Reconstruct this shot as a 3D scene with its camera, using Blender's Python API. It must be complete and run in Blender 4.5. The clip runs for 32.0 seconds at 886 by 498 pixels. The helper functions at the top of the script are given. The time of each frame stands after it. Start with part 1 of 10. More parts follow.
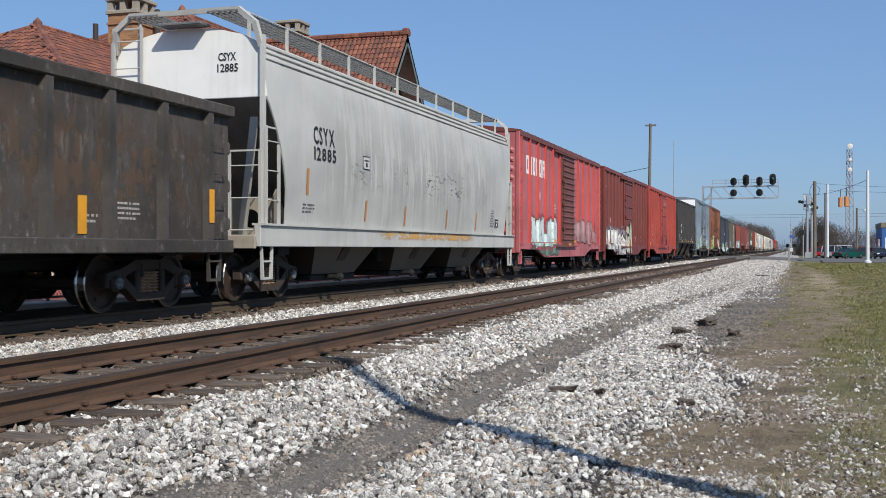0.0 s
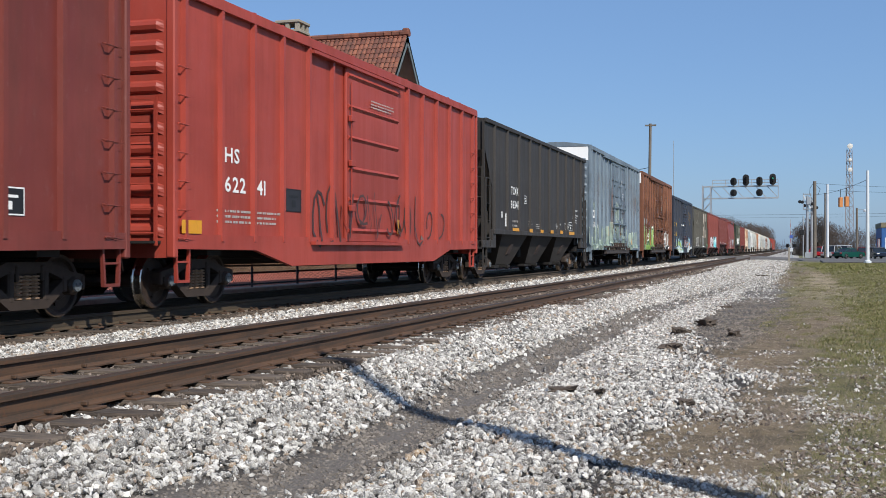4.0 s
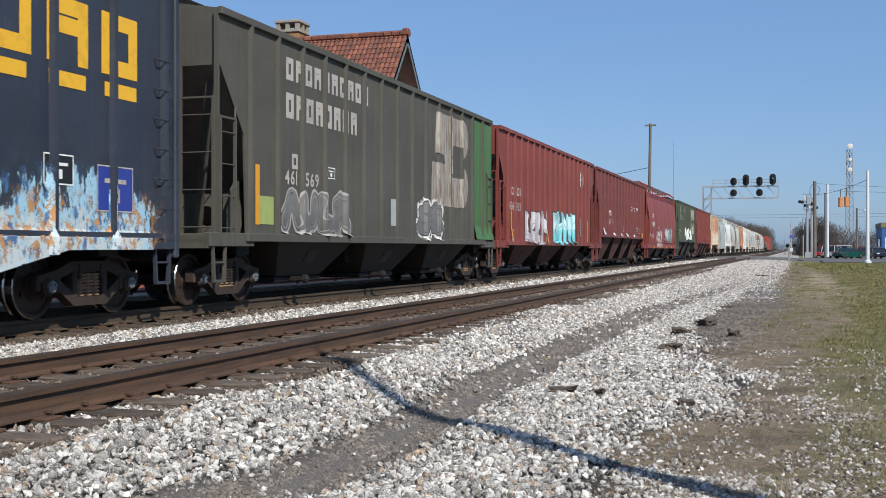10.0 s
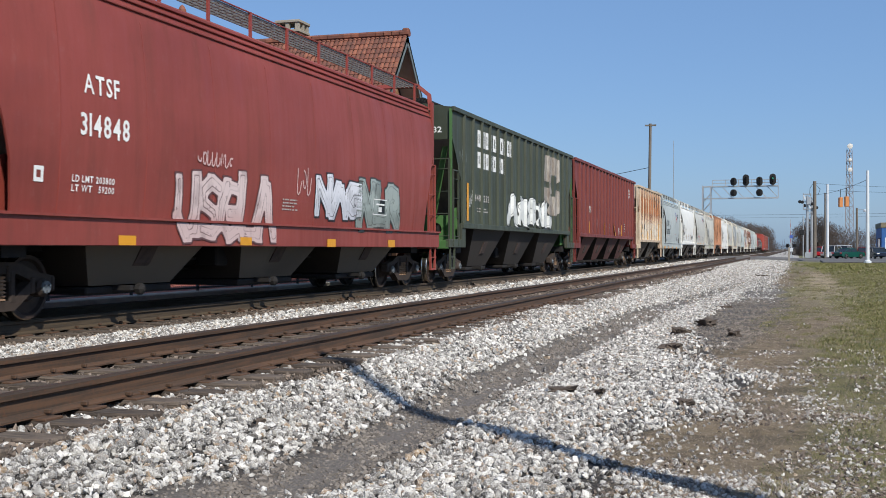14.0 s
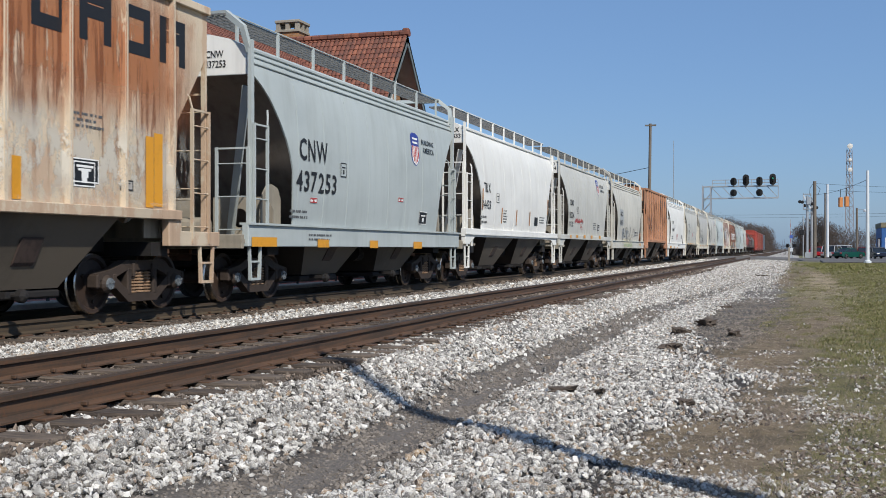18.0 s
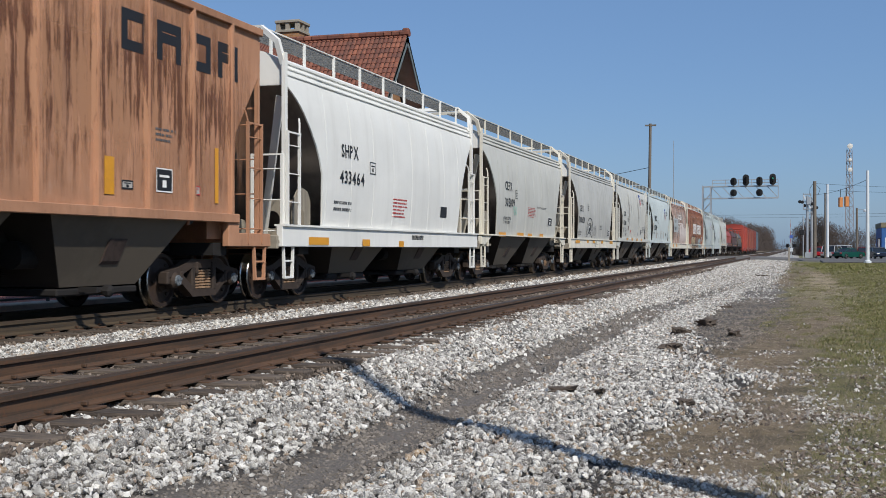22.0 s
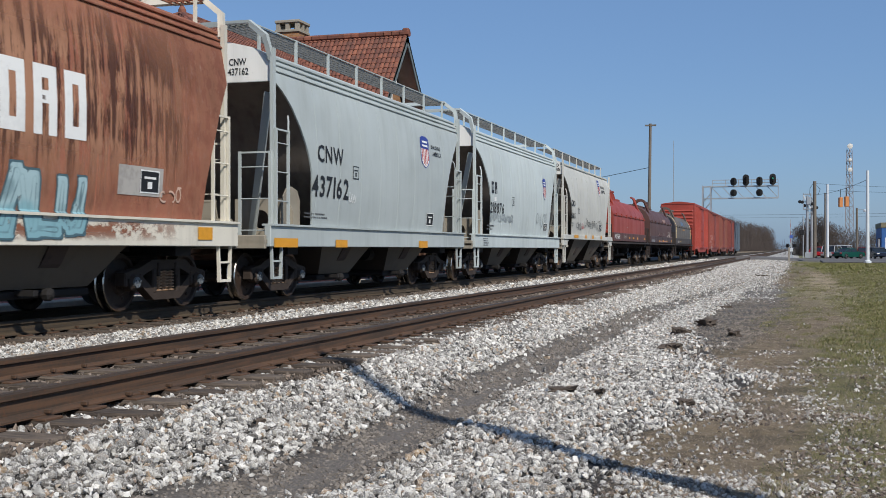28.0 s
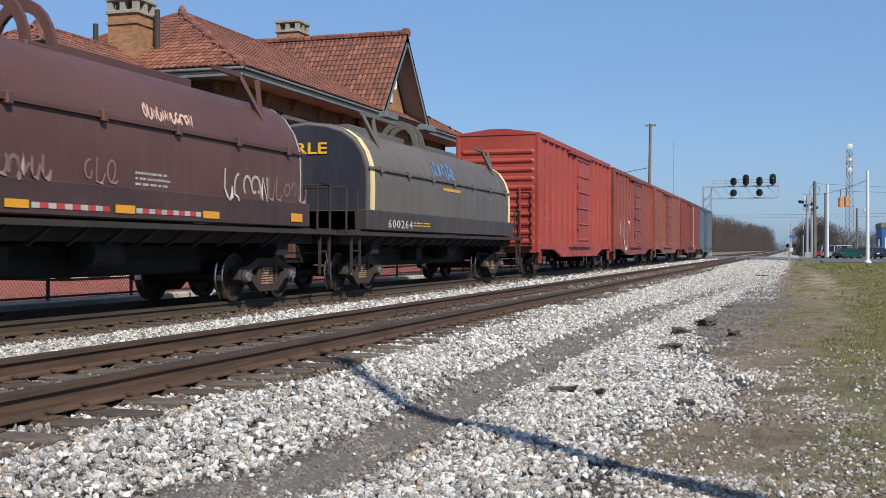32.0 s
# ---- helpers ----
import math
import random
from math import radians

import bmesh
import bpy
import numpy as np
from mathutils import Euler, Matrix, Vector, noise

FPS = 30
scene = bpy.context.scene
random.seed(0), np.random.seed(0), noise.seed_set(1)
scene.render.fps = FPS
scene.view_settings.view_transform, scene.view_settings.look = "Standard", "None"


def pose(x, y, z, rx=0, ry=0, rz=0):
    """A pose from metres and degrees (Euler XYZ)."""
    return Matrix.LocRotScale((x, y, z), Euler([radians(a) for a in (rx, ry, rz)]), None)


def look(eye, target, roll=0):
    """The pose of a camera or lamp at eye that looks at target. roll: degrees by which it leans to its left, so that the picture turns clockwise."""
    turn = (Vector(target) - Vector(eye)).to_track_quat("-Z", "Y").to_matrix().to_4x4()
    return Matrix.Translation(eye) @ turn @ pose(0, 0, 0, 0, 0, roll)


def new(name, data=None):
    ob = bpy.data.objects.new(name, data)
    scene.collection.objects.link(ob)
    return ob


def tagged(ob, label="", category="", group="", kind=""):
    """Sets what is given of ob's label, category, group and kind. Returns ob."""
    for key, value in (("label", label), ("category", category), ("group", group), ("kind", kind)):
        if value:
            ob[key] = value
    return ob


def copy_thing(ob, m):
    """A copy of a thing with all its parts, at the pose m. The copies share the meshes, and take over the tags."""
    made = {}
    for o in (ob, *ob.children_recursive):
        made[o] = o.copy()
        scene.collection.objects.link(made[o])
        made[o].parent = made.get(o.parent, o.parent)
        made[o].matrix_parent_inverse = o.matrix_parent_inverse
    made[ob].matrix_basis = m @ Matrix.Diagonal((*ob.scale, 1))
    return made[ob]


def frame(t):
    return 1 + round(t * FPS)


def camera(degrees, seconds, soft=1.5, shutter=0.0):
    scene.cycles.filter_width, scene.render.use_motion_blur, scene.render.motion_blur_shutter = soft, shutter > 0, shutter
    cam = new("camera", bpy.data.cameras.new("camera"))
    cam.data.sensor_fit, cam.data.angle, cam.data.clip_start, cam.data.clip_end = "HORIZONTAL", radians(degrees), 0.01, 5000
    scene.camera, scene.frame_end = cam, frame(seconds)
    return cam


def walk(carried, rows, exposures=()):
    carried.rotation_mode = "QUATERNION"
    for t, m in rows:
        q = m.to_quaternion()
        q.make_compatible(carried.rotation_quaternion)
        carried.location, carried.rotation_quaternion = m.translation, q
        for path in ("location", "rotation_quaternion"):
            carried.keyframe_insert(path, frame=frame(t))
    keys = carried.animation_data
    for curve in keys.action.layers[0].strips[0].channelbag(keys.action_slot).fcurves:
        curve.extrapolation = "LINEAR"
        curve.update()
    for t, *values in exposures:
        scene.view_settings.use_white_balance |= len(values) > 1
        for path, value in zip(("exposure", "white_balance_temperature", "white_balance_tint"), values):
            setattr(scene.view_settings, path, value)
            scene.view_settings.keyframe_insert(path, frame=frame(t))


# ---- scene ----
# Camera: on a low tripod beside the line, standing still
cam = camera(43.13, 32.0, 0.5, 0.05)
EYE = (0.0, 0.0, 0.90)
YAW = math.atan(623 / 1985)
AIM = (-math.sin(YAW), math.cos(YAW), 0.90)
walk(cam, [(0.0, look(EYE, AIM)), (32.0, look(EYE, AIM))], [(0.0, 0.00, 6450, 10), (1.0, -0.14, 6450, 10), (2.0, -0.10, 6450, 10), (3.0, -0.02, 6450, 10), (6.0, 0.12, 6450, 10), (9.0, 0.06, 6450, 10), (17.0, 0.04, 6450, 10), (19.0, -0.20, 6450, 10), (30.0, -0.16, 6450, 10), (31.0, -0.02, 6450, 10), (32.0, 0.10, 6450, 10)])

# ---------------------------------------------------------------- light
SUN_EL, SUN_AZ = 42.5, 134.0          # elevation; compass from +y over +x
world = bpy.data.worlds.new("clear_sky")
scene.world = world
world.use_nodes = True
wn = world.node_tree.nodes
wl = world.node_tree.links
sky = wn.new("ShaderNodeTexSky")
sky.sky_type = "NISHITA"
sky.sun_disc = False
sky.sun_elevation = radians(SUN_EL)
sky.sun_rotation = radians(SUN_AZ)
sky.altitude = 100
sky.air_density = 1.0
sky.dust_density = 0.8
sky.ozone_density = 3.5
tint = wn.new("ShaderNodeMix")
tint.data_type, tint.blend_type = "RGBA", "MULTIPLY"
tint.inputs[0].default_value = 1.0
tint.inputs[7].default_value = (0.85, 0.96, 1.13, 1.0)
wl.new(sky.outputs[0], tint.inputs[6])
flat = wn.new("ShaderNodeMix")
flat.data_type = "RGBA"
flat.inputs[0].default_value = 0.35
flat.inputs[7].default_value = (3.3, 5.9, 10.4, 1.0)
wl.new(tint.outputs[2], flat.inputs[6])
wl.new(flat.outputs[2], wn["Background"].inputs[0])
wn["Background"].inputs[1].default_value = 0.083
sun = new("sun", bpy.data.lights.new("sun", "SUN"))
sun.data.energy = 5.0
sun.data.angle = radians(0.55)
sun.data.color = (1.0, 0.95, 0.87)
_e, _a = radians(SUN_EL), radians(SUN_AZ)
SUN_DIR = Vector((math.sin(_a) * math.cos(_e), math.cos(_a) * math.cos(_e), math.sin(_e)))
sun.matrix_world = look(SUN_DIR * 60, (0, 0, 0))


# ---------------------------------------------------------------- materials
def lin(r, g, b):
    """Linear colour from 0..255 display values."""
    return tuple(((v / 255) / 12.92 if v < 11 else ((v / 255 + 0.055) / 1.055) ** 2.4) for v in (r, g, b)) + (1.0,)


class Mat:
    """A small node-material writer."""

    def __init__(self, name, rough=0.6, metal=0.0):
        self.m = bpy.data.materials.new(name)
        self.m.use_nodes = True
        self.t = self.m.node_tree
        self.b = self.t.nodes["Principled BSDF"]
        self.b.inputs["Roughness"].default_value = rough
        self.b.inputs["Metallic"].default_value = metal
        self.coord = self.t.nodes.new("ShaderNodeTexCoord").outputs["Object"]

    def link(self, a, b):
        self.t.links.new(a, b)

    def scaled(self, sx, sy, sz, off=0.0):
        n = self.t.nodes.new("ShaderNodeMapping")
        n.inputs["Scale"].default_value = (sx, sy, sz)
        n.inputs["Location"].default_value = (off, off * 1.7, off * 0.6)
        self.link(self.coord, n.inputs["Vector"])
        return n.outputs[0]

    def noise(self, vec, scale=1.0, detail=6.0, rough=0.6):
        n = self.t.nodes.new("ShaderNodeTexNoise")
        n.inputs["Scale"].default_value = scale
        n.inputs["Detail"].default_value = detail
        n.inputs["Roughness"].default_value = rough
        self.link(vec, n.inputs["Vector"])
        return n.outputs["Fac"]

    def step(self, fac, lo, hi, a=0.0, b=1.0):
        n = self.t.nodes.new("ShaderNodeMapRange")
        n.interpolation_type = "SMOOTHSTEP"
        for i, v in zip((1, 2, 3, 4), (lo, hi, a, b)):
            n.inputs[i].default_value = v
        self.link(fac, n.inputs[0])
        return n.outputs[0]

    def mul(self, a, b, op="MULTIPLY"):
        n = self.t.nodes.new("ShaderNodeMath")
        n.operation = op
        n.use_clamp = True
        for i, v in enumerate((a, b)):
            if isinstance(v, (int, float)):
                n.inputs[i].default_value = v
            else:
                self.link(v, n.inputs[i])
        return n.outputs[0]

    def mix(self, fac, a, b, kind="MIX"):
        n = self.t.nodes.new("ShaderNodeMix")
        n.data_type = "RGBA"
        n.blend_type = kind
        for sock, v in ((n.inputs[0], fac), (n.inputs[6], a), (n.inputs[7], b)):
            if isinstance(v, (int, float, tuple)):
                sock.default_value = v
            else:
                self.link(v, sock)
        return n.outputs[2]

    def axis(self, i):
        n = self.t.nodes.new("ShaderNodeSeparateXYZ")
        self.link(self.coord, n.inputs[0])
        return n.outputs[i]

    def rand(self, island=False):
        if island:
            return self.t.nodes.new("ShaderNodeNewGeometry").outputs["Random Per Island"]
        return self.t.nodes.new("ShaderNodeObjectInfo").outputs["Random"]

    def colour(self, c):
        if isinstance(c, tuple):
            self.b.inputs["Base Color"].default_value = c
        else:
            self.link(c, self.b.inputs["Base Color"])
        return self

    def rough(self, r):
        self.link(r, self.b.inputs["Roughness"])
        return self

    def bump(self, h, strength=0.3, dist=0.01):
        n = self.t.nodes.new("ShaderNodeBump")
        n.inputs["Strength"].default_value = strength
        n.inputs["Distance"].default_value = dist
        self.link(h, n.inputs["Height"])
        self.link(n.outputs[0], self.b.inputs["Normal"])
        return self


_paint_no = [0]
RUST = lin(110, 62, 38)
GRIME = lin(62, 54, 47)


def paint(name, rgb, rust=0.25, dirt=0.35, fade=0.15, gloss=0.5, rust_rgb=None, scuff=None):
    """Weathered rail-car paint: faded patches, vertical rust runs and road grime."""
    _paint_no[0] += 1
    k = _paint_no[0] * 7.31
    m = Mat(name, gloss)
    base = lin(*rgb)
    pale = tuple(min(1, c * (1 + fade) + 0.03 * fade) for c in base[:3]) + (1.0,)
    dark = tuple(c * (1 - fade) for c in base[:3]) + (1.0,)
    big = m.noise(m.scaled(0.5, 0.35, 0.6, k), 1.0, 4)
    c = m.mix(m.step(big, 0.3, 0.7), dark, pale)
    runs = m.noise(m.scaled(2.0, 1.7, 0.16, k), 1.6, 8, 0.62)
    spots = m.noise(m.scaled(2.2, 2.2, 1.6, k), 1.8, 8, 0.7)
    grime = m.mul(m.step(runs, 0.45, 0.8), dirt)
    c = m.mix(grime, c, GRIME)
    rfac = m.mul(m.step(m.mul(runs, spots, "ADD"), 1.26 - 0.45 * rust, 1.42 - 0.4 * rust), min(1.0, rust * 1.6))
    c = m.mix(rfac, c, lin(*rust_rgb) if rust_rgb else RUST)
    speck = m.noise(m.scaled(9, 9, 9, k), 2.0, 4, 0.7)
    c = m.mix(m.mul(m.step(speck, 0.64, 0.74), 0.35 * (dirt + rust)), c, GRIME)
    scuff = (0.06 if max(rgb) > 150 and min(rgb) > 110 else 0.16) if scuff is None else scuff
    worn = m.noise(m.scaled(2.0, 2.4, 1.3, k + 3.0), 3.2, 10, 0.78)
    c = m.mix(m.mul(m.step(worn, 0.54, 0.70), scuff), c, lin(*[int(0.5 * v + 88) for v in rgb]))
    c = m.mix(m.mul(m.step(worn, 0.46, 0.32), scuff), c, lin(*[int(0.55 * v) for v in rgb]))
    m.colour(c).rough(m.step(runs, 0.2, 0.8, gloss - 0.08, gloss + 0.2))
    m.bump(m.noise(m.scaled(1.3, 1.0, 1.0, k), 1.2, 3), 0.12, 0.02)
    return m.m


def plain(name, rgb, rough=0.6, metal=0.0, var=0.25, scale=6.0, bump=0.15):
    """A surface with soft grain and blotches."""
    m = Mat(name, rough, metal)
    base = lin(*rgb)
    a = tuple(c * (1 - var) for c in base[:3]) + (1.0,)
    b = tuple(min(1, c * (1 + var)) for c in base[:3]) + (1.0,)
    n1 = m.noise(m.coord, scale, 7, 0.65)
    n2 = m.noise(m.coord, scale * 0.13, 3)
    m.colour(m.mix(m.step(m.mul(n1, n2, "ADD"), 0.75, 1.25), a, b))
    m.bump(n1, bump, 0.006)
    return m.m


M_TRUCK = plain("truck_steel", (54, 43, 35), 0.8, 0.0, 0.45, 5)
M_CAP = plain("bearing_cap_grey", (104, 110, 114), 0.6, 0.2, 0.3, 12)
M_SPRING = plain("spring_steel", (142, 114, 88), 0.75, 0.0, 0.35, 8)
M_WHEEL = plain("wheel_steel", (56, 42, 33), 0.65, 0.1, 0.45, 7)
M_TREAD = plain("polished_tread", (190, 188, 182), 0.25, 1.0, 0.1, 9, 0.05)
M_GEARRUST = plain("rusty_door_gear", (68, 54, 48), 0.85, 0.0, 0.5, 7, 0.4)
M_SILLRUST = plain("grimy_sill_steel", (62, 56, 54), 0.85, 0.0, 0.5, 4, 0.4)
M_UNDER = plain("underframe_black", (24, 21, 20), 0.85, 0.0, 0.35, 3)
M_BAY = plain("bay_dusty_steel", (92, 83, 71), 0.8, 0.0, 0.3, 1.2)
M_BAYDARK = plain("bay_dark_steel", (46, 39, 33), 0.85, 0.0, 0.35, 1.2)
M_BAYRED = plain("bay_dark_red", (84, 46, 38), 0.85, 0.0, 0.35, 1.2)
M_COUPLER = plain("coupler_rust", (92, 66, 50), 0.8, 0.1, 0.35, 6)
M_WHITE = plain("stencil_white", (226, 226, 222), 0.6, 0.0, 0.08, 12, 0.05)
M_BLACKT = plain("stencil_black", (26, 27, 30), 0.6, 0.0, 0.2, 12, 0.05)
M_GREYT = plain("stencil_grey", (84, 86, 88), 0.6, 0.0, 0.2, 12, 0.05)
M_YELLOW = plain("reflector_yellow", (210, 146, 30), 0.45, 0.0, 0.12, 9, 0.05)
M_LABELW = plain("faded_white", (170, 165, 158), 0.7, 0.0, 0.25, 9, 0.05)
M_GOLD = plain("stencil_yellow", (222, 170, 40), 0.55, 0.0, 0.15, 9, 0.05)
M_REDT = plain("stencil_red", (178, 58, 56), 0.6, 0.0, 0.15, 9, 0.05)
M_BLUET = plain("emblem_blue", (44, 60, 140), 0.5, 0.0, 0.1, 9, 0.05)
M_SIGNGREY = plain("grey_patch", (160, 164, 164), 0.6, 0.0, 0.12, 5, 0.05)
M_SIGNBLACK = plain("black_patch", (40, 40, 44), 0.6, 0.0, 0.2, 5, 0.05)
M_PLATEGREEN = plain("pale_green_plate", (150, 164, 96), 0.6, 0.0, 0.15, 5, 0.05)
M_CAR_GREY = plain("grey_ground", (190, 190, 184), 0.6, 0.0, 0.1, 5, 0.05)
M_CAR_BLUE = plain("blue_ground", (100, 122, 146), 0.6, 0.0, 0.1, 5, 0.05)
M_OCHRE = plain("reflector_ochre", (178, 122, 66), 0.5, 0.0, 0.15, 9, 0.05)
M_COILFRAME = plain("coil_frame_black", (48, 39, 35), 0.8, 0.0, 0.35, 4)
M_GREYMESH = plain("galvanised_grating", (120, 120, 118), 0.55, 0.3, 0.2, 14)


# ---------------------------------------------------------------- mesh writer
class Mesh:
    """Collects vertices and faces for one part."""

    def __init__(self):
        self.v = []
        self.f = []
        self.mi = []
        self.weld = False

    def add(self, vs, fs, mi=0):
        o = len(self.v)
        self.v += [tuple(p) for p in vs]
        self.f += [tuple(i + o for i in f) for f in fs]
        self.mi += [mi] * len(fs)
        return self

    def box(self, x0, x1, y0, y1, z0, z1, bev=0.0, mi=0):
        if bev <= 0:
            vs = [(x, y, z) for x in (x0, x1) for y in (y0, y1) for z in (z0, z1)]
            return self.add(vs, [(0, 1, 3, 2), (4, 6, 7, 5), (0, 4, 5, 1), (2, 3, 7, 6), (0, 2, 6, 4), (1, 5, 7, 3)], mi)
        b = min(bev, (x1 - x0) / 2.2, (y1 - y0) / 2.2, (z1 - z0) / 2.2)
        vs, idx = [], {}
        for sx in (0, 1):
            for sy in (0, 1):
                for sz in (0, 1):
                    cx, cy, cz = (x0, x1)[sx], (y0, y1)[sy], (z0, z1)[sz]
                    ix, iy, iz = cx + (b if not sx else -b), cy + (b if not sy else -b), cz + (b if not sz else -b)
                    for a, p in enumerate(((cx, iy, iz), (ix, cy, iz), (ix, iy, cz))):
                        idx[sx, sy, sz, a] = len(vs)
                        vs.append(p)
        g = lambda key: idx[key]
        fs = []
        for s in (0, 1):
            q = [g((s, a, b2, 0)) for a, b2 in ((0, 0), (1, 0), (1, 1), (0, 1))]
            fs.append(q if s else q[::-1])
            q = [g((a, s, b2, 1)) for a, b2 in ((0, 0), (0, 1), (1, 1), (1, 0))]
            fs.append(q if s else q[::-1])
            q = [g((a, b2, s, 2)) for a, b2 in ((0, 0), (1, 0), (1, 1), (0, 1))]
            fs.append(q if s else q[::-1])
        for s in (0, 1):
            for t in (0, 1):
                for k, l, (e, h) in ((1, 2, (0, 1)), (0, 2, (0, 1)), (0, 1, (0, 1))):
                    if (k, l) == (1, 2):
                        q = [g((0, s, t, 1)), g((1, s, t, 1)), g((1, s, t, 2)), g((0, s, t, 2))]
                    elif (k, l) == (0, 2):
                        q = [g((s, 0, t, 0)), g((s, 1, t, 0)), g((s, 1, t, 2)), g((s, 0, t, 2))]
                    else:
                        q = [g((s, t, 0, 0)), g((s, t, 1, 0)), g((s, t, 1, 1)), g((s, t, 0, 1))]
                    fs.append(q)
                for u in (0, 1):
                    if True:
                        fs.append([g((s, t, u, 0)), g((s, t, u, 1)), g((s, t, u, 2))])
        return self.add(vs, fs, mi)

    def beam(self, a, b, w=0.03, h=None, n=4, mi=0):
        """A bar from a to b; n = 4 square, more for round."""
        a, b = Vector(a), Vector(b)
        d = (b - a).normalized()
        up = Vector((0, 0, 1)) if abs(d.z) < 0.9 else Vector((1, 0, 0))
        s = d.cross(up).normalized()
        u = s.cross(d)
        h = h or w
        k = 0.7071 if n == 4 else 0.5
        off = math.pi / n
        ring = [(math.cos(off + 2 * math.pi * i / n) * k * w, math.sin(off + 2 * math.pi * i / n) * k * h) for i in range(n)]
        vs = [p + s * x + u * y for p in (a, b) for x, y in ring]
        fs = [(i, (i + 1) % n, n + (i + 1) % n, n + i) for i in range(n)] + [tuple(range(n))[::-1], tuple(range(n, 2 * n))]
        return self.add(vs, fs, mi)

    def tube(self, pts, w=0.03, n=6, mi=0):
        """A bent bar, one sweep through all points."""
        P = [Vector(p) for p in pts]
        k = 0.7071 if n == 4 else 0.5
        d0 = (P[1] - P[0]).normalized()
        side = d0.cross(Vector((0, 0, 1)) if abs(d0.z) < 0.9 else Vector((1, 0, 0))).normalized()
        loops = []
        for a in range(len(P)):
            d1 = (P[a] - P[a - 1]).normalized() if a else d0
            d2 = (P[a + 1] - P[a]).normalized() if a < len(P) - 1 else d1
            d = (d1 + d2).normalized() if (d1 + d2).length > 0.1 else d1
            side = (side - d * side.dot(d)).normalized()
            up = side.cross(d)
            grow = min(1.5, 1 / max(0.5, d.dot(d1)))
            loops.append([P[a] + (side * math.cos(q) + up * math.sin(q)) * w * k * (grow if a % (len(P) - 1) else 1) for q in (math.pi / n + 2 * math.pi * b / n for b in range(n))])
        return self.rings(loops, True, True, mi)

    def rings(self, rs, close=True, cap=True, mi=0):
        """Skins a list of equal-length loops."""
        n = len(rs[0])
        vs = [p for r in rs for p in r]
        fs = []
        for j in range(len(rs) - 1):
            for i in range(n if close else n - 1):
                k = (i + 1) % n
                fs.append((j * n + i, j * n + k, (j + 1) * n + k, (j + 1) * n + i))
        if cap:
            fs += [tuple(range(n))[::-1], tuple(range((len(rs) - 1) * n, len(rs) * n))]
        return self.add(vs, fs, mi)

    def turned(self, prof, origin, axis="x", n=20, mi=0):
        """A lathe: prof is a list of (along, radius)."""
        rs = []
        for al, r in prof:
            ring = []
            for i in range(n):
                a = 2 * math.pi * i / n
                c, s = r * math.cos(a), r * math.sin(a)
                p = {"x": (al, c, s), "y": (s, al, c), "z": (c, s, al)}[axis]
                ring.append((p[0] + origin[0], p[1] + origin[1], p[2] + origin[2]))
            rs.append(ring)
        return self.rings(rs, True, True, mi)

    def prism(self, poly, axis, a, b, mi=0):
        """Extrudes a polygon given in the two other axes from a to b."""
        def p3(p, t):
            return {"x": (t, p[0], p[1]), "y": (p[0], t, p[1]), "z": (p[0], p[1], t)}[axis]
        return self.rings([[p3(p, a) for p in poly], [p3(p, b) for p in poly]], True, True, mi)

    def data(self, name, *mats):
        me = bpy.data.meshes.new(name)
        me.from_pydata(self.v, [], self.f)
        for m in mats:
            me.materials.append(m)
        if len(mats) > 1:
            me.polygons.foreach_set("material_index", self.mi)
        bm = bmesh.new()
        bm.from_mesh(me)
        if self.weld:
            bmesh.ops.remove_doubles(bm, verts=bm.verts, dist=0.0005)
        bmesh.ops.recalc_face_normals(bm, faces=bm.faces)
        bm.to_mesh(me)
        bm.free()
        return me


def part(name, mesh, mats, parent, label="", at=None, smooth=False):
    """Links a Mesh (or mesh data) as one object under a thing or part."""
    if not isinstance(mats, (list, tuple)):
        mats = [mats]
    me = mesh.data(name, *mats) if isinstance(mesh, Mesh) else mesh
    ob = new(name, me)
    if smooth:
        me.polygons.foreach_set("use_smooth", [True] * len(me.polygons))
        me.set_sharp_from_angle(angle=radians(35))
    ob.parent = parent
    if at:
        ob.matrix_basis = pose(*at)
    if label:
        tagged(ob, label)
    return ob


def thing(name, label, category, group="", at=(0, 0, 0), kind=""):
    ob = new(name)
    ob.empty_display_size = 0.3
    ob.matrix_basis = pose(*at)
    return tagged(ob, label, category, group, kind)


def solid(name, mesh, mats, label, category, group="", kind="", smooth=False, at=None):
    ob = part(name, mesh, mats, None, "", at, smooth)
    return tagged(ob, label, category, group, kind)

# ---------------------------------------------------------------- rolling stock
TRACK_NEAR, TRACK_FAR = -5.45, -10.10
WR = 0.42                                   # wheel radius
CARS, AXLES, CAR_LEN = [], [], []
_cache = {}


def shared(key, make):
    if key not in _cache:
        _cache[key] = make()
    return _cache[key]


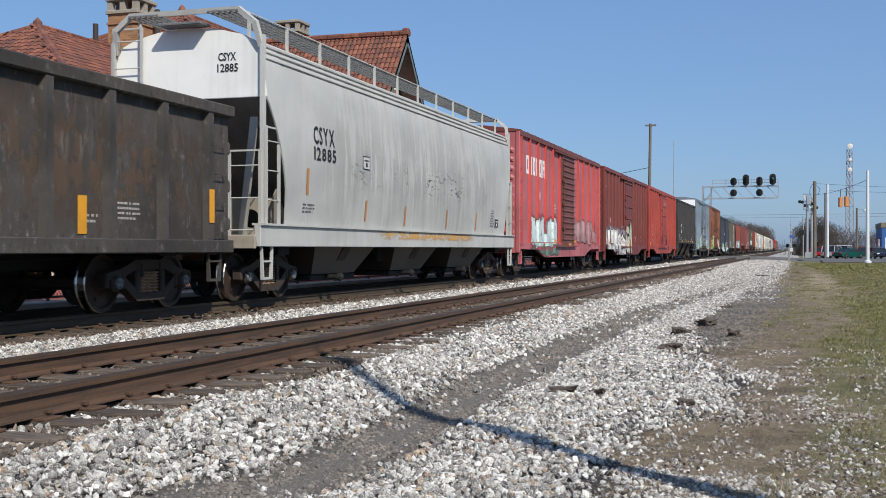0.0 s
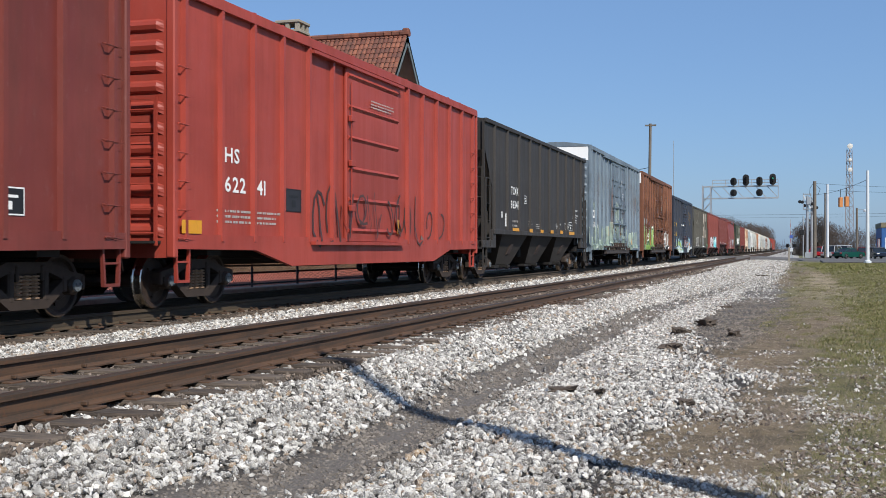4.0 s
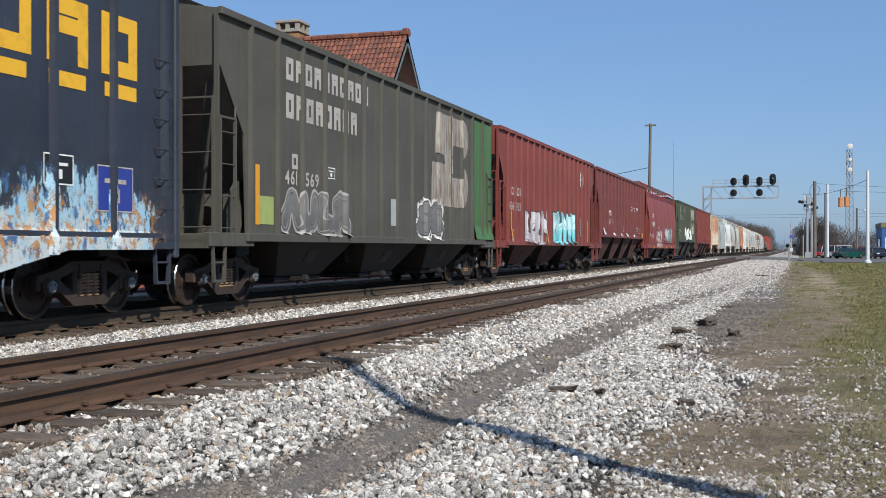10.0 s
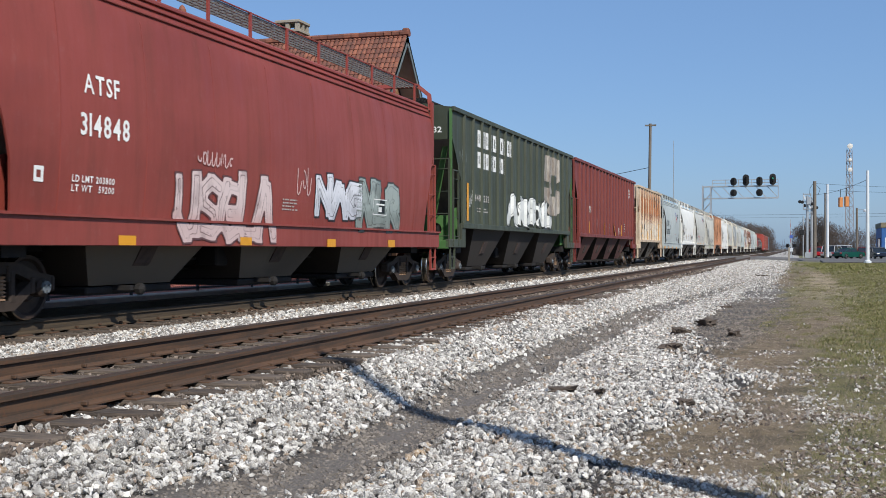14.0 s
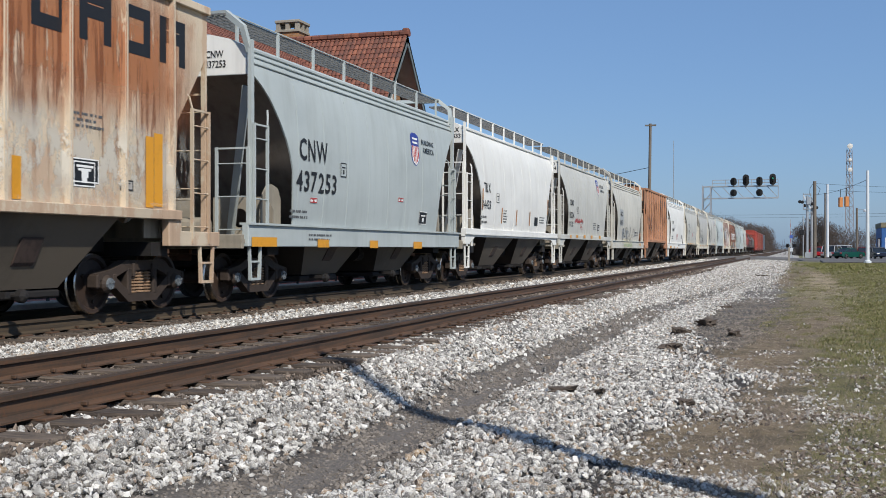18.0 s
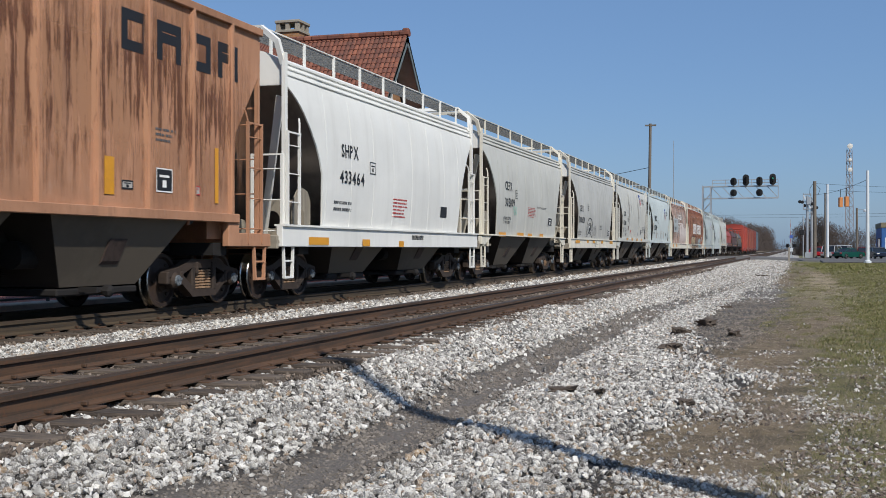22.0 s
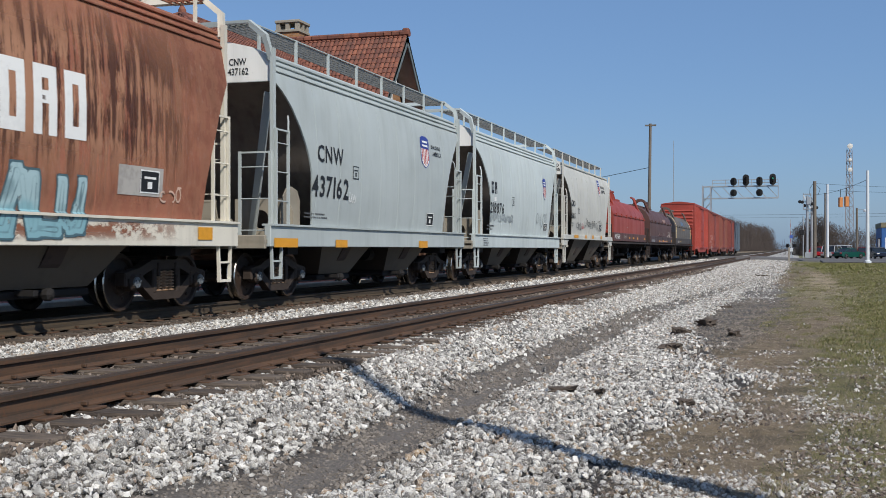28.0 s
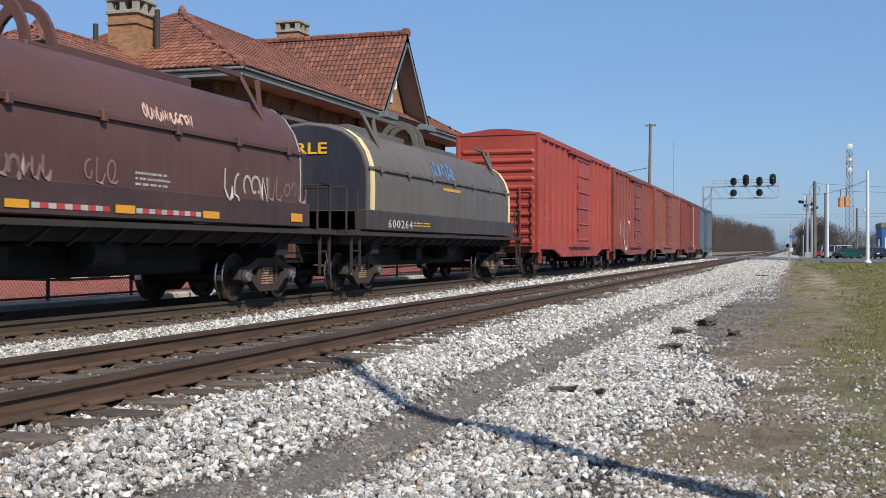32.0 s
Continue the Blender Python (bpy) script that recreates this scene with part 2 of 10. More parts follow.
def wheelset_mesh():
    m = Mesh()
    m.turned([(-1.02, 0.0), (-1.02, 0.07), (-0.82, 0.08), (-0.8, 0.1), (0.8, 0.1), (0.82, 0.08), (1.02, 0.07), (1.02, 0.0)], (0, 0, 0), "x", 12)
    for s in (-1, 1):
        prof = [(0.86, 0.10), (0.87, 0.16), (0.835, 0.19), (0.815, 0.33), (0.855, 0.36), (0.855, WR - 0.012), (0.84, WR), (0.735, WR + 0.004),
                (0.72, WR + 0.022), (0.70, WR + 0.02), (0.69, WR - 0.01), (0.70, 0.34), (0.76, 0.31), (0.765, 0.18), (0.70, 0.15), (0.70, 0.10)]
        if s < 0:
            prof = [(-a, r) for a, r in prof][::-1]
        n, base = 28, len(m.f)
        m.turned(prof, (0, 0, 0), "x", n)
        rows = len(prof) - 1
        for j in range(rows):
            a = 0.5 * (prof[j][1] + prof[j + 1][1])
            if a > WR - 0.008:
                for i in range(n):
                    m.mi[base + j * n + i] = 1
        for i in range(3):               # web marks that show the turning
            a = 2.1 * i
            m.box(s * 0.84 - 0.012, s * 0.84 + 0.012, 0.25 * math.cos(a) - 0.02, 0.25 * math.cos(a) + 0.02, 0.25 * math.sin(a) - 0.02, 0.25 * math.sin(a) + 0.02)
    return m.data("wheelset", M_WHEEL, M_TREAD)


def sideframe_mesh():
    m = Mesh()
    top = [(-1.12, 0.56), (-0.75, 0.62), (-0.42, 0.74), (0.42, 0.74), (0.75, 0.62), (1.12, 0.56), (1.12, 0.47), (0.7, 0.50), (0.40, 0.60), (-0.40, 0.60), (-0.7, 0.50), (-1.12, 0.47)]
    m.prism(top, "x", -0.075, 0.075)
    low = [(-0.74, 0.50), (-0.66, 0.50), (-0.30, 0.27), (0.30, 0.27), (0.66, 0.50), (0.74, 0.50), (0.74, 0.40), (0.36, 0.15), (-0.36, 0.15), (-0.74, 0.40)]
    m.prism(low, "x", -0.075, 0.075)
    for s in (-1, 1):
        m.box(-0.08, 0.08, s * 0.33 - 0.055, s * 0.33 + 0.055, 0.24, 0.64, 0.02)
        m.box(-0.09, 0.09, s * 1.09 - 0.04, s * 1.09 + 0.04, 0.36, 0.56, 0.02)
        m.box(-0.09, 0.09, s * 0.70 - 0.05, s * 0.70 + 0.05, 0.34, 0.56, 0.02)
        m.turned([(-0.07, 0.0), (-0.07, 0.125), (0.06, 0.125), (0.10, 0.09), (0.10, 0.0)], (0.02, s * 0.889, WR), "x", 14)
        m.turned([(0.1, 0.0), (0.1, 0.085), (0.125, 0.08), (0.125, 0.0)], (0.02, s * 0.889, WR), "x", 12, 1)
        for q in range(3):
            a = 0.5 + 2.094 * q
            m.box(0.14, 0.165, s * 0.889 + 0.05 * math.cos(a) - 0.014, s * 0.889 + 0.05 * math.cos(a) + 0.014, WR + 0.05 * math.sin(a) - 0.014, WR + 0.05 * math.sin(a) + 0.014, 0, 1)
        # friction wedge pocket, brake shoe head and hanger
        m.box(-0.06, 0.1, s * 0.24 - 0.03, s * 0.24 + 0.03, 0.5, 0.7, 0.015)
        m.prism([(s * 0.44, 0.30), (s * 0.50, 0.30), (s * 0.53, 0.42), (s * 0.50, 0.56), (s * 0.44, 0.56)], "x", -0.26, -0.12)
        m.beam((-0.18, s * 0.46, 0.55), (-0.1, s * 0.40, 0.70), 0.04)
    return m.data("side_frame", M_TRUCK, M_CAP)


def spring_mesh():
    m = Mesh()
    for y in (-0.17, 0.0, 0.17):
        prof = [(0.27, 0.0)]
        for k in range(7):
            z = 0.27 + k * 0.045
            prof += [(z, 0.05), (z + 0.008, 0.078), (z + 0.026, 0.078), (z + 0.034, 0.05)]
        prof += [(0.585, 0.0)]
        m.turned(prof, (0.0, y, 0), "z", 10)
    return m.data("spring_nest", M_SPRING)


def truck(car, y):
    def bol():
        m = Mesh()
        m.box(-1.05, 1.05, -0.2, 0.2, 0.56, 0.72, 0.03)
        m.box(-0.35, 0.35, -0.3, 0.3, 0.70, 0.80, 0.03)
        m.box(-0.9, 0.9, -0.62, -0.54, 0.34, 0.42)
        m.box(-0.9, 0.9, 0.54, 0.62, 0.34, 0.42)
        for s in (-1, 1):
            for t in (-1, 1):
                m.box(s * 0.78 - 0.06, s * 0.78 + 0.06, t * 0.47 - 0.03, t * 0.47 + 0.03, 0.28, 0.52, 0.01)
        return m.data("truck", M_TRUCK)
    tr = part("truck", shared("bolster", bol), None, car, "", (0, y, 0))
    for s in (-1, 1):
        part("side_frame", shared("sideframe", sideframe_mesh), None, tr, "", (s * 1.0, 0, 0, 0, 0, 0 if s > 0 else 180))
        part("spring_nest", shared("spring", spring_mesh), None, tr, "", (s * 1.0, 0, 0))
        w = part("wheelset", shared("wheelset", wheelset_mesh), None, tr, "", (0, s * 0.889, WR))
        AXLES.append((w, s))
    return tr


def coupler(car, y, s):
    def mk():
        m = Mesh()
        m.box(-0.09, 0.09, 0.0, 0.46, 0.78, 0.94, 0.02)
        m.prism([(-0.16, 0.44), (0.17, 0.44), (0.17, 0.60), (0.06, 0.68), (-0.04, 0.60), (-0.16, 0.66)], "z", 0.72, 0.99)
        m.box(-0.32, 0.32, -0.04, 0.03, 0.70, 1.02, 0.02)
        m.tube([(0.25, 0.0, 0.75), (0.27, 0.25, 0.5), (0.24, 0.5, 0.36), (0.2, 0.66, 0.45)], 0.05, 8)
        m.tube([(0.1, 0.44, 0.86), (0.55, 0.1, 0.82), (1.35, 0.05, 0.82), (1.38, 0.05, 0.6)], 0.025, 5)
        return m.data("coupler", M_COUPLER)
    part("coupler", shared("coupler", mk), None, car, "rusty knuckle coupler with air hose", (0, y, 0, 0, 0, 0 if s > 0 else 180))


def ladder(car, mat, x0, x1, y0, y1, z0, z1, n, name="ladder"):
    """Two stiles between (x0, y0) and (x1, y1) with n rungs."""
    m = Mesh()
    for x, y in ((x0, y0), (x1, y1)):
        m.beam((x, y, z0), (x, y, z1), 0.035, 0.05)
    m.beam((x0, y0, z1 - 0.02), (x1, y1, z1 - 0.02), 0.03)
    lad = part(name, m, mat, car)
    dx, dy = round(x1 - x0, 3), round(y1 - y0, 3)
    rung = shared(("rung", mat.name, dx, dy), lambda: Mesh().beam((0, 0, 0), (dx, dy, 0), 0.022, None, 6).data("rung", mat))
    for i in range(n):
        part("rung", rung, None, lad, "", (x0, y0, z0 + (z1 - z0) * (i + 0.5) / n))
    return lad


def grab(m, x, y0, y1, z, out=0.06):
    m.tube([(x, y0, z + 0.02), (x + out, y0, z), (x + out, y1, z), (x, y1, z + 0.02)], 0.024, 5)


def stirrup(car, mat, y, x=1.46, z0=0.42, z1=1.0):
    m = Mesh()
    m.tube([(x, y - 0.2, z1), (x, y - 0.16, z0), (x, y + 0.16, z0), (x, y + 0.2, z1)], 0.04, 4)
    m.beam((x, y - 0.17, 0.5 * (z0 + z1)), (x, y + 0.17, 0.5 * (z0 + z1)), 0.03)
    part("stirrup_step", m, mat, car)


SIDES = []          # for each car: x of the near side's skin at (y, z)
POSTS = {}          # for each car: where its side posts stand, and its door
FOOT = {}           # for each car: the lower edge of its side at y


def skin(i, pts, lift):
    f = SIDES[i]
    return [(f(y, z) + lift, y, z) for y, z in pts]


def quad(m, i, y0, y1, z0, z1, lift, mi=0):
    """A painted rectangle that follows the side, split where the side is curved."""
    n = max(1, int((z1 - z0) / 0.35))
    for k in range(n):
        a, b = z0 + (z1 - z0) * k / n, z0 + (z1 - z0) * (k + 1) / n
        m.add(skin(i, [(y0, a), (y1, a), (y1, b), (y0, b)], lift), [(0, 1, 2, 3)], mi)


def flat_text(body, mat, name="lettering"):
    cu = bpy.data.curves.new("t", "FONT")
    cu.body = body
    cu.size = 1.0
    cu.resolution_u = 2
    cu.offset = 0.01 if body in "MWNVAK" else 0.02
    tmp = new("t", cu)
    me = bpy.data.meshes.new_from_object(tmp)
    bpy.data.objects.remove(tmp)
    bpy.data.curves.remove(cu)
    me.name = name
    me.materials.clear()
    me.materials.append(mat)
    xs = [v.co.x for v in me.vertices]
    ys = [v.co.y for v in me.vertices]
    return me, min(xs), max(xs), min(ys), max(ys)


def text(i, y0, y1, z0, z1, body, mat=None):
    """Readable lettering on the near side, each letter painted clear of the posts."""
    f = SIDES[i]
    posts = POSTS.get(i, ((), None))[0]
    glyphs, x = [], 0.0
    for ch in body:
        if ch == " ":
            x += 0.35
            continue
        me, a, b, c, d = flat_text(ch, mat or M_BLACKT)
        glyphs.append((me, a, b, c, d, x))
        x += b - a + 0.13
    k = (y1 - y0) / (x - 0.13)
    clear = lambda a, b: all(b < q - 0.05 or a > q + 0.16 for q in posts)
    # each word moves as one, by the least shift that keeps its letters off the posts
    word, words = -1, []
    last = None
    for me, a, b, c, d, gx in glyphs:
        if last is None or gx - last > 0.3:
            words.append([])
        words[-1].append((y0 + gx * k, y0 + (gx + b - a) * k))
        last = gx + b - a
    shifts, edge = [], -99.0
    for w in words:
        tries = sorted((0.02 * q for q in range(-20, 21)), key=abs)
        sh = next((t for t in tries if w[0][0] + t > edge and all(clear(a + t, b + t) for a, b in w)), None)
        for a, b in w:
            if sh is None:
                t = max(0.0, edge - a)
                for q in posts:
                    if a + t < q + 0.16 and b + t > q - 0.05:
                        t = q + 0.16 - a
                shifts.append(t)
            else:
                t = sh
                shifts.append(t)
            edge = b + t + 0.04
    for (me, a, b, c, d, gx), sh in zip(glyphs, shifts):
        ga = y0 + gx * k
        if z1 - z0 > 0.18:
            # cut across, so that tall letters follow the curved side
            cut = bmesh.new()
            cut.from_mesh(me)
            for q in range(1, 6):
                bmesh.ops.bisect_plane(cut, geom=cut.verts[:] + cut.edges[:] + cut.faces[:], plane_co=(0, c + (d - c) * q / 6, 0), plane_no=(0, 1, 0))
            cut.to_mesh(me)
            cut.free()
        for v in me.vertices:
            y = ga + sh + (v.co.x - a) * k
            z = z0 + (v.co.y - c) / (d - c) * (z1 - z0)
            v.co = (f(y, z) + 0.010, y, z)
    bm = bmesh.new()
    for g in glyphs:
        bm.from_mesh(g[0])
        bpy.data.meshes.remove(g[0])
    me = bpy.data.meshes.new("lettering")
    bm.to_mesh(me)
    bm.free()
    me.materials.append(mat or M_BLACKT)
    part("lettering", me, None, CARS[i][0])


def end_text(i, x0, x1, z0, z1, yoff, body, mat):
    """Lettering on the end that faces the camera."""
    me, a, b, c, d = flat_text(body, mat)
    for v in me.vertices:
        v.co = (x0 + (v.co.x - a) / (b - a) * (x1 - x0), yoff, z0 + (v.co.y - c) / (d - c) * (z1 - z0))
    part("end_lettering", me, None, CARS[i][0])


def rows(i, y0, y1, z0, z1, body, mat=None):
    """Several short lines of readable lettering."""
    lines_ = body.split("|")
    most = max(len(t) for t in lines_)
    p = (z1 - z0) / len(lines_)
    for k, t in enumerate(lines_):
        text(i, y0, y0 + (y1 - y0) * len(t) / most, z1 - (k + 0.85) * p, z1 - (k + 0.12) * p, t, mat)


def bars(i, y0, y1, z0, z1, n, mat):
    """Plain open blocks, one for each character of an emblem."""
    w = (y1 - y0) / (n * 1.35 - 0.35)
    h = z1 - z0
    t = min(0.36 * w, 0.26 * h)
    for k in range(n):
        m = Mesh()
        a = y0 + k * w * 1.35
        quad(m, i, a, a + t, z0, z1, 0.005)
        quad(m, i, a + w - t, a + w, z0, z1, 0.005)
        quad(m, i, a + t, a + w - t, z1 - t, z1, 0.005)
        if k % 2 == 0:
            quad(m, i, a + t, a + w - t, z0, z0 + t, 0.005)
        else:
            quad(m, i, a + t, a + w - t, z0 + 0.45 * h, z0 + 0.45 * h + t, 0.005)
        part("emblem_bar", m, mat, CARS[i][0])


def lines(i, y0, y1, z0, z1, rows, mat=None):
    """Small stencilled lines as fine bars."""
    rnd = random.Random(i * 97 + int(y0 * 100))
    m = Mesh()
    p = (z1 - z0) / rows
    for r in range(rows):
        a, end = y0, y0 + (y1 - y0) * rnd.uniform(0.7, 1.0)
        while a < end:
            b = min(end, a + rnd.uniform(0.03, 0.09))
            quad(m, i, a, b, z1 - (r + 0.72) * p, z1 - (r + 0.28) * p, 0.006)
            a = b + rnd.choice((0.014, 0.014, 0.045))
    part("stencil_block", m, M_GREYT if mat is M_BLACKT else mat or M_LABELW, CARS[i][0])


def strip(i, y0, y1, z0, z1, lift=0.013):
    """A reflective strip; on the smooth tall sides they are narrow."""
    m = Mesh()
    tall = y1 - y0 < 0.31 and z1 - z0 > 0.35
    if tall and i in (1, 17, 25):
        y0, y1 = y0 + 0.03, y0 + 0.13
    if z1 - z0 < 0.3:
        x = max(SIDES[i](y0, z0), SIDES[i](y0, z1)) + lift
        m.add([(x, y0, z0), (x, y1, z0), (x, y1, z1), (x, y0, z1)], [(0, 1, 2, 3)], 0)
    else:
        quad(m, i, y0, y1, z0, z1, lift)
    part("reflector_strip", m, M_OCHRE if tall and i in (1, 17, 25) else M_YELLOW, CARS[i][0], "yellow reflective strip")


def sign(i, y0, y1, z0, z1, mat, rim):
    m = Mesh()
    quad(m, i, y0, y1, z0, z1, 0.007)
    w, h = y1 - y0, z1 - z0
    t = min(0.018, w * 0.08)
    if rim != mat:
        for a, b, c, d in ((0, w, 0, t), (0, w, h - t, h), (0, t, 0, h), (w - t, w, 0, h), (w * 0.2, w * 0.8, h * 0.62, h * 0.72), (w * 0.38, w * 0.62, h * 0.2, h * 0.5)):
            quad(m, i, y0 + a, y0 + b, z0 + c, z0 + d, 0.011, 1)
    part("placard", m, [mat, rim], CARS[i][0])


_gmats = {}


def gmat(rgb):
    if rgb not in _gmats:
        _gmats[rgb] = plain("spray_paint", rgb, 0.55, 0.0, 0.25, 3.5, 0.04)
    return _gmats[rgb]


def fan(m, i, poly, lift, mi):
    cy = sum(p[0] for p in poly) / len(poly)
    cz = sum(p[1] for p in poly) / len(poly)
    k = len(poly)
    mid = [(0.5 * (p[0] + cy), 0.5 * (p[1] + cz)) for p in poly]
    fs = [(0, 1 + a, 1 + (a + 1) % k) for a in range(k)] + [(1 + a, 1 + k + a, 1 + k + (a + 1) % k, 1 + (a + 1) % k) for a in range(k)]
    m.add(skin(i, [(cy, cz)] + mid + list(poly), lift), fs, mi)


def stroke(m, i, pts, w, lift, mi):
    """A painted line of even width along the points."""
    left, right = [], []
    for a, (y, z) in enumerate(pts):
        (y1, z1), (y2, z2) = pts[max(0, a - 1)], pts[min(len(pts) - 1, a + 1)]
        l = math.hypot(y2 - y1, z2 - z1) or 1
        ny, nz = -(z2 - z1) / l * w / 2, (y2 - y1) / l * w / 2
        left.append((y + ny, z + nz))
        right.append((y - ny, z - nz))
    n = len(pts)
    m.add(skin(i, left + right, lift), [(a, a + 1, n + a + 1, n + a) for a in range(n - 1)], mi)


def side_sheet(name, i, y0, y1, z0, z1, cell, fields, keep, lift, mat, label):
    """A skin of paint on a car's side, over panels and posts, carrying fields worked out at its points; cells that hold no paint are left out."""
    posts = POSTS.get(i, ((), None))[0]
    ny, nz = max(4, int((y1 - y0) / cell)), max(4, int((z1 - z0) / cell))
    Y, Z = np.meshgrid(np.linspace(y0, y1, ny + 1), np.linspace(z0, z1, nz + 1), indexing="ij")
    vals = fields(Y, Z)
    on = keep(vals)
    cellon = on[:-1, :-1] | on[1:, :-1] | on[:-1, 1:] | on[1:, 1:]
    f = SIDES[i]
    ys, zs = Y[:, 0], Z[0]
    up = [lift + (0.076 if any(abs(y - q) < 0.055 for q in posts) else 0.0) for y in ys]
    foot = FOOT.get(i, lambda y: 0.94)
    feet = np.array([foot(y) for y in ys])
    cellon &= (zs[None, 1:] > feet[:-1, None]) & (zs[None, 1:] > feet[1:, None])
    v = [(f(y, max(z, lo)) + u, y, max(z, lo)) for y, u, lo in zip(ys, up, feet) for z in zs]
    w = nz + 1
    faces = [(a * w + b, (a + 1) * w + b, (a + 1) * w + b + 1, a * w + b + 1) for a, b in zip(*np.nonzero(cellon))]
    me = bpy.data.meshes.new(name)
    me.from_pydata(v, [], faces)
    for key, arr in vals.items():
        me.attributes.new(key, "FLOAT", "POINT").data.foreach_set("value", arr.astype(np.float32).ravel())
    me.materials.append(mat)
    part(name, me, None, CARS[i][0], label)


def attribute(m, name):
    n = m.t.nodes.new("ShaderNodeAttribute")
    n.attribute_name = name
    return n.outputs["Fac"]


def spray_mat(fill, edge, shine, back, seed, rim, ghost=False):
    """Sprayed letters: filled, shaded towards the top, outlined, on a cloud of a third colour; worn thin in places."""
    m = Mat("spray_piece", 0.5)
    d, v = attribute(m, "dist"), attribute(m, "high")
    k = seed * 1.37
    fine = m.noise(m.scaled(0.0, 1.0, 1.0, k), 9.0, 4, 0.6)
    soft = m.noise(m.scaled(0.0, 1.0, 1.0, k + 4), 1.9, 3, 0.5)
    c = m.mix(m.step(m.mul(v, m.mul(soft, 0.9), "ADD"), 0.75, 1.0, 0.0, 0.5), lin(*fill), lin(*shine))
    c = m.mix(m.step(soft, 0.52, 0.66, 0.0, 0.55), c, lin(*[int(0.72 * q) for q in fill]))
    streak = m.noise(m.scaled(0.0, 7.0, 0.8, k + 2), 1.0, 3, 0.6)
    c = m.mix(m.step(streak, 0.55, 0.75, 0.0, 0.35), c, lin(*[int(0.4 * q + 0.6 * w) for q, w in zip(fill, edge)]))
    if not ghost:
        inline = m.mul(m.step(d, -0.075, -0.066), m.step(d, -0.058, -0.049, 1.0, 0.0))
        c = m.mix(m.mul(inline, m.step(soft, 0.4, 0.55, 0.15, 0.75)), c, lin(*edge))
    c = m.mix(m.step(d, -0.004, 0.004), c, lin(*edge))
    c = m.mix(m.step(d, rim - 0.004, rim + 0.004), c, lin(*(back or edge)))
    m.colour(c)
    wide = 0.10 if back else 0.0
    n = m.t.nodes.new("ShaderNodeMath")
    n.operation = "ADD"
    m.link(d, n.inputs[0])
    m.link(m.step(fine, 0.38, 0.62, -wide, 0.0), n.inputs[1])
    a = m.step(n.outputs[0], rim - 0.004, rim + (0.03 if back else 0.006), 1.0, 0.0)
    worn = m.step(m.mul(m.mul(soft, 0.55), m.mul(streak, 0.45), "ADD"), 0.44, 0.6, 0.9, 0.3) if ghost else m.step(fine, 0.62, 0.72, 1.0, 0.45)
    m.link(m.mul(a, worn), m.b.inputs["Alpha"])
    return m.m


GLYPHS = [[(0.1, 0.0), (0.1, 0.75), (0.3, 0.95), (0.6, 0.85), (0.65, 0.6), (0.35, 0.45), (0.75, 0.0)],
          [(0.8, 0.85), (0.45, 0.98), (0.15, 0.8), (0.25, 0.55), (0.65, 0.42), (0.8, 0.2), (0.5, 0.02), (0.1, 0.1)],
          [(0.1, 0.95), (0.15, 0.25), (0.35, 0.03), (0.65, 0.1), (0.75, 0.4), (0.75, 0.98)],
          [(0.1, 0.0), (0.15, 0.95), (0.7, 0.08), (0.75, 1.0)],
          [(0.05, 0.0), (0.4, 1.0), (0.55, 0.9), (0.8, 0.0)],
          [(0.7, 0.9), (0.3, 0.95), (0.12, 0.6), (0.15, 0.25), (0.4, 0.02), (0.75, 0.15), (0.75, 0.45), (0.5, 0.45)],
          [(0.15, 1.0), (0.12, 0.05), (0.75, 0.02)]]


def graf(i, y0, y1, z0, z1, n, fill, edge, shine, seed, back=None, lift=0.009, sharp=False, ghost=False):
    """A sprayed piece of fat overlapping strokes, over panels and posts; sharp ones have square corners, ghosts are half scrubbed off."""
    rnd = random.Random(seed)
    step, h = (y1 - y0) / n, z1 - z0
    r = min(0.24 * step, 0.2 * h) * (0.8 if sharp else 1.0)
    segs = []
    for k in range(n):
        g = rnd.choice(GLYPHS)
        oy, oz = y0 + k * step + 0.3 * r, z0 + r + h * rnd.uniform(0.0, 0.06)
        hh = h - 2 * r - h * rnd.uniform(0.0, 0.12)
        tilt = rnd.uniform(-0.12, 0.18)
        pts = [(oy + (a * (1.45 if sharp else 1.15) + tilt * b) * step * 0.86, oz + b * hh) for a, b in g]
        fat = [r * rnd.uniform(0.75, 1.15) for _ in pts]
        segs += [(p, q, ra) for p, q, ra in zip(pts, pts[1:], fat)]
    rim = max(0.028, 0.22 * r)
    ph = rnd.uniform(0, 50)

    def fields(Y, Z):
        d = np.full(Y.shape, 9.0)
        for (ay, az), (by, bz), rad in segs:
            ly, lz = by - ay, bz - az
            t = np.clip(((Y - ay) * ly + (Z - az) * lz) / (ly * ly + lz * lz + 1e-9), 0, 1)
            dy, dz = Y - ay - t * ly, Z - az - t * lz
            d = np.minimum(d, (np.maximum(np.abs(dy + 0.25 * dz), np.abs(dz)) if sharp else np.hypot(dy, dz)) - rad)
        d += (0.06 if sharp else 0.18) * r * np.sin(Y * 9.1 + ph) * np.sin(Z * 11.3 + ph)
        return {"dist": d, "high": np.clip((Z - z0) / h, 0, 1)}
    reach = rim + (0.16 if back else 0.012)
    side_sheet("graffiti", i, y0 - 0.15, y1 + 0.15, z0 - 0.12, z1 + 0.12, 0.045, fields, lambda v: v["dist"] < reach, lift, spray_mat(fill, edge, shine, back, seed, rim, ghost), "half scrubbed-off graffiti piece" if ghost else "sprayed graffiti piece")


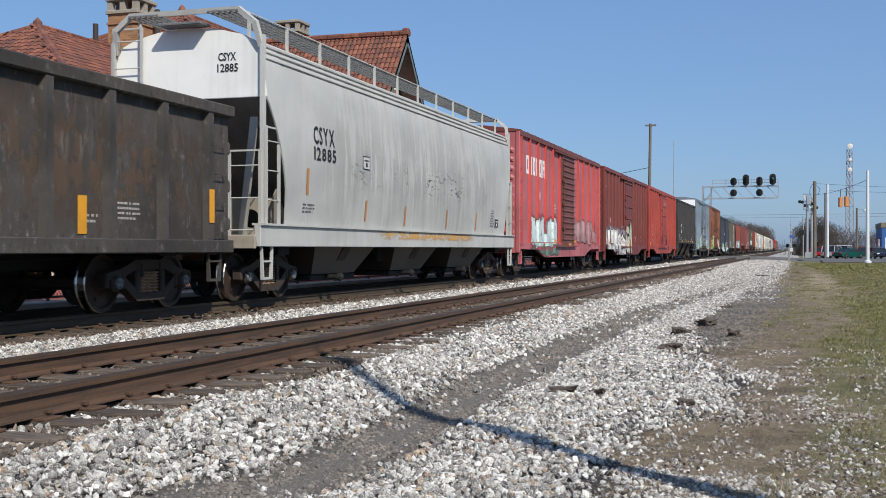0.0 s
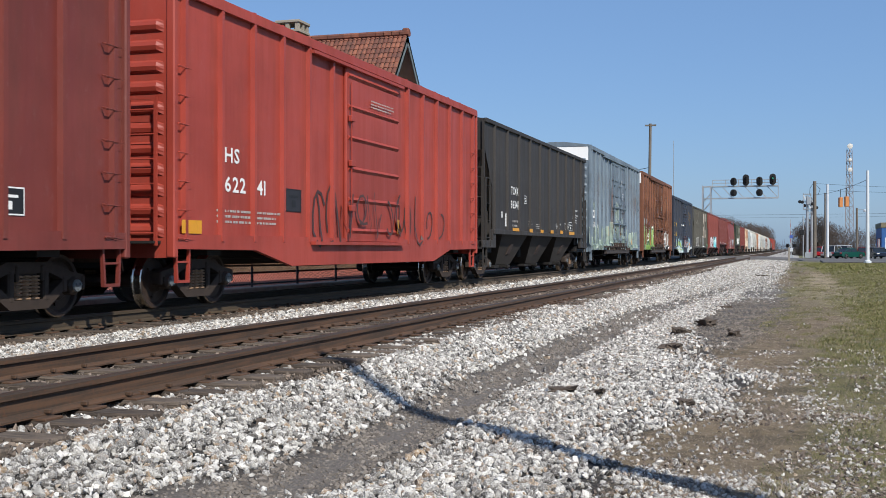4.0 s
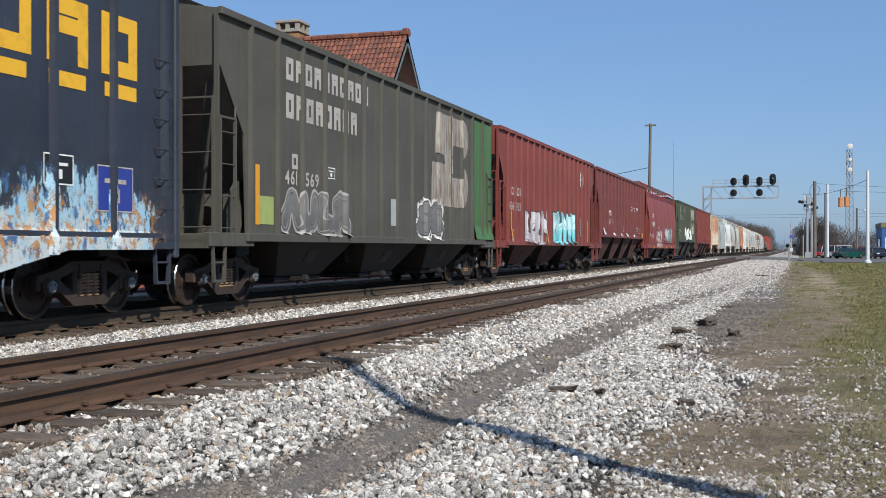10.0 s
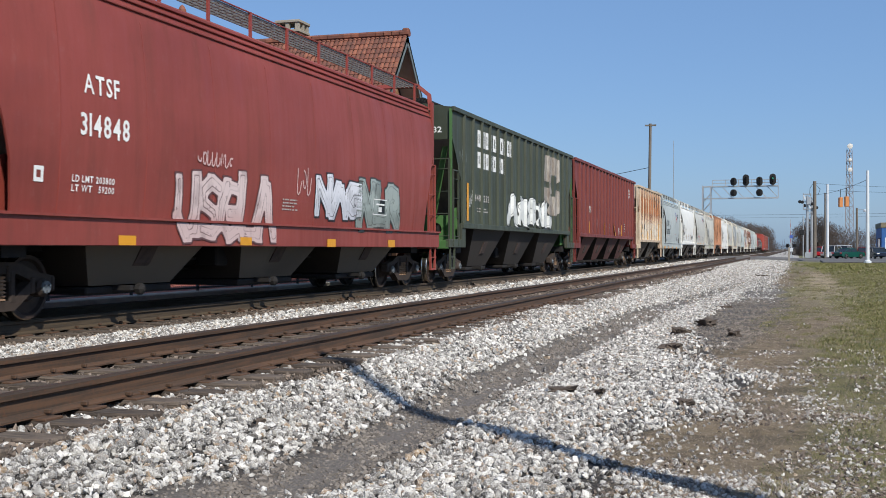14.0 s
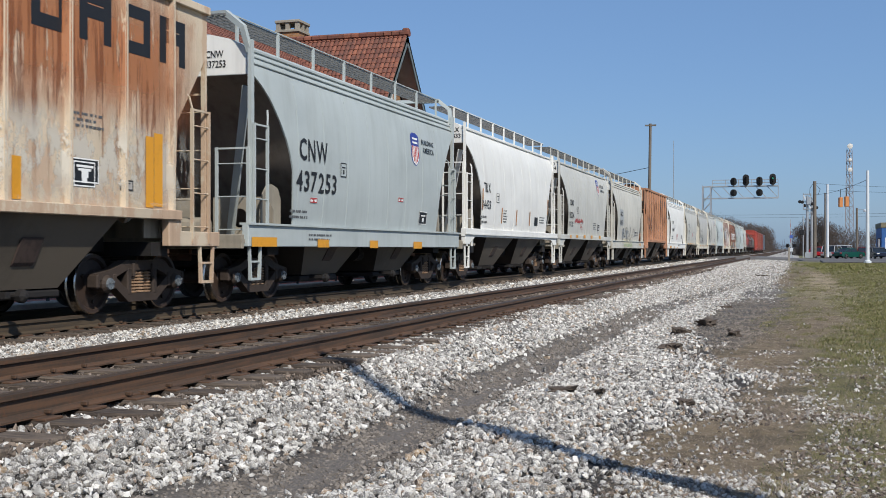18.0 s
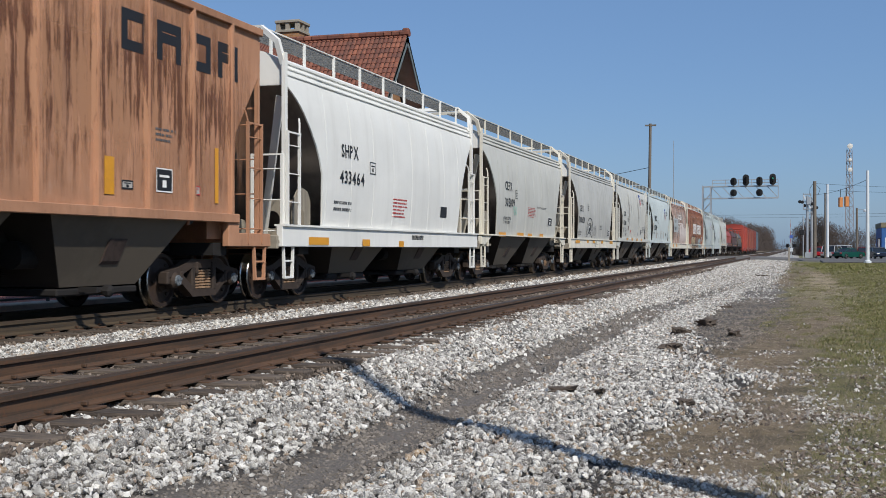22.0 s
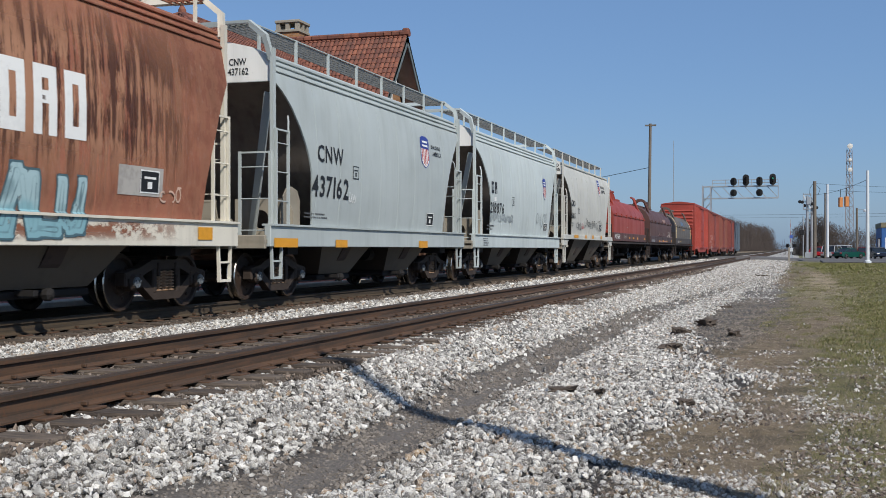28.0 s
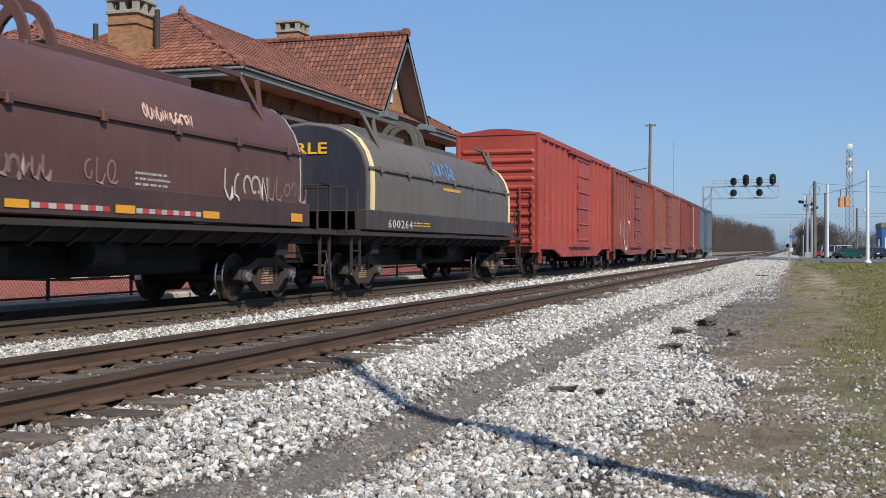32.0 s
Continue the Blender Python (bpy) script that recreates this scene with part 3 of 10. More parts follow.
def grime(i, y0, y1, z0, z1, rgb, seed, name="dirt_marks", label="scattered dark scuffs", sy=1.6, sz=5.0, lo=0.56, most=0.9, lift=0.002, solid=False):
    """Ragged stains on the side, thinning towards the edge of the patch."""
    m = Mat("stain", 0.7)
    m.colour(lin(*rgb))
    k = seed * 2.3
    n1 = m.noise(m.scaled(0.0, sy, sz, k), 2.2, 8, 0.75)
    n2 = m.noise(m.scaled(0.0, 0.5, 1.1, k + 5), 1.2, 2, 0.5)
    f = m.mul(n1, m.mul(n2, 0.3), "ADD")
    if solid:
        f = m.step(m.mul(f, m.mul(attribute(m, "fade"), 0.4), "ADD"), lo + 0.5, lo + 0.53)
    else:
        f = m.mul(m.step(f, lo + 0.15, lo + 0.21), attribute(m, "fade"))
    m.link(m.mul(f, most), m.b.inputs["Alpha"])

    def fields(Y, Z):
        u, w = (Y - y0) / (y1 - y0), (Z - z0) / (z1 - z0)
        tall = np.clip(1.6 * (1 - w), 0, 1) if solid else np.clip(3 * np.minimum(w, 1 - w), 0, 1)
        return {"fade": np.clip(8 * np.minimum(u, 1 - u), 0, 1) * tall}
    side_sheet(name, i, y0, y1, z0, z1, 0.1, fields, lambda v: v["fade"] > -1, lift, m.m, label)


def tag(i, y0, y1, z0, z1, rgb, seed, w=0.035):
    """A thin sprayed tag of loops and strokes."""
    rnd = random.Random(seed)
    m = Mesh()
    n = max(3, int((y1 - y0) / max(0.12, (z1 - z0) * 0.55)))
    cw, hh = (y1 - y0) / n, z1 - z0
    for k in range(n):
        cy, cz = y0 + cw * (k + 0.5), z0 + hh * rnd.uniform(0.38, 0.6)
        kind = rnd.random()
        if kind < 0.55:
            # a loop or a hook
            a0, sweep = rnd.uniform(0, 6.28), rnd.choice((-1, 1)) * rnd.uniform(3.2, 7.5)
            ry, rz = cw * rnd.uniform(0.35, 0.7), hh * rnd.uniform(0.22, 0.42)
            pts = [(cy + ry * (0.6 + 0.4 * q / 11) * math.cos(a0 + sweep * q / 11) + cw * 0.3 * q / 11, cz + rz * math.sin(a0 + sweep * q / 11)) for q in range(12)]
        elif kind < 0.8:
            # a tall stroke with a tail
            top = z0 + hh * rnd.uniform(0.75, 1.0)
            pts = [(cy - cw * 0.2, top), (cy - cw * 0.26, z0 + hh * 0.4), (cy - cw * 0.22, z0 + hh * 0.12), (cy, z0 + hh * 0.05), (cy + cw * 0.3, z0 + hh * 0.15), (cy + cw * 0.55, z0 + hh * rnd.uniform(0.3, 0.7))]
        else:
            # a bent zigzag
            pts = [(cy + cw * (q - 2) * 0.26, z0 + hh * (rnd.uniform(0.05, 0.3) if q % 2 else rnd.uniform(0.55, 0.9))) for q in range(5)]
        stroke(m, i, pts, w * 0.8, 0.012, 0)
    part("spray_tag", m, gmat(rgb), CARS[i][0], "thin sprayed tag")


def ellipse(i, cy, cz, ry, rz, n=20):
    return [(cy + ry * math.cos(a), cz + rz * math.sin(a)) for a in np.linspace(0, 2 * math.pi, n + 1)[:-1]]


def roundel(i, y0, y1, z0, z1):
    """A white round emblem with a cross in the car's colour."""
    m = Mesh()
    cy, cz, ry, rz = 0.5 * (y0 + y1), 0.5 * (z0 + z1), 0.5 * (y1 - y0), 0.5 * (z1 - z0)
    fan(m, i, ellipse(i, cy, cz, ry, rz), 0.006, 0)
    fan(m, i, ellipse(i, cy, cz, ry * 0.72, rz * 0.72), 0.009, 1)
    quad(m, i, cy - ry * 0.72, cy + ry * 0.72, cz - rz * 0.12, cz + rz * 0.12, 0.012, 0)
    quad(m, i, cy - ry * 0.12, cy + ry * 0.12, cz - rz * 0.72, cz + rz * 0.72, 0.012, 0)
    part("round_emblem", m, [M_WHITE, P_MINRED], CARS[i][0], "white round emblem")


def slices(m, i, y0, w, z0, h, outline, lift, mi, n=12):
    """A flat painted shape given by (height, left, right) stations, laid on the curved side."""
    hs, ls, rs = zip(*outline)
    for k in range(n):
        a = hs[0] + (hs[-1] - hs[0]) * k / n
        b = hs[0] + (hs[-1] - hs[0]) * (k + 1) / n
        la, ra, lb, rb = (float(np.interp(t, hs, q)) for t in (a, b) for q in (ls, rs))
        m.add(skin(i, [(y0 + la * w, z0 + a * h), (y0 + ra * w, z0 + a * h), (y0 + rb * w, z0 + b * h), (y0 + lb * w, z0 + b * h)], lift), [(0, 1, 2, 3)], mi)


def shield(i, y0, y1, z0, z1):
    """A small shield: blue head over red and white stripes."""
    m = Mesh()
    h, w = z1 - z0, 0.8 * (y1 - y0)
    slices(m, i, y0, w, z0, h, ((0, 0.48, 0.52), (0.06, 0.28, 0.72), (0.14, 0.1, 0.9), (0.3, 0.0, 1.0), (0.6, 0.04, 0.96), (0.85, 0.0, 1.0), (0.95, 0.06, 0.94), (1.0, 0.3, 0.7)), 0.006, 2, 16)
    slices(m, i, y0, w, z0, h, ((0.03, 0.46, 0.54), (0.09, 0.28, 0.72), (0.17, 0.14, 0.86), (0.32, 0.07, 0.93), (0.6, 0.09, 0.91)), 0.009, 0, 10)
    for k in range(5):
        a = 0.13 + k * 0.165
        lo = (0.24, 0.13, 0.08, 0.13, 0.24)[k]
        slices(m, i, y0, w, z0, h, ((lo, a, a + 0.085), (0.6, a, a + 0.085)), 0.012, 1, 6)
    for k in range(2):
        slices(m, i, y0, w, z0, h, ((0.67 + 0.12 * k, 0.2, 0.8), (0.73 + 0.12 * k, 0.2, 0.8)), 0.012, 0, 1)
    part("shield_emblem", m, [M_WHITE, M_REDT, M_BLUET], CARS[i][0], "red, white and blue shield")


def emblem(i, y0, y1, z0, z1):
    """A worn white emblem of two slanted round-ended slabs tied by a bar."""
    m = Mat("worn_emblem_white", 0.65)
    grain = m.noise(m.scaled(0.0, 9.0, 1.2, 3.0), 1.0, 6, 0.7)
    c = m.mix(m.step(grain, 0.4, 0.64), lin(166, 160, 150), lin(110, 97, 86))
    m.colour(c)
    m.link(m.step(attribute(m, "dist"), -0.006, 0.006, 0.92, 0.0), m.b.inputs["Alpha"])
    w, h = y1 - y0, z1 - z0

    def fields(Y, Z):
        d = np.full(Y.shape, 9.0)
        S = Y - 0.12 * (Z - z0)
        for a, b, low, high in ((y0 + 0.05 * w, y1 - 0.1 * w, z0 + 0.56 * h, z1), (y0, y1 - 0.06 * w, z0, z0 + 0.46 * h)):
            r, mid = 0.5 * (high - low), 0.5 * (high + low)
            d = np.minimum(d, np.where(S > b - r, np.hypot(S - b + r, Z - mid) - r, np.maximum(a - S, np.abs(Z - mid) - r)))
        for cy, cz in ((0.6, 0.6), (0.58, 0.42)):
            d = np.maximum(d, -np.maximum(np.abs(S - y0 - cy * w) - 0.15 * w, np.abs(Z - z0 - cz * h) - 0.09 * h))
        k = (Z - z0) / h
        d = np.minimum(d, np.maximum(np.abs(S - y0 - (0.62 - 0.5 * k) * w) - 0.07 * w, np.abs(k - 0.51) * h - 0.14 * h))
        return {"dist": d}
    side_sheet("emblem", i, y0 - 0.1, y1 + 0.5, z0 - 0.1, z1 + 0.1, 0.05, fields, lambda v: v["dist"] < 0.03, 0.006, m.m, "large worn white emblem")


def eye(i, y0, y1, z0, z1):
    """A large drawn eye in black outline."""
    m = Mesh()
    cy, cz, ry, rz = 0.5 * (y0 + y1), 0.45 * z0 + 0.55 * z1, 0.46 * (y1 - y0), 0.44 * (z1 - z0)
    top = [(cy + ry * math.cos(a), cz + rz * math.sin(a)) for a in np.linspace(math.pi * 1.05, -0.05 * math.pi, 18)]
    stroke(m, i, [(y0, z0 + 0.1)] + top + [(y1, z0 + 0.1)], 0.045, 0.009, 0)
    lid = ellipse(i, cy, cz - rz * 0.05, ry * 0.72, rz * 0.5)
    stroke(m, i, lid + lid[:1], 0.04, 0.009, 0)
    fan(m, i, ellipse(i, cy, cz - rz * 0.02, ry * 0.36, rz * 0.38), 0.010, 0)
    fan(m, i, ellipse(i, cy - ry * 0.1, cz + rz * 0.12, ry * 0.12, rz * 0.12), 0.013, 1)
    stroke(m, i, [(y0 + 0.05, z0 + 0.12), (cy - 0.2, z0 + 0.3), (cy + 0.2, z0 + 0.3), (y1 - 0.02, z0 + 0.1)], 0.04, 0.009, 0)
    part("drawn_eye", m, [gmat((34, 34, 38)), M_WHITE], CARS[i][0], "black outline drawing of an eye")


def stripes(i, y0, y1, z0, z1, w=0.16):
    """A row of red and white reflective blocks along the sill."""
    k = int((y1 - y0) / w)
    for r in range(0, k, 1):
        m = Mesh()
        a = y0 + r * w
        quad(m, i, a, a + w * 0.96, z0, z1, 0.006)
        part("reflector_block", m, M_REDT if r % 2 else M_LABELW, CARS[i][0])


def streak(i, y0, y1, z0, z1):
    """A grey vertical spill on the side."""
    grime(i, y0 - 0.1, y1 + 0.1, z0, z1, (150, 145, 135), i + int(10 * abs(y0)), "spill_stain", "grey spill stain", 6.0, 0.16, 0.42, 0.5)


def sillstain(i, y0, y1, z0, z1):
    grime(i, y0, y1, z0 - 0.02, z1 + 0.02, (204, 156, 84), 6, "rust_patch", "ochre rust patches on the sill", 0.9, 4.0, 0.44, 0.85)


def underframe(car, L, toff, sill_z=0.85, w=0.3):
    """Centre sill, bolsters, brake rigging, trucks and couplers."""
    m = Mesh()
    m.box(-w, w, -L / 2, L / 2, 0.62, 0.98)
    for s in (-1, 1):
        y = s * (L / 2 - toff)
        m.box(-1.35, 1.35, y - 0.22, y + 0.22, 0.80, 1.0)
    part("centre_sill", m, M_UNDER, car)
    for s in (-1, 1):
        truck(car, s * (L / 2 - toff))
        coupler(car, s * L / 2, s)
    m = Mesh()
    m.turned([(-0.35, 0.0), (-0.33, 0.18), (0.33, 0.18), (0.35, 0.0)], (0.75, L * 0.07, 0.82), "y", 14)
    m.box(0.55, 0.95, -L * 0.09 - 0.2, -L * 0.09 + 0.2, 0.62, 0.95, 0.03)
    m.tube([(0.5, -L / 2 + 0.6, 0.78), (0.55, -L * 0.2, 0.74), (0.55, L * 0.2, 0.74), (0.5, L / 2 - 0.6, 0.78)], 0.04, 5)
    m.tube([(0.2, -L * 0.3, 0.6), (0.3, 0, 0.56), (0.2, L * 0.3, 0.6)], 0.04, 5)
    part("brake_rigging", m, M_UNDER, car)


def car_root(name, label, y0, y1, category="freight car"):
    ob = thing(name, label, category, "freight train", (TRACK_FAR, 0.5 * (y0 + y1), 0))
    CARS.append((ob, 0.5 * (y0 + y1)))
    CAR_LEN.append(y1 - y0)
    return ob, y1 - y0


def plug_gear(door, s, W, zb, d0, d1, doormat):
    """Rusty rollers, rods, latches and gear plates on the lower half of plug doors."""
    rnd = random.Random(int(d1 * 100) + 5)
    xo = W + 0.08
    lab = "rusty door gear"

    def slab(name, y, z, w, h, d, mat, text=""):
        part(name, Mesh().box(min(s * xo, s * (xo + d)), max(s * xo, s * (xo + d)), y - w / 2, y + w / 2, z - h / 2, z + h / 2, 0.012), mat, door, text)
    for a, b in ((d0, -0.02), (0.02, d1)):
        for z, r in ((zb + 0.16, 0.022), (zb + 0.37, 0.016), (zb + 1.02, 0.02)):
            part("lock_rod", Mesh().beam((s * (xo + 0.06), a + 0.06, z), (s * (xo + 0.06), b - 0.06, z), r, None, 6), M_GEARRUST, door, lab)
        for f in (0.14, 0.5, 0.86):
            y = a + (b - a) * f
            slab("roller_bracket", y, zb + 0.09, 0.11, 0.2, 0.12, M_GEARRUST, lab)
            part("roller", Mesh().beam((s * (xo + 0.04), y, zb - 0.02), (s * (xo + 0.14), y, zb - 0.02), 0.06, None, 10), M_GEARRUST, door, lab)
        for f in (0.1, 0.3, 0.55, 0.72, 0.93):
            for z in (0.36, 0.68, 1.03):
                if rnd.random() < 0.3:
                    continue
                y = a + (b - a) * f + rnd.uniform(-0.14, 0.14)
                slab("latch", y, zb + z + rnd.uniform(-0.1, 0.1), rnd.uniform(0.04, 0.11), rnd.uniform(0.06, 0.22), rnd.uniform(0.03, 0.09), *((M_GEARRUST, lab) if rnd.random() < 0.5 else (doormat, "")))
        slab("gear_plate", a + (b - a) * 0.42, zb + 0.84, 0.4, 0.46, 0.025, M_SILLRUST, "dark unpainted gear plate")
    for i in range(12):
        y = d0 - 1.4 + (d1 - d0 + 2.8) * i / 11
        part("track_bracket", Mesh().box(min(s * W, s * (W + 0.15)), max(s * W, s * (W + 0.15)), y - 0.05, y + 0.05, zb - 0.16, zb - 0.045), M_GEARRUST, door, lab)


def boxcar(label, y0, y1, mat, eave=4.75, posts=13, door=(-1.55, 1.55), doormat=None, endmat=None, style="single", roofmat=None, fish=True, endcap=None, postmat=None):
    car, L = car_root("boxcar", label, y0, y1)
    h, W, zb = L / 2, 1.47, 1.02
    roofmat, endmat, doormat = roofmat or mat, endmat or mat, doormat or mat
    body = Mesh().box(-W, W, -h + 0.06, h - 0.06, zb, eave)
    part("body", body, mat, car)
    m = Mesh()
    m.rings([[(-W - 0.05, y, eave), (-W - 0.05, y, eave + 0.06), (-0.3, y, eave + 0.22), (0.3, y, eave + 0.22), (W + 0.05, y, eave + 0.06), (W + 0.05, y, eave)] for y in (-h, h)])
    for i in range(int(L / 1.1)):
        y = -h + 0.5 + i * 1.1
        m.rings([[(-W, yy, eave + 0.06), (-W, yy, eave + 0.10), (-0.2, yy, eave + 0.265), (0.2, yy, eave + 0.265), (W, yy, eave + 0.10), (W, yy, eave + 0.06)] for yy in (y - 0.03, y + 0.03)])
    part("roof", m, roofmat, car)
    sx = lambda z: W
    postmat = postmat or mat
    post = shared(("post", round(eave, 2), postmat.name), lambda: Mesh().prism([(0, -0.06), (0.075, -0.04), (0.075, 0.04), (0, 0.06)], "z", zb, eave - 0.10).data("side_post", postmat))
    for s in (-1, 1):
        for i in range(posts):
            y = -h + 0.35 + (L - 0.7) * i / (posts - 1)
            if door[0] - 0.06 < y < door[1] + 0.06:
                continue
            part("side_post", post, None, car, "", (s * W, y, 0, 0, 0, 0 if s > 0 else 180))
        m = Mesh()
        if fish:
            m.prism([(-h + 0.1, zb), (-h + 0.1, zb - 0.12), (-h + 2.6, zb - 0.14), (-h + 4.0, zb - 0.42), (h - 4.0, zb - 0.42), (h - 2.6, zb - 0.14), (h - 0.1, zb - 0.12), (h - 0.1, zb)], "x", s * W - 0.03, s * W + 0.06)
        else:
            m.box(s * W - 0.03, s * W + 0.06, -h + 0.1, h - 0.1, zb - 0.16, zb + 0.03)
            part("sill_extension", Mesh().box(s * W - 0.06, s * W + 0.07, door[0] - 1.6, door[1] + 1.6, zb - 0.34, zb - 0.16), M_SILLRUST, car, "grimy rusted steel sill extension")
        m.box(s * W - 0.02, s * W + 0.06, -h + 0.1, h - 0.1, zb, zb + 0.10)
        part("side_sill", m, mat, car)
        m = Mesh().box(s * W - 0.02, s * W + 0.08, -h + 0.05, h - 0.05, eave - 0.12, eave + 0.02)
        part("top_chord", m, roofmat, car)
        # door
        d0, d1 = door
        m = Mesh()
        if style == "plug":
            mid = 0.5 * (d0 + d1)
            for a, b in ((d0, mid - 0.02), (mid + 0.02, d1)):
                m.box(min(s * (W - .01), s * (W + .06)), max(s * (W - .01), s * (W + .06)), a, b, zb + 0.1, eave - 0.2, 0.02)
                for k in range(6):
                    z = zb + 0.25 + (eave - zb - 0.6) * k / 5
                    m.box(min(s * W, s * (W + .1)), max(s * W, s * (W + .1)), a + 0.05, b - 0.05, z - 0.04, z + 0.04)
        else:
            m.box(min(s * W, s * (W + .07)), max(s * W, s * (W + .07)), d0, d1, zb + 0.02, eave - 0.14, 0.02)
        dr = part("sliding_door", m, doormat, car)
        if style != "plug":
            k = 15 if style == "corrugated" else 6
            rib = shared(("doorrib", doormat.name, round(d1 - d0, 2)), lambda: Mesh().prism([(0, -0.055), (0.045, 0), (0, 0.055)], "y", 0.08, d1 - d0 - 0.08).data("door_rib", doormat))
            for i in range(k):
                z = zb + 0.25 + (eave - zb - 0.62) * i / (k - 1)
                part("door_rib", rib, None, dr, "", (s * (W + 0.07), d0 if s > 0 else d1, z, 0, 0, 0 if s > 0 else 180))
        m = Mesh()
        xs = s * (W + 0.12)
        if style == "plug":
            for y in (d0 + 0.35, 0.5 * (d0 + d1) - 0.3, 0.5 * (d0 + d1) + 0.3, d1 - 0.35):
                m.beam((xs + s * 0.02, y, zb - 0.05), (xs + s * 0.02, y, eave - 0.3), 0.045, None, 6)
                for k in range(4):
                    z = zb + 0.35 + k * 0.9
                    m.box(min(xs, xs + s * .08), max(xs, xs + s * .08), y - 0.08, y + 0.08, z - 0.05, z + 0.05, 0.01)
            for z in (zb + 1.15, zb + 1.95):
                m.beam((xs + s * 0.03, d0 + 0.1, z), (xs + s * 0.03, d1 - 0.1, z), 0.06, None, 4)
        else:
            m.beam((xs, d0 + 0.15, zb + 0.2), (xs, d0 + 0.15, eave - 0.5), 0.035, None, 6)
            for z in (zb + 0.7, zb + 1.6, zb + 2.5):
                m.box(min(xs - .03, xs + s * .05), max(xs - .03, xs + s * .05), d0 + 0.05, d0 + 0.26, z - 0.06, z + 0.06, 0.01)
        part("door_hardware", m, doormat, dr)
        if style == "plug":
            plug_gear(dr, s, W, zb, d0, d1, doormat)
        for z, o in ((zb - 0.04, 0.16), (eave - 0.22, 0.14)):
            m = Mesh().box(min(s * W, s * (W + o)), max(s * W, s * (W + o)), d0 - (d1 - d0) * 0.55, d1 + 0.2, z, z + 0.06)
            part("door_track", m, M_GEARRUST if style == "plug" and z < 2 else doormat, car)
    # corrugated ends
    for s in (-1, 1):
        m = Mesh()
        y = s * (h - 0.06)
        m.box(-W, W, min(y, y + s * 0.03), max(y, y + s * 0.03), zb - 0.25, eave)
        rows = 11
        def end_rib():
            r = Mesh()
            prof = [(0.0, -0.12), (0.07, -0.06), (0.09, 0.0), (0.07, 0.06), (0.0, 0.12)]
            return r.rings([[(-W + 0.1, 0.02, q[1]) for q in prof], [(-W + 0.22, q[0], q[1]) for q in prof], [(W - 0.22, q[0], q[1]) for q in prof], [(W - 0.1, 0.02, q[1]) for q in prof]]).data("end_rib", endmat)
        er = shared(("endrib", endmat.name), end_rib)
        ribs_at = [zb + 0.15 + (eave - zb - 0.75) * i / (rows - 1) for i in range(rows)]
        for sx2 in (-1, 1):
            m.box(sx2 * W - 0.07, sx2 * W + 0.07, y - 0.06, y + 0.06, zb - 0.25, eave, 0.02)
        ce = part("corrugated_end", m, endmat, car)
        for z in ribs_at:
            part("end_rib", er, None, ce, "", (0, y, z, 0, 0, 0 if s > 0 else 180))
        if endcap and s < 0:
            part("end_patch", Mesh().box(-W + 0.05, W + 0.03, y - 0.05, y - 0.04, eave - 0.62, eave - 0.02), endcap, car, "white painted end panel")
        yl = s * (h - 0.35)
        def one_grab():
            g = Mesh()
            grab(g, 0.02, -0.24, 0.24, 0.0)
            return g.data("grab_iron", mat)
        gi = shared(("grab", mat.name), one_grab)
        for i in range(7):
            part("grab_iron", gi, None, car, "", (W, yl, 1.05 + i * 0.42))
        ladder(car, mat, 0.85, 1.3, y + s * 0.17, y + s * 0.17, 0.95, 3.1, 6, "end_ladder")
        stirrup(car, mat, yl)
        m = Mesh().box(-1.3, 1.3, min(y, y + s * 0.25), max(y, y + s * 0.25), 0.98, 1.02)
        part("crossover_platform", m, M_UNDER, car)
    m = Mesh().turned([(0, 0.2), (0.03, 0.27), (0.06, 0.27), (0.06, 0.23), (0.03, 0.2)], (-0.75, -h - 0.25, 2.6), "y", 16)
    m.beam((-0.75, -h - 0.2, 2.33), (-0.75, -h - 0.2, 2.87), 0.03)
    m.beam((-1.02, -h - 0.2, 2.6), (-0.48, -h - 0.2, 2.6), 0.03)
    m.beam((-0.75, -h, 2.6), (-0.75, -h - 0.22, 2.6), 0.05)
    part("brake_wheel", m, M_UNDER, car)
    underframe(car, L, 1.5)
    dz = 0.122 if style != "plug" else 0.105
    SIDES.append(lambda y, z: W + dz if door[0] - 0.04 < y < door[1] + 0.04 else (W + 0.062 if z < zb + 0.11 else W))
    FOOT[len(SIDES) - 1] = lambda y: float(np.interp(abs(y), [0, h - 4.0, h - 2.6], [zb - 0.41, zb - 0.41, zb - 0.13])) if fish else zb - 0.15
    POSTS[len(SIDES) - 1] = ([-h + 0.35 + (L - 0.7) * q / (posts - 1) for q in range(posts) if not door[0] - 0.06 < -h + 0.35 + (L - 0.7) * q / (posts - 1) < door[1] + 0.06], door)
    return car


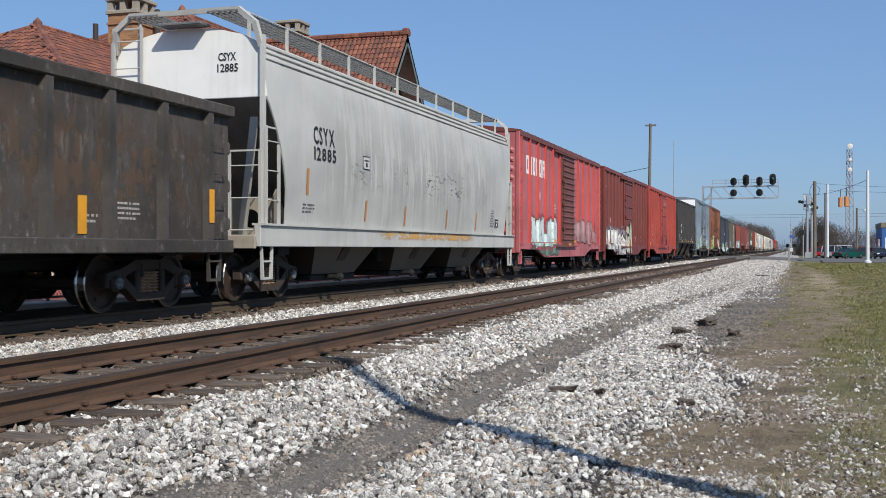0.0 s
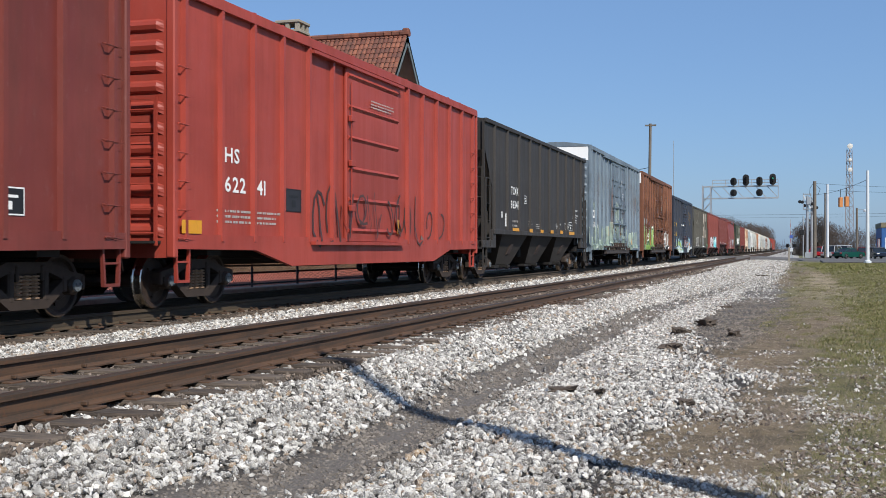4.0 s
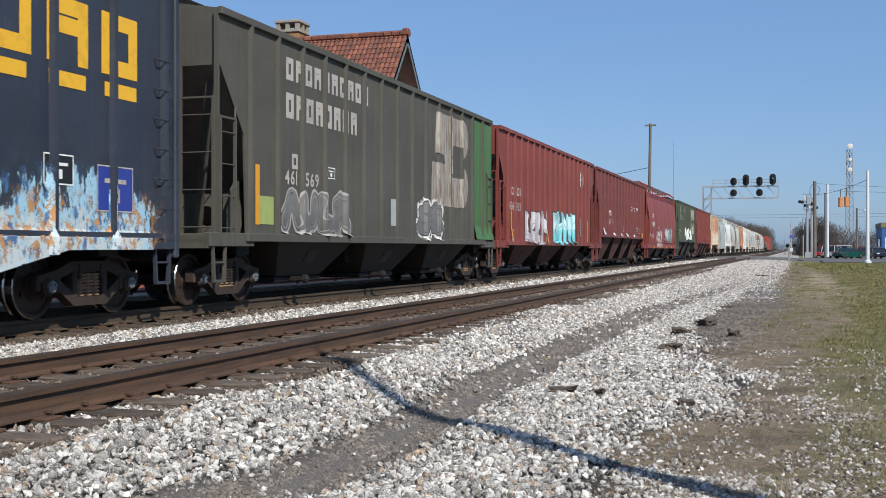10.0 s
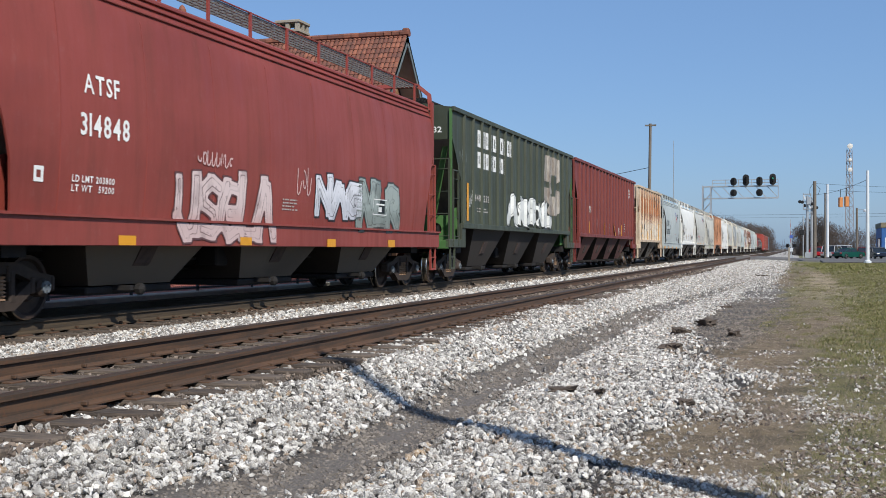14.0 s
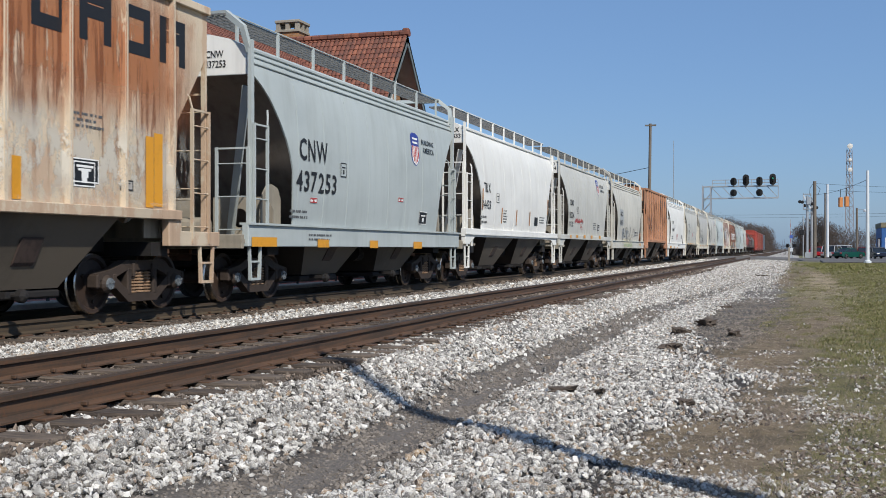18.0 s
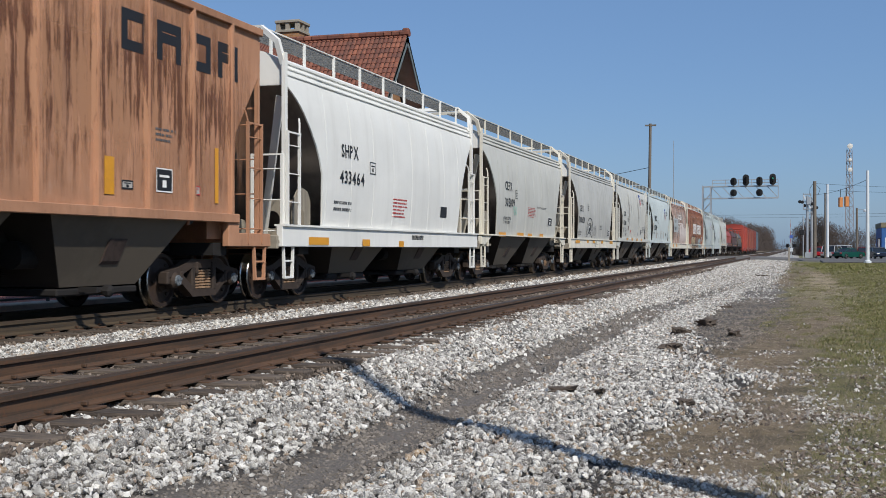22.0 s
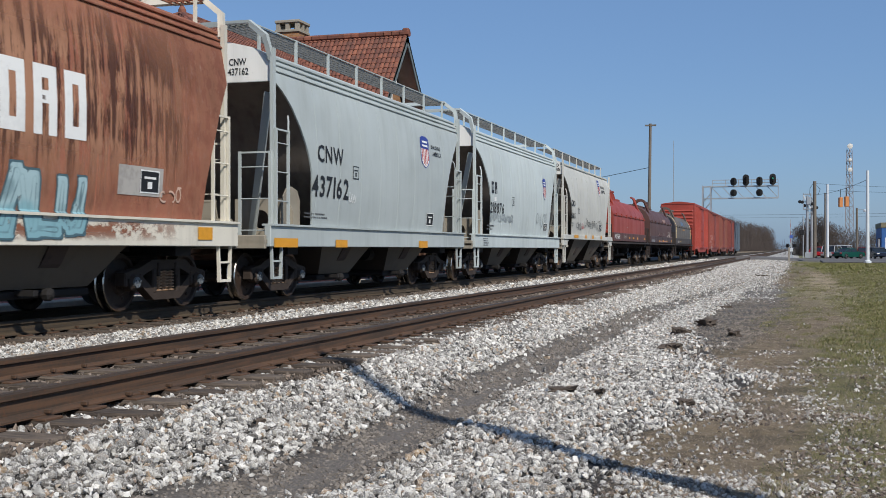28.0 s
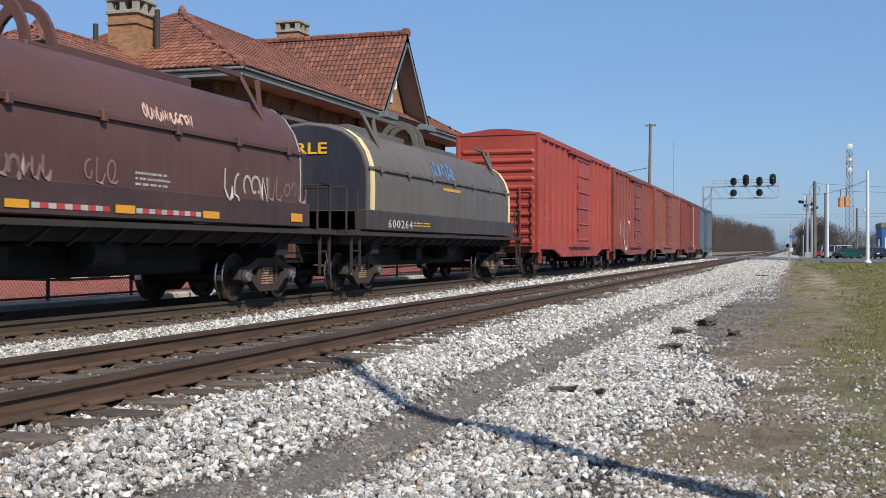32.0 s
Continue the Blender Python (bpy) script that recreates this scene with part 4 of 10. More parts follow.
def loft_body(W, prof, roof, L, cut, sill):
    """A hopper body: side sheets trimmed at both ends by the cut curve, and between them the slope sheets that run inwards and down."""
    zs = [p[0] for p in prof]
    xs = [p[1] for p in prof]
    sx = lambda z: float(np.interp(z, zs, xs))
    es = [c[0] for c in cut]
    cz = [c[1] for c in cut]
    emax, top, zend, t = es[-1], zs[-1], cz[0], 0.03
    slope = 1.08
    foot = (zend - sill) / slope
    marks = sorted(set([emax * i / 12 for i in range(13)] + [emax + 0.004] + [q for q in (0.5 * (emax + foot), foot, foot + 0.01) if q > emax + 0.02]))
    st = [(e, sill if e > emax else max(sill, float(np.interp(e, es, cz))), max(sill, zend - slope * e)) for e in marks]
    stations = [(-L / 2 + e, z, h) for e, z, h in st] + [(L / 2 - e, z, h) for e, z, h in st[::-1]]
    rs = []
    n = 12
    for y, zb, zi in stations:
        zi = max(zi, zb)
        right = [(sx(zb + (top - zb) * i / n), y, zb + (top - zb) * i / n) for i in range(n + 1)]
        rf = [(x, y, z) for x, z in roof]
        under = [(-sx(zb) + t, y, zb), (-sx(zi) + t, y, zi), (sx(zi) - t, y, zi), (sx(zb) - t, y, zb)]
        rs.append(right + rf + [(-x, y, z) for x, z in roof[::-1] if x > 0] + [(-p[0], p[1], p[2]) for p in right[::-1]] + under)
    m = Mesh().rings(rs)
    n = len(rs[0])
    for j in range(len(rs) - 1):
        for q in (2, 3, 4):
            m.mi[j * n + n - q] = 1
    return m, sx


def hopper_bays(car, L, bays, sill, toff, mat, wide=1.49):
    """Funnel-shaped discharge bays: their sides lean in, their ends run down to the outlet gates."""
    span = L - 2 * toff - 1.6
    w = span / bays
    half, zb, foot = 0.43 * w, 0.40, 1.02
    for i in range(bays):
        c = -span / 2 + (i + 0.5) * w
        low = max(0.45, half - 0.82)
        m = Mesh()
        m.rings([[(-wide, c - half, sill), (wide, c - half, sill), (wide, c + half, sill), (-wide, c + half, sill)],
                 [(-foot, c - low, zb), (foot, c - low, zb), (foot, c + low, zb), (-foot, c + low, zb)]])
        # end sheets take a darker material that stands in for their shade
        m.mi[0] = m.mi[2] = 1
        b = part("hopper_bay", m, [mat, M_BAYDARK], car, "dusty steel hopper bay, shade toned into its end sheets")
        for s in (1,):
            # vibrator bracket on the leaning side sheet
            za, zc = sill - 0.42 * (sill - zb), sill - 0.72 * (sill - zb)
            xa, xc = (wide + (foot - wide) * f for f in (0.42, 0.72))
            q = Mesh().rings([[(s * (xa + d), c - 0.2, za + d), (s * (xa + d), c + 0.2, za + d), (s * (xc + d), c + 0.2, zc + d), (s * (xc + d), c - 0.2, zc + d)] for d in (0.002, 0.05)])
            part("vibrator_bracket", q, M_GEARRUST, b, "rusty vibrator bracket")
        m = Mesh().box(-foot, foot, c - low - 0.05, c + low + 0.05, 0.28, zb - 0.02, 0.02)
        m.beam((0.8, c, 0.33), (1.22, c, 0.33), 0.07, None, 8)
        m.turned([(1.1, 0.03), (1.12, 0.085), (1.2, 0.085), (1.24, 0.03)], (0, c, 0.33), "x", 8)
        m.beam((foot, c - 0.42, 0.36), (foot + 0.28, c - 0.42, 0.36), 0.09, 0.07)
        part("outlet_gate", m, M_UNDER, b)
    m = Mesh().box(-0.62, 0.62, -span / 2 - 0.5, span / 2 + 0.5, 0.86, sill)
    part("belly_sheet", m, M_UNDER, car)


M_ENDDIRT = paint("grimy_cream_steel", (144, 136, 121), 0.3, 0.7, 0.2, 0.7)
M_ENDSHEET = paint("sunlit_end_sheet", (226, 225, 219), 0.1, 0.2, 0.06)
RED_ENDS = ("hopper_red", "mineral_red", "dull_mineral_red", "plum_red", "charcoal_paint", "sooted_green", "dark_green", "cascade_green", "rust_orange")


def pierced_plate(m, x0, x1, z0, z1, y, t, hx, hz, r):
    """An upright plate across the car with one round hole."""
    out, inn = [], []
    for i in range(16):
        a = 2 * math.pi * (i + 0.5) / 16
        c, s = math.cos(a), math.sin(a)
        k = min((x1 - hx) / c if c > 0 else (x0 - hx) / c, (z1 - hz) / s if s > 0 else (z0 - hz) / s)
        out.append((hx + k * c, hz + k * s))
        inn.append((hx + r * c, hz + r * s))
    ring = lambda loop, yy: [(x, yy, z) for x, z in loop]
    m.rings([ring(inn, y - t), ring(out, y - t), ring(out, y + t), ring(inn, y + t), ring(inn, y - t)], True, False)
    for sx, sz, k in ((x0, z0, 9), (x1, z0, 13), (x1, z1, 1), (x0, z1, 5)):
        p, q = out[k], out[k + 1]
        for yy in (y - t, y + t):
            m.add([(p[0], yy, p[1]), (q[0], yy, q[1]), (sx, yy, sz)], [(0, 1, 2)])


def end_gear(car, L, mat, top, ext, s, ladder_mat=None, broad=False):
    """End platform, corner posts, ladders, bulkhead and brake gear at one end of a covered hopper."""
    y = s * L / 2
    lm = ladder_mat or mat
    dirty = mat.name not in RED_ENDS
    pm = M_ENDDIRT if dirty else mat
    m = Mesh()
    m.box(-1.5, 1.5, min(y - s * 0.9, y + s * ext), max(y - s * 0.9, y + s * ext), 1.0, 1.06)
    m.box(-1.5, 1.5, min(y + s * ext, y + s * (ext - 0.08)), max(y + s * ext, y + s * (ext - 0.08)), 0.90, 1.14, 0.015)
    part("end_platform", m, pm, car)
    for sd in (-1, 1):
        m = Mesh()
        m.weld = True
        pierced_plate(m, *sorted((sd * 0.2, sd * 1.38)), 1.06, 1.82, y - s * 0.98, 0.012, sd * 0.72, 1.45, 0.17)
        part("end_bulkhead", m, pm, car, "low steel bulkhead with a round hole")
    for sd in (-1, 1):
        m = Mesh()
        m.beam((sd * 1.46, y + s * 0.03, 0.98), (sd * 1.46, y + s * 0.03, top), 0.10 if broad else 0.06, 0.07)
        part("corner_post", m, mat, car)
        m = Mesh()
        m.beam((sd * 1.3, y - s * 0.12, top - 0.75), (sd * 0.55, y - s * 0.95, 1.1), 0.05, 0.14)
        part("slope_brace", m, mat, car)
        m = Mesh()
        m.prism([(y - s * 0.62, 1.06), (y - s * 0.62, 1.55), (y - s * 0.70, 1.85), (y - s * 0.85, 2.0), (y - s * 1.05, 2.04), (y - s * 1.28, 1.98), (y - s * 1.4, 1.8), (y - s * 1.4, 1.06)], "x", sd * 1.3 - 0.015, sd * 1.3 + 0.015)
        part("end_web", m, pm, car)
        ladder(car, lm, sd * 1.53, sd * 1.53, y + s * 0.05, y - s * 0.44, 0.98, 3.0, 4, "side_ladder")
        m = Mesh().tube([(sd * 1.53, y - s * 0.44, 3.0), (sd * 1.51, y - s * 0.49, 3.16), (sd * 1.44, y - s * 0.62, 3.28)], 0.035, 6)
        part("grab_rail", m, lm, car)
    ladder(car, lm, 0.86, 1.44, y + s * 0.1, y + s * 0.1, 0.95, 2.6 if broad else 3.3, 3 if broad else 4, "end_ladder")
    if not broad:
        part("ladder_stile", Mesh().beam((0.86, y + s * 0.1, 3.3), (0.86, y + s * 0.1, top + 0.1), 0.035, 0.05), lm, car)
    ladder(car, lm, -1.42, -0.86, y + s * 0.1, y + s * 0.1, 1.0, top + 0.25, 8, "end_ladder")
    m = Mesh().box(-0.42, 0.42, *sorted((y - s * 0.05, y + s * 0.3)), top + 0.2, top + 0.25, 0.01)
    part("crossover_platform", m, M_GREYMESH if dirty else mat, car)
    m = Mesh()
    m.turned([(-0.3, 0), (-0.28, 0.17), (0.28, 0.17), (0.3, 0)], (0.1, y - s * 0.45, 1.28), "x", 12)
    m.box(-0.6, -0.25, min(y - s * .6, y - s * .3), max(y - s * .6, y - s * .3), 1.06, 1.5, 0.03)
    m.tube([(-0.4, y - s * 0.4, 1.5), (-0.4, y - s * 0.2, 1.75), (0.2, y - s * 0.2, 1.75), (0.2, y - s * 0.3, 1.45)], 0.035, 6)
    part("brake_gear", m, M_ENDDIRT, car)
    if s < 0:
        m = Mesh().turned([(0, 0.2), (0.03, 0.27), (0.06, 0.27), (0.06, 0.23), (0.03, 0.2)], (-0.55, y - 0.24, 2.0), "y", 16)
        m.beam((-0.55, y - 0.2, 1.73), (-0.55, y - 0.2, 2.27), 0.03)
        m.beam((-0.82, y - 0.2, 2.0), (-0.28, y - 0.2, 2.0), 0.03)
        part("brake_wheel", m, M_UNDER, car)
        m = Mesh().box(-0.66, -0.44, y - 0.2, y - 0.05, 1.82, 2.2, 0.02).beam((-0.55, y - 0.12, 1.06), (-0.55, y - 0.12, 1.84), 0.06)
        part("brake_housing", m, pm, car)


def roofwalk(car, L, z, mat, postmat, x0=0.5, x1=1.02, ext=0.25, roof_z=4.3, rails=True, bow=True):
    for s in (-1, 1):
        m = Mesh()
        for i in range(6):
            x = x0 + (x1 - x0) * i / 5
            m.box(s * x - 0.014, s * x + 0.014, -L / 2 - ext, L / 2 + ext, z, z + 0.035)
        k = int(L / 0.24)
        for i in range(k + 1):
            y = -L / 2 - ext + (L + 2 * ext) * i / k
            m.box(min(s * x0, s * x1), max(s * x0, s * x1), y - 0.012, y + 0.012, z + 0.004, z + 0.03)
        part("running_board", m, mat, car, "steel grating running board")
        k = int(L / 1.45)
        pm = shared(("rwpost", round(z, 2), postmat.name, round(roof_z, 2)), lambda: Mesh().box(-0.02, 0.02, -0.03, 0.03, roof_z - 0.14, z + 0.06).data("roofwalk_post", postmat))
        for i in range(k + 1 if rails else 0):
            part("roofwalk_post", pm, None, car, "", (s * (x1 + 0.03), -L / 2 + 0.2 + (L - 0.4) * i / k, 0))
        if rails:
            m = Mesh().beam((s * (x1 + 0.03), -L / 2 - 0.1, z + 0.05), (s * (x1 + 0.03), L / 2 + 0.1, z + 0.05), 0.03, None, 5)
            part("edge_rail", m, postmat, car)
    for s in (-1, 1) if bow else ():
        m = Mesh()
        y = s * (L / 2 + 0.12)
        m.tube([(1.43, y - s * 0.1, roof_z - 0.2), (1.36, y, z - 0.2), (1.05, y, z + 0.05), (-1.05, y, z + 0.05), (-1.36, y, z - 0.2), (-1.43, y - s * 0.1, roof_z - 0.2)], 0.09, 4)
        part("end_bow", m, postmat, car)
    n = int(L / 1.9)
    hatch = shared(("hatch", postmat.name, round(roof_z, 2)), lambda: Mesh().turned([(roof_z, 0.0), (roof_z, 0.36), (roof_z + 0.1, 0.38), (roof_z + 0.15, 0.3), (roof_z + 0.17, 0.0)], (0, 0, 0), "z", 12).data("hatch", postmat))
    for i in range(n):
        part("hatch", hatch, None, car, "", (0, -L / 2 + 0.5 + (L - 1) * (i + 0.5) / n, 0))


CF_CUT = [(0, 3.82), (0.3, 3.66), (0.62, 3.4), (0.9, 3.1), (1.2, 2.7), (1.38, 2.3), (1.46, 1.9), (1.5, 1.4)]


def curved_hopper(label, y0, y1, mat, sillmat=None, eave=4.29, bays=2, cut=CF_CUT, ext=0.42, walk_mat=None, postmat=None, lines=True, toff=1.02, seams=8, deep=None):
    """A smooth-sided covered hopper with rounded sides."""
    car, L = car_root("covered_hopper", label, y0, y1)
    sill = 1.30
    k = eave - 4.22
    prof = [(1.0, 1.46), (1.3, 1.50), (1.7, 1.545), (2.2, 1.575), (2.7, 1.58), (3.1, 1.56), (3.5, 1.53), (3.85 + k, 1.46), (4.05 + k, 1.40), (4.22 + k, 1.31)]
    roof = [(1.29, eave + 0.03), (1.05, eave + 0.14), (0.6, eave + 0.25), (0.0, eave + 0.30)]
    m, sx = loft_body(1.55, prof, roof, L, cut, sill)
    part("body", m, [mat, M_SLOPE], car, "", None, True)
    # thin whiter overlay: the stronger sun on the ends is put into its paint
    if mat.name not in RED_ENDS and mat.name != "heavy_rust_red":
        half = [(sx(z), z) for z in np.linspace(cut[0][1] + 0.01, eave, 8)] + roof
        ring = half + [(-x, z) for x, z in half[::-1] if x > 0]
        for e in (-1, 1):
            w = Mesh().rings([[(x, e * (L / 2 - 0.002), z) for x, z in ring], [(x, e * (L / 2 + 0.005), z) for x, z in ring]])
            part("end_sheet", w, M_ENDSHEET, car)
    # weld seams
    for s in (-1, 1):
        def seam():
            w = Mesh()
            pts = [(sx(z), 0, z) for z in np.linspace(sill + 0.02, eave - 0.1, 9)]
            for a, b in zip(pts, pts[1:]):
                w.beam(a, b, 0.022, 0.008)
            return w.data("weld_seam", mat)
        sm = shared(("seam", mat.name, round(eave, 2)), seam)
        for i in range(seams if s > 0 else 0):
            part("weld_seam", sm, None, car, "", (0, -L / 2 + 1.6 + (L - 3.2) * i / (seams - 1), 0, 0, 0, 0 if s > 0 else 180))
        m = Mesh()
        rows = ((eave - 0.03, 0.05), (eave - 0.15, 0.035), (eave - 0.27, 0.035)) if lines else ((eave - 0.03, 0.07),)
        for z, w in rows:
            m.box(min(s * (sx(z) - .02), s * (sx(z) + w * .9)), max(s * (sx(z) - .02), s * (sx(z) + w * .9)), -L / 2, L / 2, z - w / 2, z + w / 2, 0.008)
        part("eave_rail", m, mat, car)
        m = Mesh()
        if lines if deep is None else deep:
            m.box(min(s * 1.44, s * 1.56), max(s * 1.44, s * 1.56), -L / 2 - ext + 0.1, L / 2 + ext - 0.1, 0.94, 1.32, 0.01)
        else:
            m.box(min(s * 1.44, s * 1.56), max(s * 1.44, s * 1.56), -L / 2 - ext + 0.1, L / 2 + ext - 0.1, 1.315 if mat.name in ("pale_cream_grey", "pale_blue_grey") else 1.24, 1.34, 0.008)
            for t in (-1, 1):
                m.box(min(s * 1.44, s * 1.555), max(s * 1.44, s * 1.555), *sorted((t * (L / 2 + ext - 0.12), t * (L / 2 - 0.2))), 1.04, 1.27, 0.01)
                m.prism([(t * (L / 2 - 0.2), 1.27), (t * (L / 2 - 0.2), 1.07), (t * (L / 2 - 0.8), 1.27)], "x", min(s * 1.45, s * 1.55), max(s * 1.45, s * 1.55))
        m.box(min(s * 1.40, s * 1.60), max(s * 1.40, s * 1.60), -L / 2 - ext + 0.1, L / 2 + ext - 0.1, 1.30, 1.335)
        if not lines:
            m.box(min(s * 1.44, s * 1.59), max(s * 1.44, s * 1.59), -L / 2 - ext + 0.1, L / 2 + ext - 0.1, 1.33, 1.47, 0.008)
        part("side_sill", m, sillmat or mat, car)
        for t in (-1, 1):
            stirrup(car, sillmat or mat, t * (L / 2 + ext - 0.45), s * 1.5, 0.40, 0.98)
    roofwalk(car, L, eave + 0.50, walk_mat or M_GREYMESH, postmat or sillmat or mat, 0.5, 1.05, 0.2, eave + 0.1, True, lines)
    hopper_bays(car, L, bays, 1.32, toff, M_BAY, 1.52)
    for s in (-1, 1):
        end_gear(car, L, sillmat or mat, eave + 0.1, ext, s, None, lines)
    underframe(car, L, toff)
    FOOT[len(SIDES)] = lambda y: 0.95 if (lines if deep is None else deep) else 1.27
    SIDES.append(lambda y, z: 1.562 if z < 1.325 else 1.592 if not lines and z < 1.475 else sx(z))
    return car


RIB_CUT = [(0, 3.80), (0.06, 3.72), (0.84, 2.72), (0.86, 2.0), (0.88, 1.3)]


def ribbed_hopper(label, y0, y1, mat, bottom=1.1, eave=4.62, ribs=15, bays=3, cut=RIB_CUT, endmat=None, ext=0.38, ribmat=None, toff=1.05, walk_mat=None, baymat=None):
    """A straight-sided covered hopper with outside posts."""
    car, L = car_root("covered_hopper", label, y0, y1)
    W = 1.50
    prof = [(1.0, W), (2.0, W), (eave, W)]
    roof = [(W - 0.02, eave + 0.03), (0.9, eave + 0.12), (0.5, eave + 0.18), (0.0, eave + 0.2)]
    cut = [(e, max(z, bottom)) for e, z in cut]
    m, sx = loft_body(W, prof, roof, L, cut, bottom)
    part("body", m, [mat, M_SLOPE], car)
    rib = shared(("rib", round(eave, 2), bottom, (ribmat or mat).name), lambda: Mesh().prism([(0, -0.05), (0.07, -0.03), (0.07, 0.03), (0, 0.05)], "z", bottom, eave - 0.05).data("side_post", ribmat or mat))
    for s in (-1, 1):
        for i in range(ribs):
            y = -L / 2 + 1.0 + (L - 2.0) * i / (ribs - 1)
            part("side_post", rib, None, car, "", (s * W, y, 0, 0, 0, 0 if s > 0 else 180))
        m = Mesh()
        m.box(min(s * (W - .02), s * (W + .07)), max(s * (W - .02), s * (W + .07)), -L / 2 - 0.05, L / 2 + 0.05, eave - 0.08, eave + 0.04, 0.01)
        part("top_chord", m, ribmat or mat, car)
        m = Mesh()
        m.box(min(s * (W - .04), s * (W + .08)), max(s * (W - .04), s * (W + .08)), -L / 2 + 0.8, L / 2 - 0.8, bottom - 0.10, bottom + 0.04, 0.01)
        for t in (-1, 1):
            a, b = sorted((t * (L / 2 - 0.95), t * (L / 2 + ext)))
            m.box(min(s * 1.42, s * 1.54), max(s * 1.42, s * 1.54), a, b, 0.94, 1.16, 0.01)
            m.box(min(s * 1.42, s * 1.54), max(s * 1.42, s * 1.54), *sorted((t * (L / 2 - 1.1), t * (L / 2 - 0.75))), 0.94, bottom + 0.02, 0.01)
            stirrup(car, mat, t * (L / 2 + ext - 0.35), s * 1.5, 0.40, 0.98)
        part("side_sill", m, mat, car)
    roofwalk(car, L, eave + 0.24, walk_mat or M_UNDER, mat, 0.3, 0.75, 0.2, eave + 0.12, False, False)
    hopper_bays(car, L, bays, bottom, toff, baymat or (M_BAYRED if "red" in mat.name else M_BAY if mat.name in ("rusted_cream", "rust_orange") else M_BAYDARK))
    for s in (-1, 1):
        end_gear(car, L, endmat or mat, eave - 0.02, ext, s, mat)
    underframe(car, L, toff)
    SIDES.append(lambda y, z: W + 0.082 if z < bottom + 0.05 else W)
    FOOT[len(SIDES) - 1] = lambda y: bottom - 0.09
    POSTS[len(SIDES) - 1] = ([-L / 2 + 1.0 + (L - 2.0) * q / (ribs - 1) for q in range(ribs)], None)
    return car


def gondola(label, y0, y1, mat):
    car, L = car_root("gondola", label, y0, y1)
    W, top, zb = 1.50, 3.08, 0.98
    m = Mesh()
    for s in (-1, 1):
        m.box(min(s * (W - .06), s * W), max(s * (W - .06), s * W), -L / 2, L / 2, zb, top)
        m.box(-W, W, min(s * (L / 2 - .06), s * L / 2), max(s * (L / 2 - .06), s * L / 2), zb, top)
    m.box(-W, W, -L / 2, L / 2, zb, zb + 0.06)
    part("body", m, mat, car)
    post = shared("gonpost", lambda: Mesh().prism([(0, -0.09), (0.10, -0.07), (0.10, 0.07), (0, 0.09)], "z", zb - 0.1, top - 0.08).data("side_post", mat))
    for s in (-1, 1):
        m = Mesh().box(min(s * (W - .08), s * (W + .12)), max(s * (W - .08), s * (W + .12)), -L / 2 - 0.02, L / 2 + 0.02, top - 0.10, top + 0.08, 0.02)
        part("top_chord", m, mat, car)
        m = Mesh().box(min(s * (W - .05), s * (W + .11)), max(s * (W - .05), s * (W + .11)), -L / 2, L / 2, zb - 0.14, zb + 0.06, 0.015)
        part("side_sill", m, mat, car)
        n = 13
        for i in range(n):
            part("side_post", post, None, car, "", (s * W, -L / 2 + 0.7 + (L - 1.4) * i / (n - 1), 0, 0, 0, 0 if s > 0 else 180))
        for t in (-1, 1):
            for i in range(4):
                m = Mesh()
                grab(m, s * W + (0.02 if s > 0 else -0.08), t * (L / 2 - 0.45) - 0.24, t * (L / 2 - 0.45) + 0.24, 1.15 + i * 0.45)
                part("grab_iron", m, mat, car)
            stirrup(car, mat, t * (L / 2 - 0.45), s * 1.5)
    for t in (-1, 1):
        m = Mesh()
        for z in (1.3, 1.9, 2.5):
            m.box(-W, W, min(t * L / 2, t * (L / 2 + .1)), max(t * L / 2, t * (L / 2 + .1)), z - 0.1, z + 0.1, 0.03)
        part("end_rib", m, mat, car)
    underframe(car, L, 1.55)
    SIDES.append(lambda y, z: W)
    return car


